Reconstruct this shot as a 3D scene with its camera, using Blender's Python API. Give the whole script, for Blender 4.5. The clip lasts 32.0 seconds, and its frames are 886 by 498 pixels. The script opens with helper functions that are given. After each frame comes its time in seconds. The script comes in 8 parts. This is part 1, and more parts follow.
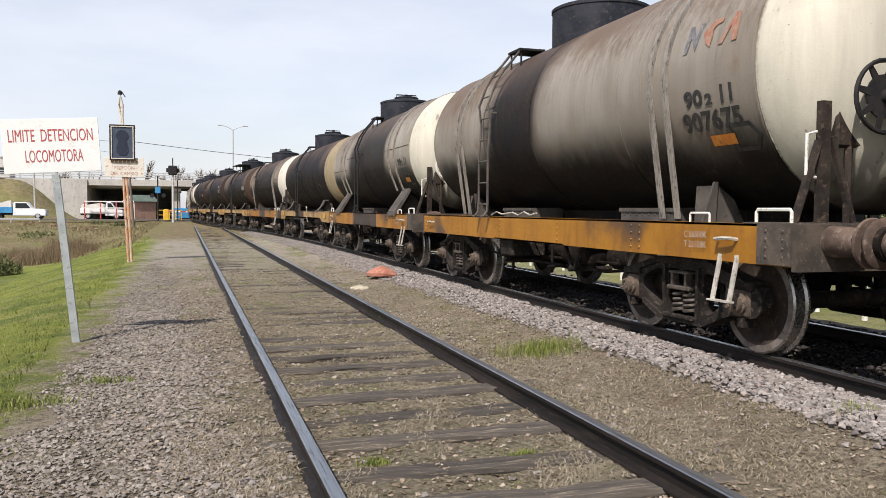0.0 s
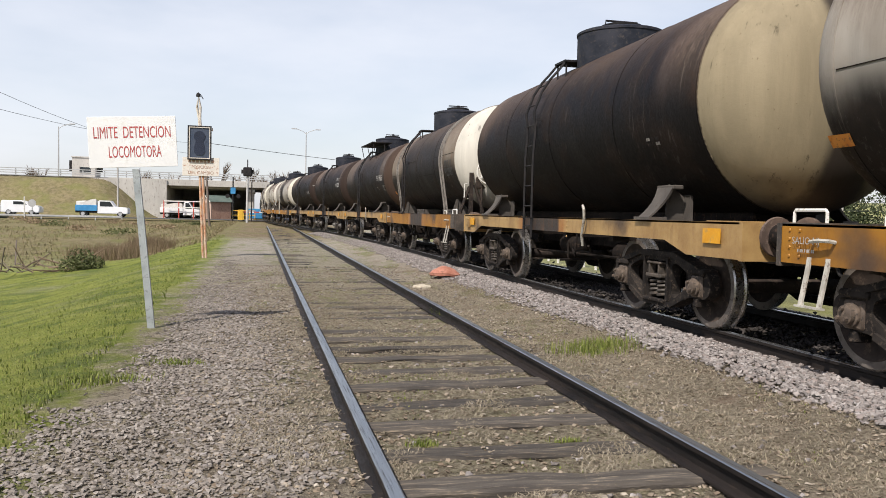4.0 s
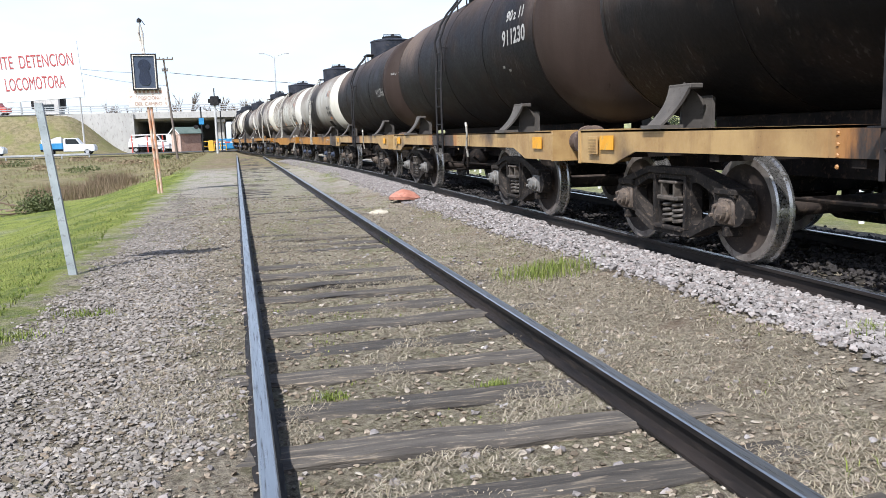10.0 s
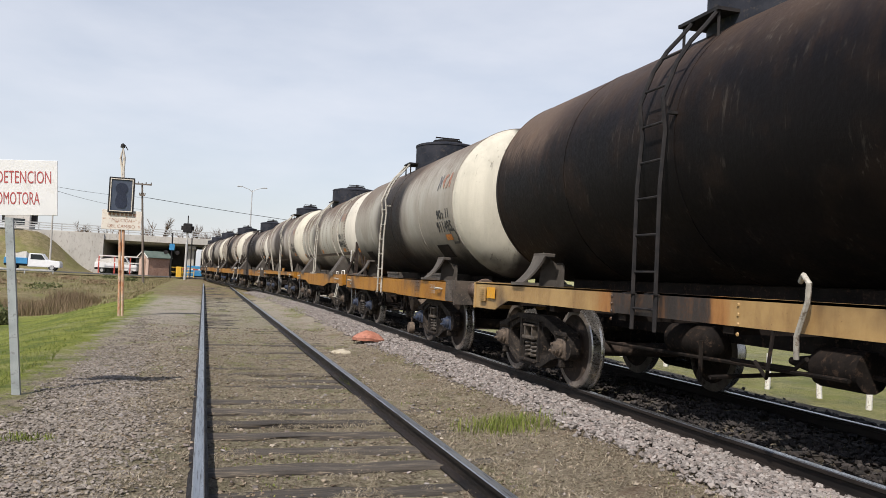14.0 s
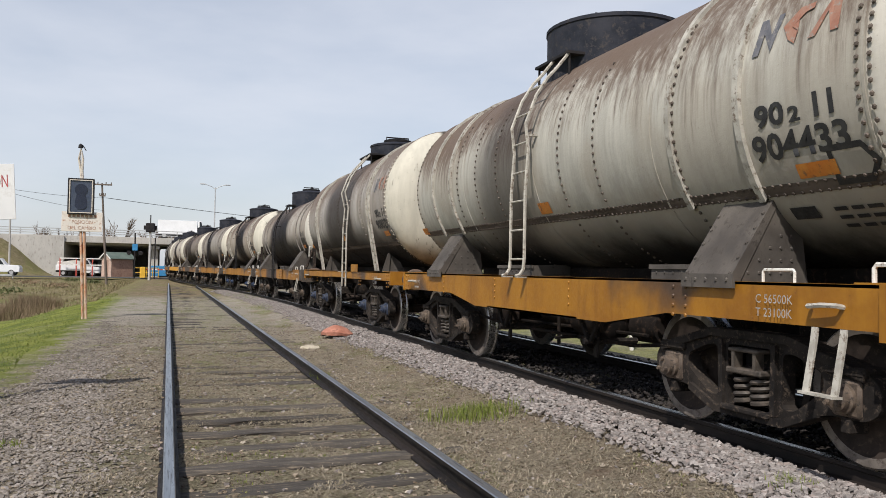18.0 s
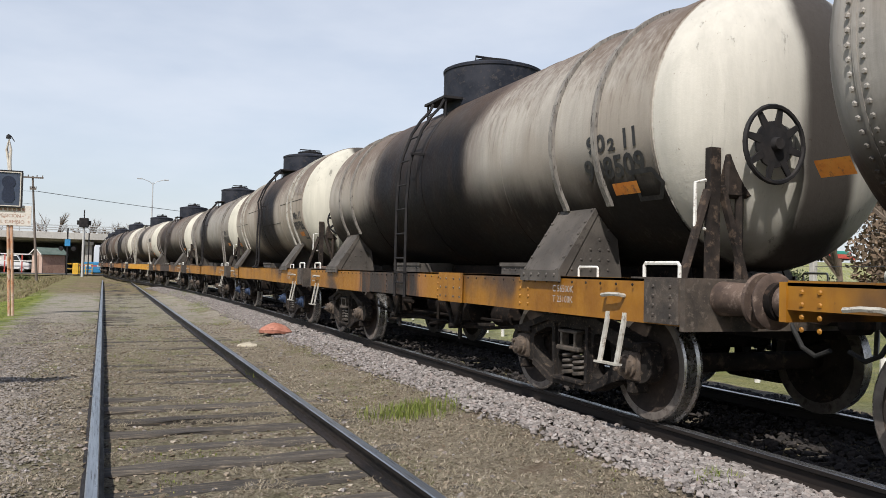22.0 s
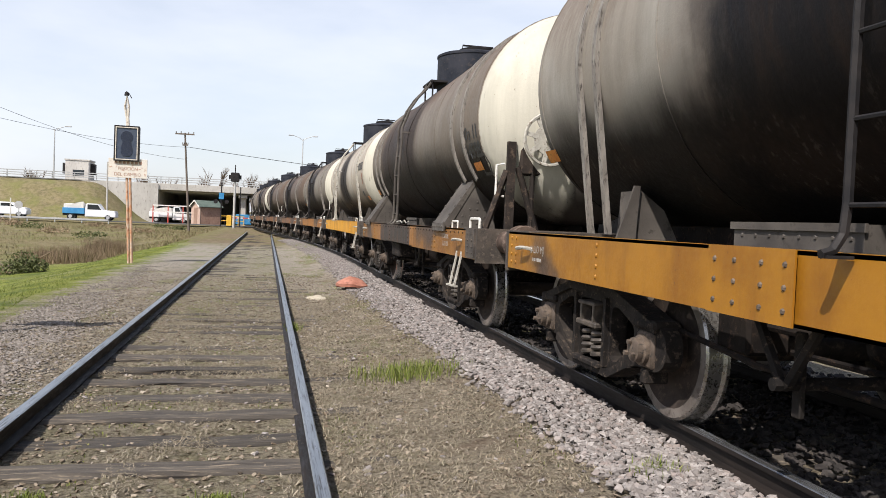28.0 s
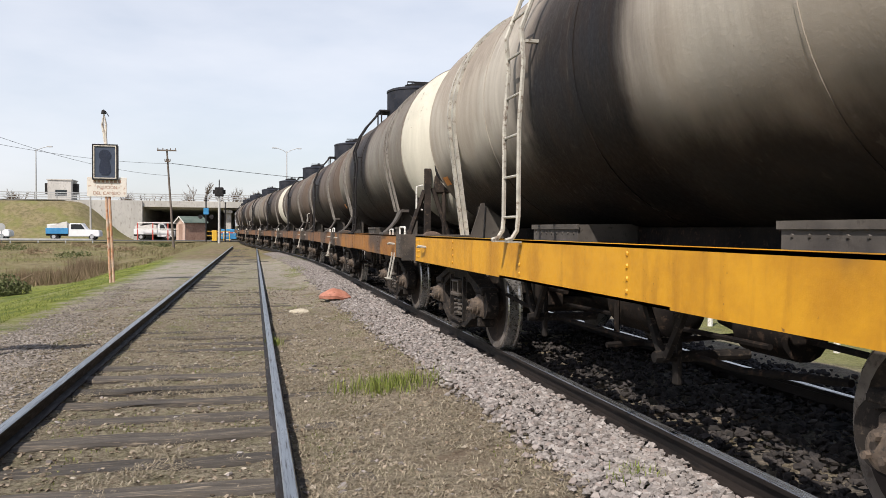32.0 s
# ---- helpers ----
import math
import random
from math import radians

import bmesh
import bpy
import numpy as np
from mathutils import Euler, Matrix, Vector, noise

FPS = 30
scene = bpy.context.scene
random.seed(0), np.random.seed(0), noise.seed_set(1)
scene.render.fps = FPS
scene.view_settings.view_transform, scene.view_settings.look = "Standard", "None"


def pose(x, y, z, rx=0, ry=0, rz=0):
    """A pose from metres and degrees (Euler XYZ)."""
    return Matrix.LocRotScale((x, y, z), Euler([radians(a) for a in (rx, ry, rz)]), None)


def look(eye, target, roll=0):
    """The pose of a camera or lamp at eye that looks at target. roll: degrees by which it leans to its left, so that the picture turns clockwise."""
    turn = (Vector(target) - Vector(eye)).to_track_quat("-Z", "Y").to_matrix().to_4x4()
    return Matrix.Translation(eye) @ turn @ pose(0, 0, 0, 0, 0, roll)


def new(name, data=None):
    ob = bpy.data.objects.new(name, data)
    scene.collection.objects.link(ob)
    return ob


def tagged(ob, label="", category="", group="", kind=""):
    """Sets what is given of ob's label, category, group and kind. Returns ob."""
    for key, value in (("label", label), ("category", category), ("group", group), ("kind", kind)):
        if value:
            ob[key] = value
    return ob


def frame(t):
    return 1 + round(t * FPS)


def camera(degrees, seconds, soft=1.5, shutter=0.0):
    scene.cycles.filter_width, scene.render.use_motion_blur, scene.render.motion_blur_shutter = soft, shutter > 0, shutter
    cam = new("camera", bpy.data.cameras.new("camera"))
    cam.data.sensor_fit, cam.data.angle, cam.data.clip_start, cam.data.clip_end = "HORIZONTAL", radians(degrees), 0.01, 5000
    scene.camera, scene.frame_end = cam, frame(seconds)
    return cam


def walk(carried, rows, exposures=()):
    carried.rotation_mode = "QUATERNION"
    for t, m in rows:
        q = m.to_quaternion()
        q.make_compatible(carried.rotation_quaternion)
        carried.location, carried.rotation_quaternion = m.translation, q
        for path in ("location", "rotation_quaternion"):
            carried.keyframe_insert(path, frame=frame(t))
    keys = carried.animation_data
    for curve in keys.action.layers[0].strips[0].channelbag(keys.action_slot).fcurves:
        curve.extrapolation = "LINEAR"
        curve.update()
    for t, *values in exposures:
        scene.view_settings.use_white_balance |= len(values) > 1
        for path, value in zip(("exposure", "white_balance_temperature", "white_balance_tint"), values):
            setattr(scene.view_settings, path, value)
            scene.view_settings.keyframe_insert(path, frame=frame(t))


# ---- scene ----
cam = camera(57.8, 32.0, soft=0.5)
PATH = [
    (0, (-1.518, -0.118, 1.427), (-0.907, 1.784, 1.329), 0.4),
    (0.5, (-1.512, -0.113, 1.384), (-0.996, 1.817, 1.293), 1.1),
    (1, (-1.482, -0.258, 1.38), (-1.029, 1.688, 1.282), 1.3),
    (1.5, (-1.467, -0.319, 1.362), (-1.025, 1.63, 1.273), 1.0),
    (2, (-1.48, -0.273, 1.36), (-1.034, 1.675, 1.259), 1.7),
    (2.5, (-1.472, -0.293, 1.362), (-1.019, 1.652, 1.255), 1.1),
    (3, (-1.473, -0.289, 1.369), (-1.011, 1.654, 1.278), 1.3),
    (3.5, (-1.468, -0.308, 1.357), (-1.016, 1.638, 1.267), 1.2),
    (5.5, (-1.473, -0.337, 1.354), (-1.03, 1.612, 1.276), 1.4),
    (6, (-1.471, -0.301, 1.378), (-1.018, 1.645, 1.305), 1.6),
    (6.5, (-1.483, -0.305, 1.372), (-1.024, 1.64, 1.299), 1.4),
    (7, (-1.47, -0.308, 1.361), (-1.024, 1.641, 1.294), 1.3),
    (7.5, (-1.444, -0.317, 1.365), (-1.067, 1.646, 1.311), 0.7),
    (8, (-1.327, -0.384, 1.359), (-0.91, 1.571, 1.294), 1.9),
    (8.5, (-1.237, -0.278, 1.338), (-0.674, 1.636, 1.204), 0.3),
    (9, (-1.106, 0.03, 1.357), (-0.035, 1.705, 1.143), 0.5),
    (9.5, (-1.047, 0.185, 1.32), (-0.085, 1.916, 1.042), 1.5),
    (10, (-0.912, 0.161, 1.354), (-0.428, 2.08, 1.068), -1.6),
    (10.5, (-0.887, 0.145, 1.358), (-0.585, 2.099, 1.056), -1.5),
    (11, (-0.91, 0.203, 1.36), (-0.393, 2.127, 1.189), 1.8),
    (11.5, (-0.926, 0.198, 1.37), (-0.283, 2.088, 1.254), 2.7),
    (12, (-0.913, 0.164, 1.365), (-0.284, 2.062, 1.316), 1.3),
    (12.5, (-0.923, 0.151, 1.371), (-0.363, 2.071, 1.377), 1.8),
    (13, (-0.918, 0.152, 1.372), (-0.356, 2.071, 1.412), 2.6),
    (13.5, (-0.913, 0.166, 1.369), (-0.351, 2.083, 1.457), 3.1),
    (15.5, (-0.907, 0.141, 1.368), (-0.312, 2.05, 1.36), 1.2),
    (16, (-0.907, 0.137, 1.37), (-0.32, 2.049, 1.375), 1.6),
    (16.5, (-0.909, 0.123, 1.373), (-0.329, 2.037, 1.381), 1.6),
    (17, (-0.904, 0.139, 1.367), (-0.339, 2.058, 1.384), 2.0),
    (17.5, (-0.902, 0.133, 1.365), (-0.302, 2.041, 1.396), 1.4),
    (18, (-0.905, 0.098, 1.37), (-0.259, 1.99, 1.425), 1.0),
    (18.5, (-0.862, 0.106, 1.37), (-0.097, 1.952, 1.437), 1.2),
    (19, (-0.854, 0.155, 1.341), (-0.016, 1.969, 1.401), 1.4),
    (19.5, (-0.846, 0.135, 1.356), (0.021, 1.935, 1.431), 1.0),
    (20, (-0.855, 0.134, 1.352), (-0.022, 1.95, 1.432), 1.8),
    (20.5, (-0.854, 0.128, 1.351), (-0.078, 1.97, 1.418), 1.3),
    (21, (-0.85, 0.121, 1.359), (-0.062, 1.958, 1.402), 1.4),
    (21.5, (-0.857, 0.127, 1.357), (-0.07, 1.966, 1.403), 1.5),
    (22, (-0.852, 0.115, 1.353), (-0.074, 1.957, 1.408), 1.4),
    (22.5, (-0.849, 0.178, 1.355), (-0.034, 2.003, 1.419), 1.9),
    (23, (-0.852, 0.161, 1.358), (-0.024, 1.981, 1.394), 1.1),
    (23.5, (-0.85, 0.185, 1.35), (-0.003, 1.996, 1.371), 1.1),
    (24, (-0.855, 0.166, 1.351), (-0.076, 2.008, 1.341), -0.1),
    (24.5, (-0.739, 0.145, 1.351), (-0.069, 2.029, 1.324), -0.1),
    (25, (-0.594, 0.085, 1.343), (0.157, 1.936, 1.25), -1.8),
    (25.5, (-0.414, 0.127, 1.323), (0.298, 1.99, 1.174), 2.5),
    (26, (-0.195, 0.175, 1.331), (0.434, 2.068, 1.187), 2.7),
    (26.5, (0.101, 0.15, 1.362), (0.516, 2.101, 1.214), 1.9),
    (28.5, (0.615, 0.155, 1.394), (1.057, 2.105, 1.342), 2.7),
    (29, (0.622, 0.161, 1.405), (1.103, 2.101, 1.319), 2.2),
    (29.5, (0.621, 0.176, 1.403), (1.085, 2.121, 1.336), 2.2),
    (30, (0.633, 0.187, 1.4), (1.091, 2.132, 1.326), 1.6),
    (30.5, (0.618, 0.144, 1.407), (1.057, 2.094, 1.334), 1.6),
    (31, (0.625, 0.128, 1.404), (1.059, 2.079, 1.34), 1.5),
    (31.5, (0.643, 0.111, 1.399), (1.026, 2.074, 1.381), 1.4),
    (32, (0.694, 0.179, 1.403), (1.152, 2.125, 1.357), 0.4),
]
EXPOSURES = [(0, 0.52, 6800, 13), (2, 0.35, 6800, 12), (3, 0.46, 6800, 12), (6, 0.48, 6750, 12), (7, 0.4, 6750, 12), (8.3, 0.39, 6700, 12), (9, 1.18, 5550, 10), (9.6, 1.15, 5700, 10), (10.2, 0.82, 6150, 10), (11, 0.62, 6700, 11), (12, 0.62, 6700, 11), (13, 0.35, 6800, 12), (16, 0.34, 6700, 11), (17, 0.41, 6700, 11), (18, 0.22, 6650, 11), (19, 0.32, 6650, 11), (20, 0.3, 6600, 10), (21, 0.44, 6700, 11), (22, 0.32, 6550, 10), (23, 0.36, 6550, 10), (24, 0.56, 6650, 11), (25, 0.58, 6700, 13), (25.6, 0.8, 6100, 10), (26, 0.99, 5750, 10), (26.5, 0.8, 6100, 10), (28.5, 0.58, 6700, 12), (30, 0.60, 6700, 12), (32, 0.48, 6800, 12)]
walk(cam, [(t, look(eye, target, roll)) for t, eye, target, roll in PATH], EXPOSURES)

# ---- light ----
world = bpy.data.worlds.new("sky")
scene.world = world
world.use_nodes = True
wn = world.node_tree
sky = wn.nodes.new("ShaderNodeTexSky")
sky.sky_type = "NISHITA"
sky.sun_disc = False
SUN_DIR = Vector((0.44, 0.47, -0.76)).normalized()
sky.sun_elevation = math.asin(-SUN_DIR.z)
sky.sun_rotation = math.atan2(-SUN_DIR.x, -SUN_DIR.y)
sky.air_density, sky.dust_density, sky.ozone_density = 1.0, 1.5, 2.0
haze = wn.nodes.new("ShaderNodeMix")
haze.data_type = "RGBA"
haze.inputs[7].default_value = (6.9, 7.3, 8.1, 1)
# the pale haze thins out towards the zenith
up = wn.nodes.new("ShaderNodeSeparateXYZ")
wn.links.new(wn.nodes.new("ShaderNodeTexCoord").outputs["Generated"], up.inputs[0])
thin = wn.nodes.new("ShaderNodeMapRange")
thin.interpolation_type = "SMOOTHSTEP"
for i, v in enumerate((0.25, 0.75, 0.62, 0.0)):
    thin.inputs[i + 1].default_value = v
wn.links.new(up.outputs[2], thin.inputs[0])
veil = wn.nodes.new("ShaderNodeTexNoise")
stretch = wn.nodes.new("ShaderNodeMapping")
stretch.inputs["Scale"].default_value = (1.0, 1.0, 3.2)
wn.links.new(up.inputs[0].links[0].from_socket, stretch.inputs[0])
wn.links.new(stretch.outputs[0], veil.inputs["Vector"])
veil.inputs["Scale"].default_value, veil.inputs["Detail"].default_value, veil.inputs["Roughness"].default_value = 2.6, 5.0, 0.55
cloud = wn.nodes.new("ShaderNodeMapRange")
for i, v in enumerate((0.35, 0.68, 0.80, 1.22)):
    cloud.inputs[i + 1].default_value = v
wn.links.new(veil.outputs["Fac"], cloud.inputs[0])
veiled = wn.nodes.new("ShaderNodeMath")
veiled.operation, veiled.use_clamp = "MULTIPLY", True
wn.links.new(thin.outputs[0], veiled.inputs[0])
wn.links.new(cloud.outputs[0], veiled.inputs[1])
wn.links.new(veiled.outputs[0], haze.inputs[0])
wn.links.new(sky.outputs[0], haze.inputs[6])
wn.links.new(haze.outputs[2], wn.nodes["Background"].inputs[0])
wn.nodes["Background"].inputs[1].default_value = 0.10
sun_data = bpy.data.lights.new("sun", "SUN")
sun_data.energy, sun_data.angle, sun_data.color = 4.0, radians(0.6), (1.0, 0.96, 0.90)
sun = new("sun", sun_data)
sun.matrix_basis = look((0, 0, 40), Vector((0, 0, 40)) + SUN_DIR)
scene.view_settings.exposure = 0.6


# ---- material helpers ----
def lk(nt, value, socket):
    if isinstance(value, bpy.types.NodeSocket):
        nt.links.new(value, socket)
    elif isinstance(value, tuple) and len(value) == 3 and len(socket.default_value) == 4:
        socket.default_value = (*value, 1)
    else:
        socket.default_value = value


def math_node(nt, op, a, b=0.0, clamp=False):
    n = nt.nodes.new("ShaderNodeMath")
    n.operation, n.use_clamp = op, clamp
    lk(nt, a, n.inputs[0]), lk(nt, b, n.inputs[1])
    return n.outputs[0]


def noise_node(nt, vec, scale, detail=4.0, rough=0.6):
    n = nt.nodes.new("ShaderNodeTexNoise")
    lk(nt, vec, n.inputs["Vector"])
    n.inputs["Scale"].default_value, n.inputs["Detail"].default_value, n.inputs["Roughness"].default_value = scale, detail, rough
    return n.outputs["Fac"]


def ramp(nt, value, lo, hi, a=0.0, b=1.0):
    n = nt.nodes.new("ShaderNodeMapRange")
    n.interpolation_type = "SMOOTHSTEP"
    lk(nt, value, n.inputs[0])
    for i, v in enumerate((lo, hi, a, b)):
        lk(nt, v, n.inputs[i + 1])
    return n.outputs[0]


def mix(nt, fac, a, b):
    n = nt.nodes.new("ShaderNodeMix")
    n.data_type = "RGBA"
    lk(nt, fac, n.inputs[0]), lk(nt, a, n.inputs[6]), lk(nt, b, n.inputs[7])
    return n.outputs[2]


def start(name):
    m = bpy.data.materials.new(name)
    m.use_nodes = True
    nt = m.node_tree
    return m, nt, nt.nodes["Principled BSDF"]


def coords(nt, scale=None, world_space=False):
    if world_space:
        v = nt.nodes.new("ShaderNodeNewGeometry").outputs["Position"]
    else:
        v = nt.nodes.new("ShaderNodeTexCoord").outputs["Object"]
    if scale:
        n = nt.nodes.new("ShaderNodeMapping")
        n.inputs["Scale"].default_value = scale
        nt.links.new(v, n.inputs[0])
        v = n.outputs[0]
    return v


def bump(nt, bsdf, height, strength, dist=0.02):
    n = nt.nodes.new("ShaderNodeBump")
    n.inputs["Strength"].default_value, n.inputs["Distance"].default_value = strength, dist
    nt.links.new(height, n.inputs["Height"])
    nt.links.new(n.outputs[0], bsdf.inputs["Normal"])


def rand(nt):
    return nt.nodes.new("ShaderNodeObjectInfo").outputs["Random"]


def noisy(name, c1, c2, scale=4.0, rough=0.7, metal=0.0, rel=0.2, c3=None, scale3=40.0, world_space=False, stretch=None, vary=0.0, dist=0.01, spec=0.5):
    """Two colours mottled at one scale, a third speckled over them at a finer one."""
    m, nt, b = start(name)
    v = coords(nt, stretch, world_space)
    f = noise_node(nt, v, scale, 6.0, 0.65)
    col = mix(nt, ramp(nt, f, 0.35, 0.65), c1, c2)
    g = noise_node(nt, v, scale3, 5.0, 0.7)
    if c3:
        col = mix(nt, ramp(nt, g, 0.52, 0.68), col, c3)
    if vary:
        n = nt.nodes.new("ShaderNodeHueSaturation")
        lk(nt, ramp(nt, rand(nt), 0.0, 1.0, 1 - vary, 1 + vary), n.inputs["Value"])
        nt.links.new(col, n.inputs["Color"])
        col = n.outputs[0]
    nt.links.new(col, b.inputs["Base Color"])
    lk(nt, ramp(nt, g, 0.3, 0.7, max(rough - 0.12, 0.05), min(rough + 0.12, 1)), b.inputs["Roughness"])
    b.inputs["Metallic"].default_value = metal
    b.inputs["Specular IOR Level"].default_value = spec
    if rel:
        bump(nt, b, g, rel, dist)
    return m


def island_mat(name, colours, rough=0.9, scale=30.0, rel=0.4):
    """Loose stones or blades: a colour for each island."""
    m, nt, b = start(name)
    r = nt.nodes.new("ShaderNodeNewGeometry").outputs["Random Per Island"]
    cr = nt.nodes.new("ShaderNodeValToRGB")
    nt.links.new(r, cr.inputs[0])
    e = cr.color_ramp.elements
    while len(e) < len(colours):
        e.new(0.5)
    for i, c in enumerate(colours):
        e[i].position, e[i].color = i / (len(colours) - 1), (*c, 1)
    g = noise_node(nt, coords(nt), scale)
    col = mix(nt, ramp(nt, g, 0.4, 0.75), cr.outputs[0], (0.09, 0.075, 0.06))
    nt.links.new(mix(nt, 0.35, cr.outputs[0], col), b.inputs["Base Color"])
    b.inputs["Roughness"].default_value = rough
    b.inputs["Specular IOR Level"].default_value = 0.25
    if rel:
        bump(nt, b, g, rel, 0.01)
    return m


# ---- materials ----
RUSTY_DARK = noisy("sooty_iron", (0.008, 0.007, 0.007), (0.020, 0.016, 0.014), 3.0, 0.85, 0.0, 0.3, (0.05, 0.034, 0.026), 18.0, spec=0.1)
BOGIE_MAT = noisy("bogie_dust", (0.011, 0.010, 0.010), (0.032, 0.027, 0.024), 3.0, 0.85, 0.0, 0.4, (0.085, 0.066, 0.052), 22.0, spec=0.12)
WHEEL_MAT = noisy("wheel_web", (0.016, 0.013, 0.012), (0.050, 0.038, 0.032), 2.6, 0.8, 0.0, 0.2, (0.095, 0.07, 0.055), 9.0, spec=0.15)
RIM_MAT = noisy("wheel_rim", (0.10, 0.085, 0.075), (0.19, 0.165, 0.145), 4.0, 0.6, 0.2, 0.2, (0.06, 0.045, 0.038), 12.0)
BUFFER_MAT = noisy("rusty_buffer", (0.055, 0.040, 0.034), (0.125, 0.088, 0.070), 4.0, 0.75, 0.0, 0.3, (0.19, 0.145, 0.12), 12.0, spec=0.2)
TREAD_MAT = noisy("wheel_tread", (0.30, 0.29, 0.28), (0.42, 0.40, 0.38), 6.0, 0.3, 0.9, 0.05)
SPRING_MAT = noisy("spring_steel", (0.05, 0.043, 0.037), (0.12, 0.098, 0.08), 9.0, 0.6, 0.3, 0.2)
BOX_RUST = noisy("axle_box_rust", (0.065, 0.048, 0.037), (0.135, 0.10, 0.075), 9.0, 0.8, 0.0, 0.4, (0.035, 0.03, 0.026), 30.0)
BOX_WHITE = noisy("axle_box_white", (0.10, 0.095, 0.09), (0.20, 0.19, 0.178), 9.0, 0.6, 0.0, 0.3, (0.15, 0.12, 0.1), 26.0)
BOX_BLUE = noisy("axle_box_blue", (0.018, 0.028, 0.056), (0.036, 0.046, 0.075), 9.0, 0.6, 0.0, 0.3, (0.045, 0.042, 0.042), 18.0)
BOX_BRIGHT = noisy("axle_box_bright_blue", (0.011, 0.027, 0.070), (0.020, 0.040, 0.092), 9.0, 0.6, 0.0, 0.3, (0.04, 0.042, 0.05), 22.0)
BLACK_IRON = noisy("black_iron", (0.012, 0.012, 0.014), (0.028, 0.025, 0.025), 5.0, 0.7, 0.0, 0.2, spec=0.2)
STRAP_GREY = noisy("strap_grey", (0.16, 0.145, 0.13), (0.26, 0.24, 0.215), 5.0, 0.7, 0.1, 0.2, (0.05, 0.042, 0.038), 16.0, stretch=(3, 3, 0.8))
SADDLE_MAT = noisy("saddle_dust", (0.050, 0.043, 0.038), (0.105, 0.092, 0.080), 3.0, 0.8, 0.0, 0.3, (0.045, 0.038, 0.033), 12.0)
DOME_MAT = noisy("dome_soot", (0.013, 0.016, 0.024), (0.030, 0.032, 0.042), 3.0, 0.7, 0.0, 0.2, (0.055, 0.05, 0.05), 14.0, spec=0.15)
WHITE_IRON = noisy("white_painted_iron", (0.62, 0.61, 0.57), (0.75, 0.74, 0.70), 8.0, 0.55, 0.0, 0.2, (0.28, 0.22, 0.17), 24.0)
DIRTY_WHITE = noisy("dirty_white_iron", (0.30, 0.285, 0.25), (0.46, 0.44, 0.39), 7.0, 0.65, 0.0, 0.3, (0.13, 0.095, 0.07), 16.0)
LETTER_BLACK = noisy("stencil_black", (0.012, 0.012, 0.014), (0.03, 0.03, 0.03), 9.0, 0.6, 0.0, 0.0)
LETTER_WHITE = noisy("stencil_white", (0.25, 0.24, 0.225), (0.42, 0.41, 0.39), 9.0, 0.7, 0.0, 0.0, (0.13, 0.11, 0.10), 26.0)
LETTER_DIM = noisy("worn_stencil", (0.10, 0.093, 0.086), (0.21, 0.20, 0.185), 3.0, 0.7, 0.0, 0.0, (0.06, 0.05, 0.045), 14.0)
LETTER_RED = noisy("stencil_red", (0.36, 0.045, 0.045), (0.46, 0.08, 0.08), 14.0, 0.7, 0.0, 0.0, (0.55, 0.3, 0.28), 60.0)
ORANGE_TAG = noisy("orange_tag", (0.55, 0.17, 0.02), (0.62, 0.25, 0.04), 7.0, 0.6, 0.0, 0.1, (0.2, 0.1, 0.05), 20.0)
YELLOW_TAG = noisy("yellow_tag", (0.56, 0.25, 0.01), (0.64, 0.31, 0.015), 7.0, 0.6, 0.0, 0.1, (0.40, 0.24, 0.07), 9.0)
LOGO_RED = noisy("logo_red", (0.27, 0.115, 0.075), (0.31, 0.17, 0.12), 12.0, 0.7, 0.0, 0.0, (0.26, 0.235, 0.21), 22.0)
LOGO_FADED = noisy("logo_faded", (0.20, 0.17, 0.15), (0.26, 0.22, 0.195), 12.0, 0.7, 0.0, 0.0, (0.32, 0.29, 0.26), 22.0)
LOGO_GREY = noisy("logo_grey", (0.09, 0.095, 0.11), (0.14, 0.14, 0.155), 12.0, 0.7, 0.0, 0.0, (0.26, 0.24, 0.22), 22.0)
RAIL_SIDE = noisy("rail_side", (0.010, 0.009, 0.009), (0.024, 0.019, 0.017), 6.0, 0.6, 0.1, 0.2, (0.03, 0.023, 0.019), 40.0, stretch=(1, 0.15, 1), spec=0.2)
RAIL_TOP = noisy("rail_top", (0.26, 0.285, 0.31), (0.36, 0.385, 0.41), 3.0, 0.38, 0.85, 0.1, (0.12, 0.115, 0.11), 25.0, stretch=(4, 0.1, 1))
RAIL_TOP_MAIN = noisy("rail_top_main", (0.32, 0.32, 0.33), (0.5, 0.5, 0.5), 3.0, 0.28, 0.9, 0.05, stretch=(4, 0.1, 1))
SLEEPER_MAT = noisy("sleeper_wood", (0.038, 0.032, 0.027), (0.085, 0.073, 0.060), 3.0, 0.9, 0.0, 0.8, (0.21, 0.17, 0.125), 11.0, stretch=(0.4, 4, 4), vary=0.3, dist=0.02)
STONE_MAT = island_mat("ballast_stone", [(0.096, 0.084, 0.08), (0.269, 0.247, 0.237), (0.163, 0.145, 0.137), (0.365, 0.338, 0.324), (0.24, 0.2, 0.185), (0.211, 0.198, 0.191)])
# sooty stones made darker still: the train's shade is put into their colour
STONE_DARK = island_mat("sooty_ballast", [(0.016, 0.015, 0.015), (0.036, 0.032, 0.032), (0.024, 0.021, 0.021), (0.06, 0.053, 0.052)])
GREY_STONE = island_mat("grey_stone", [(0.113, 0.099, 0.085), (0.235, 0.21, 0.184), (0.165, 0.144, 0.125), (0.313, 0.283, 0.254), (0.2, 0.167, 0.142)])
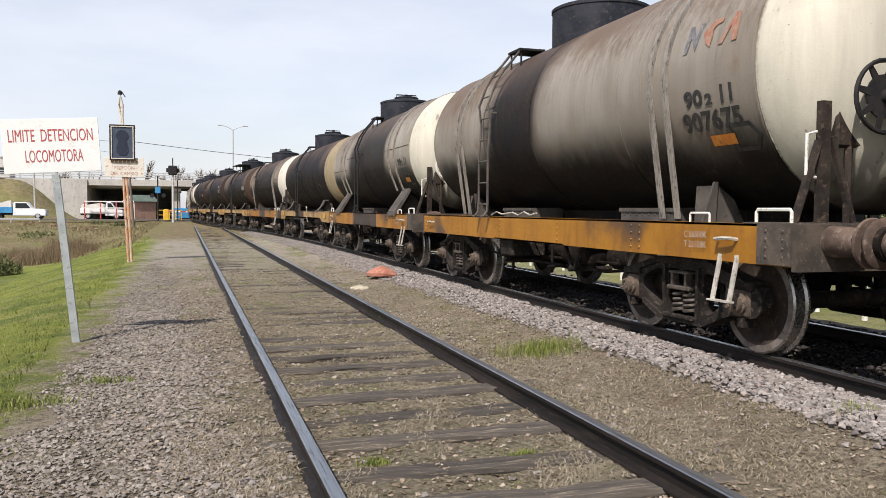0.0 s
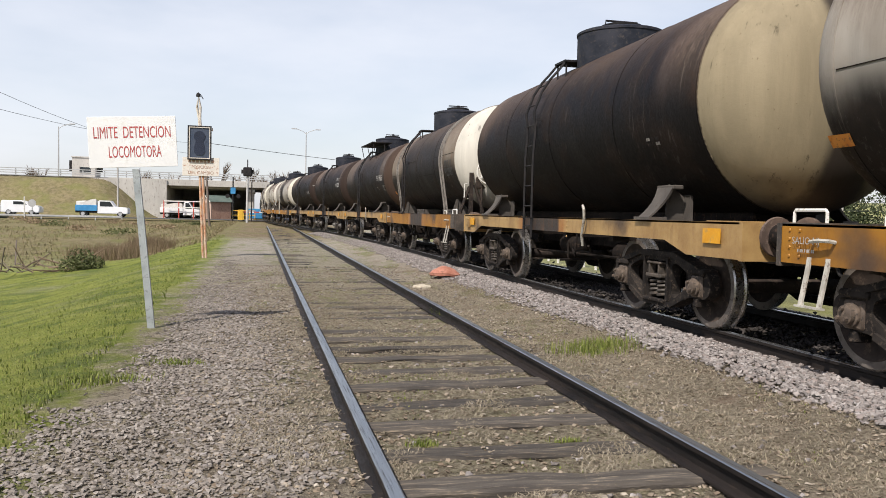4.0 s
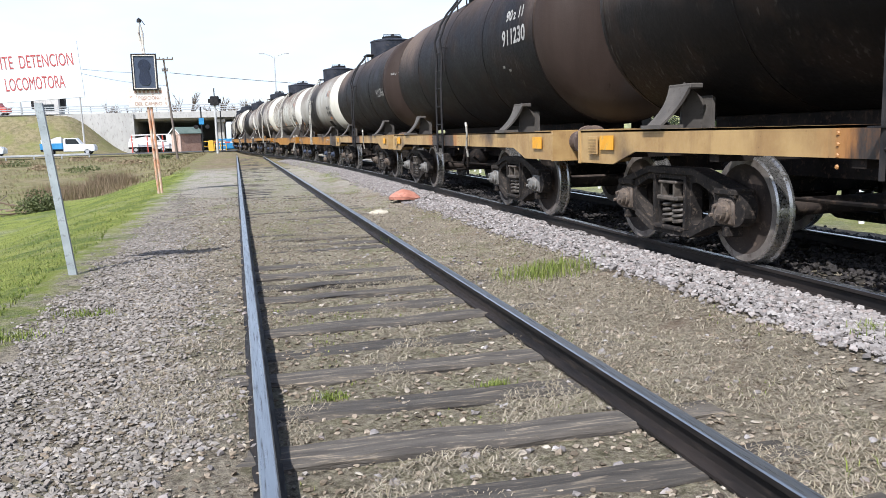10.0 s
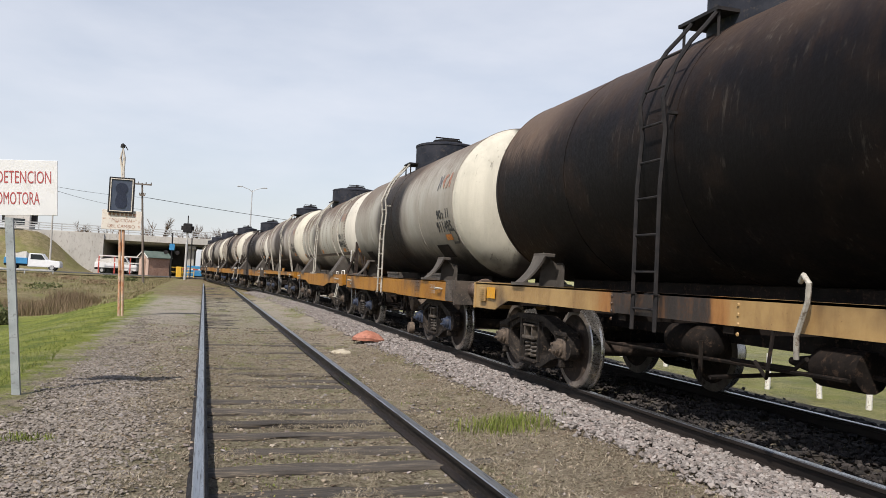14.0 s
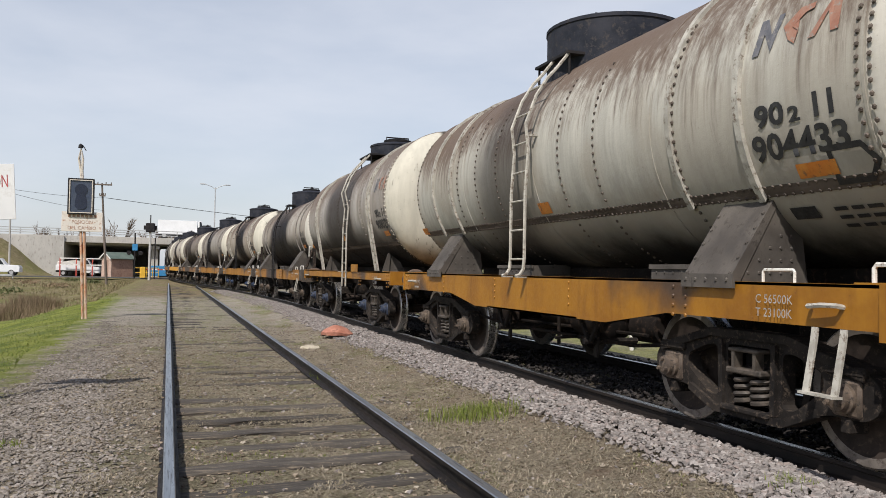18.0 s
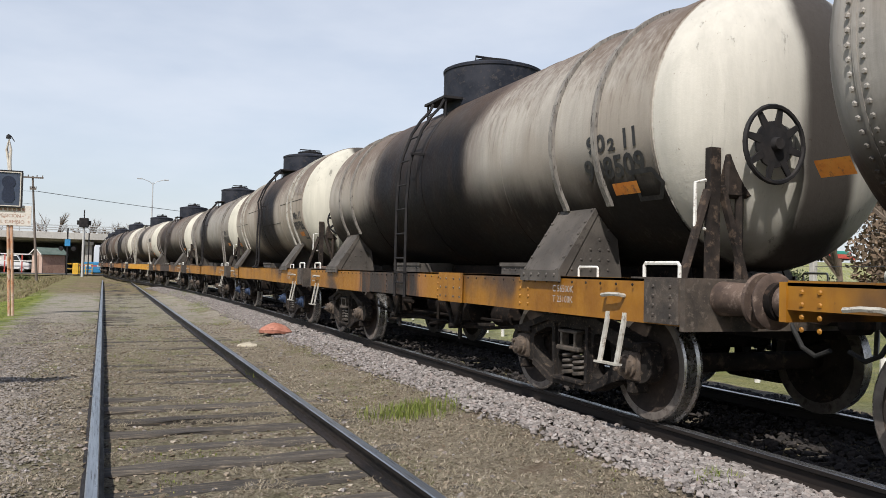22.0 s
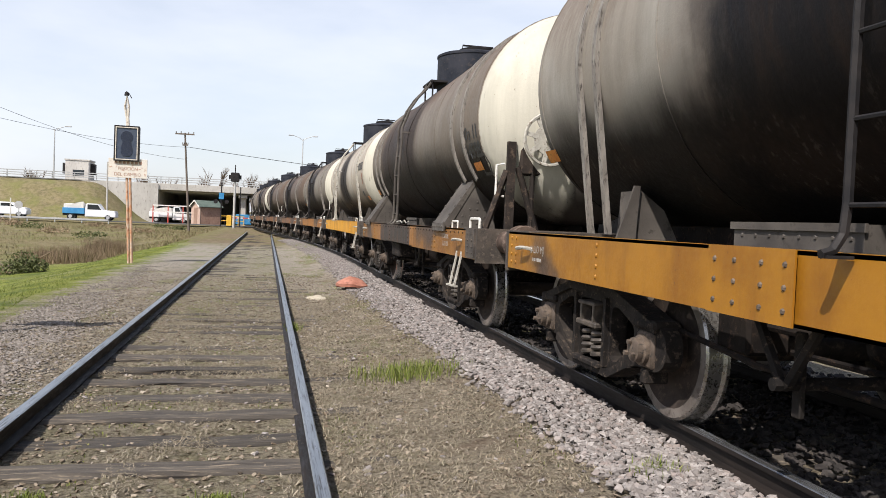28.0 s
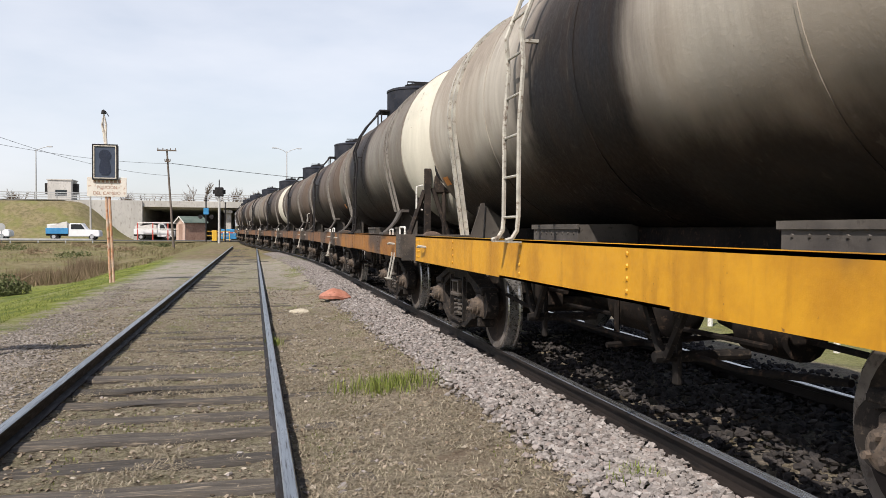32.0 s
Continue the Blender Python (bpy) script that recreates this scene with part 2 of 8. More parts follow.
STRAW_MAT = island_mat("dry_straw", [(0.190, 0.155, 0.108), (0.30, 0.258, 0.190), (0.125, 0.102, 0.073), (0.41, 0.358, 0.275), (0.22, 0.190, 0.120)], 0.85, 20.0, 0.0)
GRASS_MAT = island_mat("green_grass", [(0.085, 0.118, 0.022), (0.165, 0.205, 0.036), (0.122, 0.160, 0.028), (0.27, 0.275, 0.085)], 0.8, 20.0, 0.0)
LEAF_MAT = island_mat("leaf", [(0.022, 0.036, 0.014), (0.040, 0.058, 0.020), (0.032, 0.048, 0.016), (0.055, 0.066, 0.03)], 0.7, 20.0, 0.0)
BUSH_MAT = island_mat("olive_leaf", [(0.060, 0.078, 0.026), (0.095, 0.112, 0.040), (0.078, 0.095, 0.032), (0.125, 0.130, 0.055)], 0.7, 20.0, 0.0)
REED_MAT = island_mat("dry_reed", [(0.26, 0.185, 0.12), (0.34, 0.25, 0.165), (0.20, 0.14, 0.09), (0.24, 0.20, 0.11)], 0.9, 20.0, 0.0)
TWIG_MAT = island_mat("bare_twig", [(0.16, 0.11, 0.075), (0.22, 0.16, 0.11), (0.12, 0.085, 0.06)], 0.9, 20.0, 0.0)
CONCRETE = noisy("concrete", (0.36, 0.345, 0.32), (0.47, 0.45, 0.42), 0.35, 0.9, 0.0, 0.3, (0.28, 0.26, 0.24), 5.0, stretch=(1, 1, 0.35))
ASPHALT = noisy("asphalt", (0.055, 0.055, 0.057), (0.085, 0.083, 0.080), 0.6, 0.9, 0.0, 0.3, (0.12, 0.115, 0.11), 30.0)
SIGN_WHITE = noisy("sign_white", (0.72, 0.72, 0.72), (0.77, 0.77, 0.765), 4.0, 0.45, 0.0, 0.03, (0.66, 0.65, 0.63), 8.0)
GALV = noisy("galvanised_post", (0.30, 0.33, 0.34), (0.40, 0.43, 0.44), 5.0, 0.55, 0.3, 0.15, (0.24, 0.25, 0.25), 20.0)
POST_RUST = noisy("flaking_orange_post", (0.50, 0.42, 0.34), (0.46, 0.20, 0.09), 5.0, 0.8, 0.0, 0.4, (0.28, 0.10, 0.05), 12.0, stretch=(1, 1, 0.5))
BOARD_RUST = noisy("rust_stained_board", (0.62, 0.58, 0.53), (0.66, 0.60, 0.54), 4.0, 0.7, 0.0, 0.2, (0.38, 0.20, 0.13), 11.0)
SHELL_MAT = noisy("red_oxide", (0.30, 0.115, 0.075), (0.42, 0.185, 0.13), 7.0, 0.8, 0.0, 0.4, (0.20, 0.085, 0.06), 16.0)
BRICK_WALL = noisy("hut_brick", (0.33, 0.20, 0.145), (0.40, 0.25, 0.185), 2.0, 0.9, 0.0, 0.3, (0.24, 0.13, 0.09), 9.0)
HUT_ROOF = noisy("hut_roof_sheet", (0.075, 0.105, 0.085), (0.12, 0.15, 0.125), 1.5, 0.6, 0.0, 0.2)
CAR_WHITE = noisy("car_white", (0.72, 0.73, 0.74), (0.78, 0.79, 0.80), 1.0, 0.3, 0.0, 0.0)
CAR_BLUE = noisy("car_blue", (0.03, 0.20, 0.42), (0.05, 0.25, 0.48), 2.0, 0.4, 0.0, 0.0)
RUBBER = noisy("rubber", (0.012, 0.012, 0.012), (0.025, 0.025, 0.025), 4.0, 0.85, 0.0, 0.1)
GLASS_DARK = noisy("dark_glass", (0.012, 0.016, 0.02), (0.02, 0.026, 0.03), 1.0, 0.08, 0.0, 0.0)
GLASS_BLUE = noisy("dark_blue_lens", (0.010, 0.014, 0.03), (0.016, 0.022, 0.045), 2.0, 0.25, 0.0, 0.0)
BARK = noisy("bark", (0.10, 0.075, 0.055), (0.17, 0.13, 0.10), 3.0, 0.95, 0.0, 0.6, stretch=(3, 3, 0.5))
GREEN_PAINT = noisy("green_paint", (0.02, 0.19, 0.15), (0.035, 0.25, 0.20), 2.0, 0.5, 0.0, 0.1)
RED_PAINT = noisy("red_paint", (0.42, 0.05, 0.04), (0.5, 0.09, 0.06), 3.0, 0.5, 0.0, 0.1)
YELLOW_PAINT = noisy("yellow_paint", (0.62, 0.36, 0.03), (0.7, 0.42, 0.05), 3.0, 0.6, 0.0, 0.1)
WIRE_MAT = noisy("wire", (0.03, 0.03, 0.035), (0.05, 0.05, 0.055), 3.0, 0.6, 0.0, 0.0)
SACK = noisy("pale_cargo", (0.55, 0.53, 0.50), (0.66, 0.64, 0.60), 2.0, 0.9, 0.0, 0.3)
POLE_WOOD = noisy("pole_wood", (0.10, 0.08, 0.065), (0.16, 0.13, 0.11), 2.0, 0.9, 0.0, 0.4, stretch=(4, 4, 0.4))


def ground_mat():
    """Trodden dirt with dry grass, greener away from the tracks."""
    m, nt, b = start("ground_soil")
    v = coords(nt, None, True)
    big, mid, fine, grit = noise_node(nt, v, 0.35, 5.0), noise_node(nt, v, 2.3, 6.0, 0.7), noise_node(nt, v, 26.0, 6.0, 0.8), noise_node(nt, v, 75.0, 5.0, 0.8)
    blotch = noise_node(nt, v, 1.1, 5.0, 0.6)
    dirt = mix(nt, ramp(nt, mid, 0.35, 0.65), (0.190, 0.156, 0.113), (0.315, 0.268, 0.203))
    dirt = mix(nt, ramp(nt, fine, 0.45, 0.68), dirt, (0.43, 0.38, 0.285))
    dirt = mix(nt, ramp(nt, fine, 0.48, 0.34), dirt, (0.060, 0.046, 0.034))
    dirt = mix(nt, ramp(nt, grit, 0.55, 0.64, 0.0, 0.85), dirt, (0.47, 0.41, 0.335))
    dirt = mix(nt, ramp(nt, grit, 0.42, 0.33, 0.0, 0.7), dirt, (0.06, 0.048, 0.036))
    lump = noise_node(nt, v, 8.0, 6.0, 0.75)
    dirt = mix(nt, ramp(nt, lump, 0.52, 0.66, 0.0, 0.72), dirt, (0.072, 0.058, 0.040))
    sep = nt.nodes.new("ShaderNodeSeparateXYZ")
    nt.links.new(v, sep.inputs[0])
    x, y = sep.outputs[0], sep.outputs[1]
    dust = mix(nt, ramp(nt, fine, 0.40, 0.62), (0.27, 0.245, 0.205), (0.44, 0.41, 0.36))
    dirt = mix(nt, math_node(nt, "MULTIPLY", ramp(nt, math_node(nt, "ADD", y, math_node(nt, "MULTIPLY", mid, 9.0)), 14.0, 30.0), 0.7), dirt, dust)
    moss = math_node(nt, "MULTIPLY", ramp(nt, noise_node(nt, coords(nt, (1.0, 0.45, 1.0), True), 1.3, 5.0, 0.7), 0.50, 0.62), ramp(nt, y, 5.0, 13.0, 0.25, 0.6))
    dirt = mix(nt, moss, dirt, (0.165, 0.180, 0.062))
    # olive stubble between the rails, redder earth beside the main line
    inside = ramp(nt, math_node(nt, "ABSOLUTE", x), 0.95, 0.70)
    stubble = mix(nt, ramp(nt, fine, 0.42, 0.62), (0.115, 0.104, 0.058), (0.33, 0.300, 0.195))
    dirt = mix(nt, math_node(nt, "MULTIPLY", inside, ramp(nt, lump, 0.56, 0.40, 0.15, 0.75)), dirt, stubble)
    dirt = mix(nt, math_node(nt, "MULTIPLY", ramp(nt, x, 1.2, 1.7), ramp(nt, blotch, 0.50, 0.64, 0.0, 0.45)), dirt, (0.20, 0.135, 0.095))
    grass = mix(nt, ramp(nt, mid, 0.3, 0.7), (0.140, 0.176, 0.030), (0.245, 0.262, 0.060))
    grass = mix(nt, ramp(nt, fine, 0.42, 0.7), grass, (0.29, 0.305, 0.085))
    grass = mix(nt, ramp(nt, noise_node(nt, v, 0.9, 5.0, 0.7), 0.45, 0.62, 0.0, 0.75), grass, (0.085, 0.120, 0.034))
    wob = math_node(nt, "MULTIPLY", math_node(nt, "SUBTRACT", mid, 0.5), 2.2)
    xx = math_node(nt, "ADD", x, wob)
    left = ramp(nt, xx, -2.35, -2.95)
    right = ramp(nt, xx, 6.6, 8.4, 0.0, 0.6)
    green = math_node(nt, "MAXIMUM", left, right)
    # the bank by the road is dry
    bank = math_node(nt, "MULTIPLY", ramp(nt, math_node(nt, "ADD", y, math_node(nt, "MULTIPLY", x, -0.15)), 33.0, 42.0), ramp(nt, x, 6.0, 4.0))
    green = math_node(nt, "MULTIPLY", green, ramp(nt, bank, 0.0, 1.0, 1.0, 0.2))
    green = math_node(nt, "MULTIPLY", green, ramp(nt, big, 0.25, 0.5, 0.55, 1.0))
    dry = mix(nt, ramp(nt, mid, 0.4, 0.6), (0.240, 0.188, 0.122), (0.140, 0.110, 0.068))
    dry = mix(nt, ramp(nt, big, 0.48, 0.60, 0.0, 0.6), dry, (0.155, 0.155, 0.058))
    dirt = mix(nt, bank, dirt, dry)
    nt.links.new(mix(nt, green, dirt, grass), b.inputs["Base Color"])
    b.inputs["Roughness"].default_value = 0.95
    b.inputs["Specular IOR Level"].default_value = 0.15
    bump(nt, b, math_node(nt, "ADD", math_node(nt, "ADD", fine, math_node(nt, "MULTIPLY", mid, 0.6)), math_node(nt, "MULTIPLY", grit, 0.35)), 1.0, 0.05)
    return m


def tank_mat(name, base, white_to, soot=(0.15, 0.9), soot_amount=0.95, top=(0.125, 0.090, 0.070), top_amount=0.6, rust=0.2, low_stain=0.95, streak=0.12, low_line=-0.50, end_colour=(0.54, 0.515, 0.44), scratch=0.15, top_line=0.0, soot_brown=0.6):
    """Weathered tank paint along its length: painted front end up to white_to, soot spilt from the dome, brown dust on
    top, belly darkened for both oil and shade.
    """
    m, nt, b = start(name)
    v = coords(nt)
    sep = nt.nodes.new("ShaderNodeSeparateXYZ")
    nt.links.new(v, sep.inputs[0])
    y, z = sep.outputs[1], sep.outputs[2]
    half = lambda n, k: math_node(nt, "MULTIPLY", math_node(nt, "SUBTRACT", n, 0.5), k)
    runs = noise_node(nt, coords(nt, (6.0, 6.0, 0.5)), 1.0, 6.0, 0.65)
    thin = noise_node(nt, coords(nt, (14.0, 16.0, 0.55)), 1.0, 6.0, 0.7)
    wave = noise_node(nt, coords(nt, (1.0, 0.9, 0.7)), 0.9, 3.0, 0.5)
    blot = noise_node(nt, v, 1.6, 6.0, 0.6)
    fine = noise_node(nt, v, 24.0, 5.0, 0.7)
    tint = tuple(c * (1 - 2 * streak) for c in base)
    col = mix(nt, ramp(nt, runs, 0.3, 0.7), base, tint)
    col = mix(nt, ramp(nt, wave, 0.46, 0.56, 0.0, 0.45), col, tuple(c * k for c, k in zip(base, (0.66, 0.60, 0.55))))
    col = mix(nt, ramp(nt, blot, 0.60, 0.74, 0.0, rust), col, (0.15, 0.072, 0.038))
    hi = math_node(nt, "ADD", z, half(thin, 1.2 + 4 * streak))
    hi = math_node(nt, "ADD", hi, half(wave, 1.4))
    col = mix(nt, math_node(nt, "MULTIPLY", ramp(nt, hi, 0.15 + top_line, 0.90 + top_line), top_amount), col, top)
    # soot run down from the dome: crisp towards the front, fading to the rear
    lean = math_node(nt, "ADD", y, math_node(nt, "MULTIPLY", z, 0.22))
    off = math_node(nt, "SUBTRACT", lean, soot[0])
    front = math_node(nt, "ADD", math_node(nt, "ADD", off, half(wave, 1.0)), half(runs, 0.35))
    rear = math_node(nt, "ADD", math_node(nt, "ADD", off, half(blot, 0.9)), half(runs, 0.5))
    halo = math_node(nt, "MULTIPLY", ramp(nt, front, -soot[1] - 0.55, -soot[1] + 0.05), ramp(nt, rear, soot[1] + 0.75, soot[1]))
    col = mix(nt, math_node(nt, "MULTIPLY", halo, 0.62 * soot_amount), col, (0.074, 0.052, 0.044))
    s = math_node(nt, "MULTIPLY", ramp(nt, front, -soot[1] - 0.16, -soot[1] + 0.18), ramp(nt, rear, soot[1] + 0.40, soot[1] - 0.30))
    s = math_node(nt, "MULTIPLY", s, soot_amount)
    s = math_node(nt, "MULTIPLY", s, ramp(nt, math_node(nt, "ADD", z, half(wave, 0.8)), 1.05, 0.20, 0.30, 1.0))
    dark = mix(nt, ramp(nt, blot, 0.4, 0.65), (0.0055, 0.0062, 0.0095), (0.015, 0.0125, 0.0125))
    dark = mix(nt, ramp(nt, runs, 0.45 if soot_brown < 0.7 else 0.25, 0.68, 0.0, soot_brown), dark, (0.026, 0.016, 0.012) if soot_brown < 0.7 else (0.042, 0.028, 0.022))
    col = mix(nt, s, col, dark)
    # belly near black by height: oily grime with the underside's shade painted in
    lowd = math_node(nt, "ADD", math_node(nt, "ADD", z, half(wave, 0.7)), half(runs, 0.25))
    grime_shade = math_node(nt, "MULTIPLY", ramp(nt, lowd, low_line + 0.30, low_line - 0.22), low_stain)
    col = mix(nt, grime_shade, col, mix(nt, ramp(nt, blot, 0.45, 0.65), (0.006, 0.0052, 0.0055), (0.016, 0.011, 0.009)))
    # pale scratches where branches and ladles scraped the soot
    sc = math_node(nt, "MULTIPLY", ramp(nt, thin, 0.57, 0.64), ramp(nt, blot, 0.42, 0.6, 0.0, scratch))
    col = mix(nt, sc, col, (0.19, 0.172, 0.15))
    if white_to is not None:
        edge = math_node(nt, "ADD", y, half(fine, 0.03))
        w = ramp(nt, edge, white_to + 0.012, white_to - 0.012)
        white = mix(nt, ramp(nt, runs, 0.3, 0.7), end_colour, tuple(c * 0.82 for c in end_colour))
        white = mix(nt, ramp(nt, blot, 0.45, 0.7, 0.0, 0.5), white, tuple(c * 0.72 for c in end_colour))
        white = mix(nt, ramp(nt, math_node(nt, "ADD", thin, math_node(nt, "MULTIPLY", blot, 0.5)), 0.86, 1.0), white, tuple(c * 0.38 for c in end_colour))
        white = mix(nt, ramp(nt, fine, 0.66, 0.72, 0.0, 0.7), white, tuple(c * k for c, k in zip(end_colour, (0.38, 0.30, 0.25))))
        # the end's bottom darkened with the same grime and shade
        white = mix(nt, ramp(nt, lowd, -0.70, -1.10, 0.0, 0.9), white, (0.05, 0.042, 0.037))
        # oil run down the middle of the end
        x = math_node(nt, "ABSOLUTE", math_node(nt, "ADD", math_node(nt, "ADD", sep.outputs[0], -0.05), half(wave, 0.4)))
        x = math_node(nt, "ADD", x, half(runs, 0.12))
        white = mix(nt, ramp(nt, x, 0.36, 0.20, 0.0, 0.93), white, (0.032, 0.026, 0.024))
        col = mix(nt, w, col, white)
    col = mix(nt, ramp(nt, fine, 0.64, 0.76, 0.0, 0.35), col, (0.07, 0.05, 0.04))
    nt.links.new(col, b.inputs["Base Color"])
    lk(nt, ramp(nt, math_node(nt, "ADD", math_node(nt, "MULTIPLY", fine, 0.5), math_node(nt, "MULTIPLY", blot, 0.5)), 0.3, 0.7, 0.46, 0.70), b.inputs["Roughness"])
    b.inputs["Specular IOR Level"].default_value = 0.08
    bump(nt, b, math_node(nt, "ADD", math_node(nt, "ADD", fine, math_node(nt, "MULTIPLY", blot, 2.0)), math_node(nt, "MULTIPLY", thin, 0.4)), 0.16, 0.02)
    return m


def sill_mat(name, paint, dirt=0.4, spill=None):
    """Painted frame steel with soot patches and chips."""
    m, nt, b = start(name)
    v = coords(nt)
    big, runs, fine = noise_node(nt, coords(nt, (1, 0.6, 0.6)), 1.1, 4.0), noise_node(nt, coords(nt, (4, 5.0, 1.0)), 1.6, 5.0), noise_node(nt, v, 30.0, 5.0, 0.7)
    col = mix(nt, ramp(nt, noise_node(nt, v, 2.2, 5.0, 0.65), 0.35, 0.68), paint, tuple(c * k for c, k in zip(paint, (0.72, 0.66, 0.62))))
    col = mix(nt, ramp(nt, runs, 0.50, 0.72, 0.0, 0.45), col, tuple(c * k for c, k in zip(paint, (0.50, 0.42, 0.40))))
    col = mix(nt, ramp(nt, big, 0.70 - 0.4 * dirt, 0.84 - 0.4 * dirt, 0.0, 0.9), col, (0.045, 0.030, 0.024))
    if spill:
        # soot that ran off the tank beside the ladder, with rust at its edges
        sep = nt.nodes.new("ShaderNodeSeparateXYZ")
        nt.links.new(v, sep.inputs[0])
        d = math_node(nt, "ABSOLUTE", math_node(nt, "SUBTRACT", sep.outputs[1], spill[0]))
        d = math_node(nt, "ADD", d, math_node(nt, "MULTIPLY", math_node(nt, "SUBTRACT", runs, 0.5), 0.7))
        col = mix(nt, ramp(nt, d, spill[1] + 0.35, spill[1]), col, (0.30, 0.13, 0.035))
        soot = mix(nt, ramp(nt, math_node(nt, "ADD", runs, math_node(nt, "MULTIPLY", fine, 0.5)), 0.70, 0.92, 0.0, 0.75), (0.024, 0.018, 0.016), (0.095, 0.046, 0.022))
        col = mix(nt, ramp(nt, d, spill[1] + 0.1, spill[1] - 0.15), col, soot)
    col = mix(nt, ramp(nt, math_node(nt, "ADD", fine, math_node(nt, "MULTIPLY", runs, 0.5)), 0.93, 1.02, 0.0, 0.8), col, (0.10, 0.045, 0.025))
    nt.links.new(col, b.inputs["Base Color"])
    lk(nt, ramp(nt, fine, 0.3, 0.7, 0.45, 0.65), b.inputs["Roughness"])
    bump(nt, b, fine, 0.12, 0.01)
    return m


# ---- mesh helpers ----
def part(name, bm, material, parent=None, label="", smooth=False):
    """Links a bmesh, or a mesh made before, as one object under a thing or a part."""
    if isinstance(bm, bpy.types.Mesh):
        me = bm
    else:
        me = bpy.data.meshes.new(name)
        bm.normal_update()
        bm.to_mesh(me)
        bm.free()
        for mt in material if isinstance(material, (list, tuple)) else (material,):
            me.materials.append(mt)
        if smooth:
            me.polygons.foreach_set("use_smooth", [True] * len(me.polygons))
            me.set_sharp_from_angle(angle=radians(38))
    ob = new(name, me)
    ob.parent = parent
    if label:
        tagged(ob, label)
    return ob


def root(name, m, label, category, group="", kind=""):
    ob = new(name)
    ob.empty_display_size = 0.2
    ob.matrix_basis = m
    return tagged(ob, label, category, group, kind)


def box(bm, x0, y0, z0, x1, y1, z1, mi=0, bev=0.0):
    vs = [bm.verts.new((x, y, z)) for z in (z0, z1) for x, y in ((x0, y0), (x1, y0), (x1, y1), (x0, y1))]
    fs = [bm.faces.new([vs[i] for i in f]) for f in ((3, 2, 1, 0), (4, 5, 6, 7), (0, 1, 5, 4), (1, 2, 6, 5), (2, 3, 7, 6), (3, 0, 4, 7))]
    for f in fs:
        f.material_index = mi
    if bev:
        es = list({e for f in fs for e in f.edges})
        bmesh.ops.bevel(bm, geom=es, offset=bev, segments=1, affect="EDGES")
    return vs


def rod(bm, a, b, r, seg=8, r2=None, cap=True, mi=0):
    a, b = Vector(a), Vector(b)
    d = (b - a).normalized()
    u = d.orthogonal().normalized()
    w = d.cross(u)
    r2 = r if r2 is None else r2
    ring = lambda c, rr: [bm.verts.new(c + rr * (math.cos(t) * u + math.sin(t) * w)) for t in [2 * math.pi * i / seg for i in range(seg)]]
    p, q = ring(a, r), ring(b, r2)
    fs = [bm.faces.new((p[i], p[(i + 1) % seg], q[(i + 1) % seg], q[i])) for i in range(seg)]
    if cap:
        fs += [bm.faces.new(p[::-1]), bm.faces.new(q)]
    for f in fs:
        f.material_index = mi


def pipe(bm, pts, r, seg=8, mi=0):
    """A bent round bar through the points."""
    pts = [Vector(p) for p in pts]
    rings = []
    u = None
    for i, p in enumerate(pts):
        d = (pts[min(i + 1, len(pts) - 1)] - pts[max(i - 1, 0)]).normalized()
        u = d.orthogonal().normalized() if u is None else (u - d * u.dot(d)).normalized()
        w = d.cross(u)
        rings.append([bm.verts.new(p + r * (math.cos(2 * math.pi * k / seg) * u + math.sin(2 * math.pi * k / seg) * w)) for k in range(seg)])
    for p, q in zip(rings, rings[1:]):
        for k in range(seg):
            bm.faces.new((p[k], p[(k + 1) % seg], q[(k + 1) % seg], q[k])).material_index = mi
    bm.faces.new(rings[0][::-1]).material_index = mi
    bm.faces.new(rings[-1]).material_index = mi


def lathe(bm, profile, axis="y", seg=24, centre=(0, 0, 0), mi=0):
    """Turns (along, radius) pairs about an axis."""
    c = Vector(centre)
    rows = []
    for along, r in profile:
        row = []
        for k in range(seg if r > 1e-6 else 1):
            t = 2 * math.pi * k / seg
            a, b = r * math.cos(t), r * math.sin(t)
            row.append(bm.verts.new(c + Vector({"x": (along, a, b), "y": (a, along, b), "z": (a, b, along)}[axis])))
        rows.append(row)
    for p, q in zip(rows, rows[1:]):
        for k in range(seg):
            if len(p) == 1 and len(q) == 1:
                continue
            if len(p) == 1:
                f = bm.faces.new((p[0], q[k], q[(k + 1) % seg]))
            elif len(q) == 1:
                f = bm.faces.new((p[k], q[0], p[(k + 1) % seg]))
            else:
                f = bm.faces.new((p[k], q[k], q[(k + 1) % seg], p[(k + 1) % seg]))
            f.material_index = mi
    bmesh.ops.recalc_face_normals(bm, faces=bm.faces[:])


def prism(bm, outline, lo, hi, axis="x", mi=0, holes=()):
    """A flat outline made thick along an axis."""
    def at(p, h):
        return {"x": (h, p[0], p[1]), "y": (p[0], h, p[1]), "z": (p[0], p[1], h)}[axis]
    a = [bm.verts.new(at(p, lo)) for p in outline]
    b = [bm.verts.new(at(p, hi)) for p in outline]
    n = len(outline)
    fs = [bm.faces.new((a[i], a[(i + 1) % n], b[(i + 1) % n], b[i])) for i in range(n)]
    fs += [bm.faces.new(a[::-1]), bm.faces.new(b)]
    for f in fs:
        f.material_index = mi
    bmesh.ops.recalc_face_normals(bm, faces=fs)


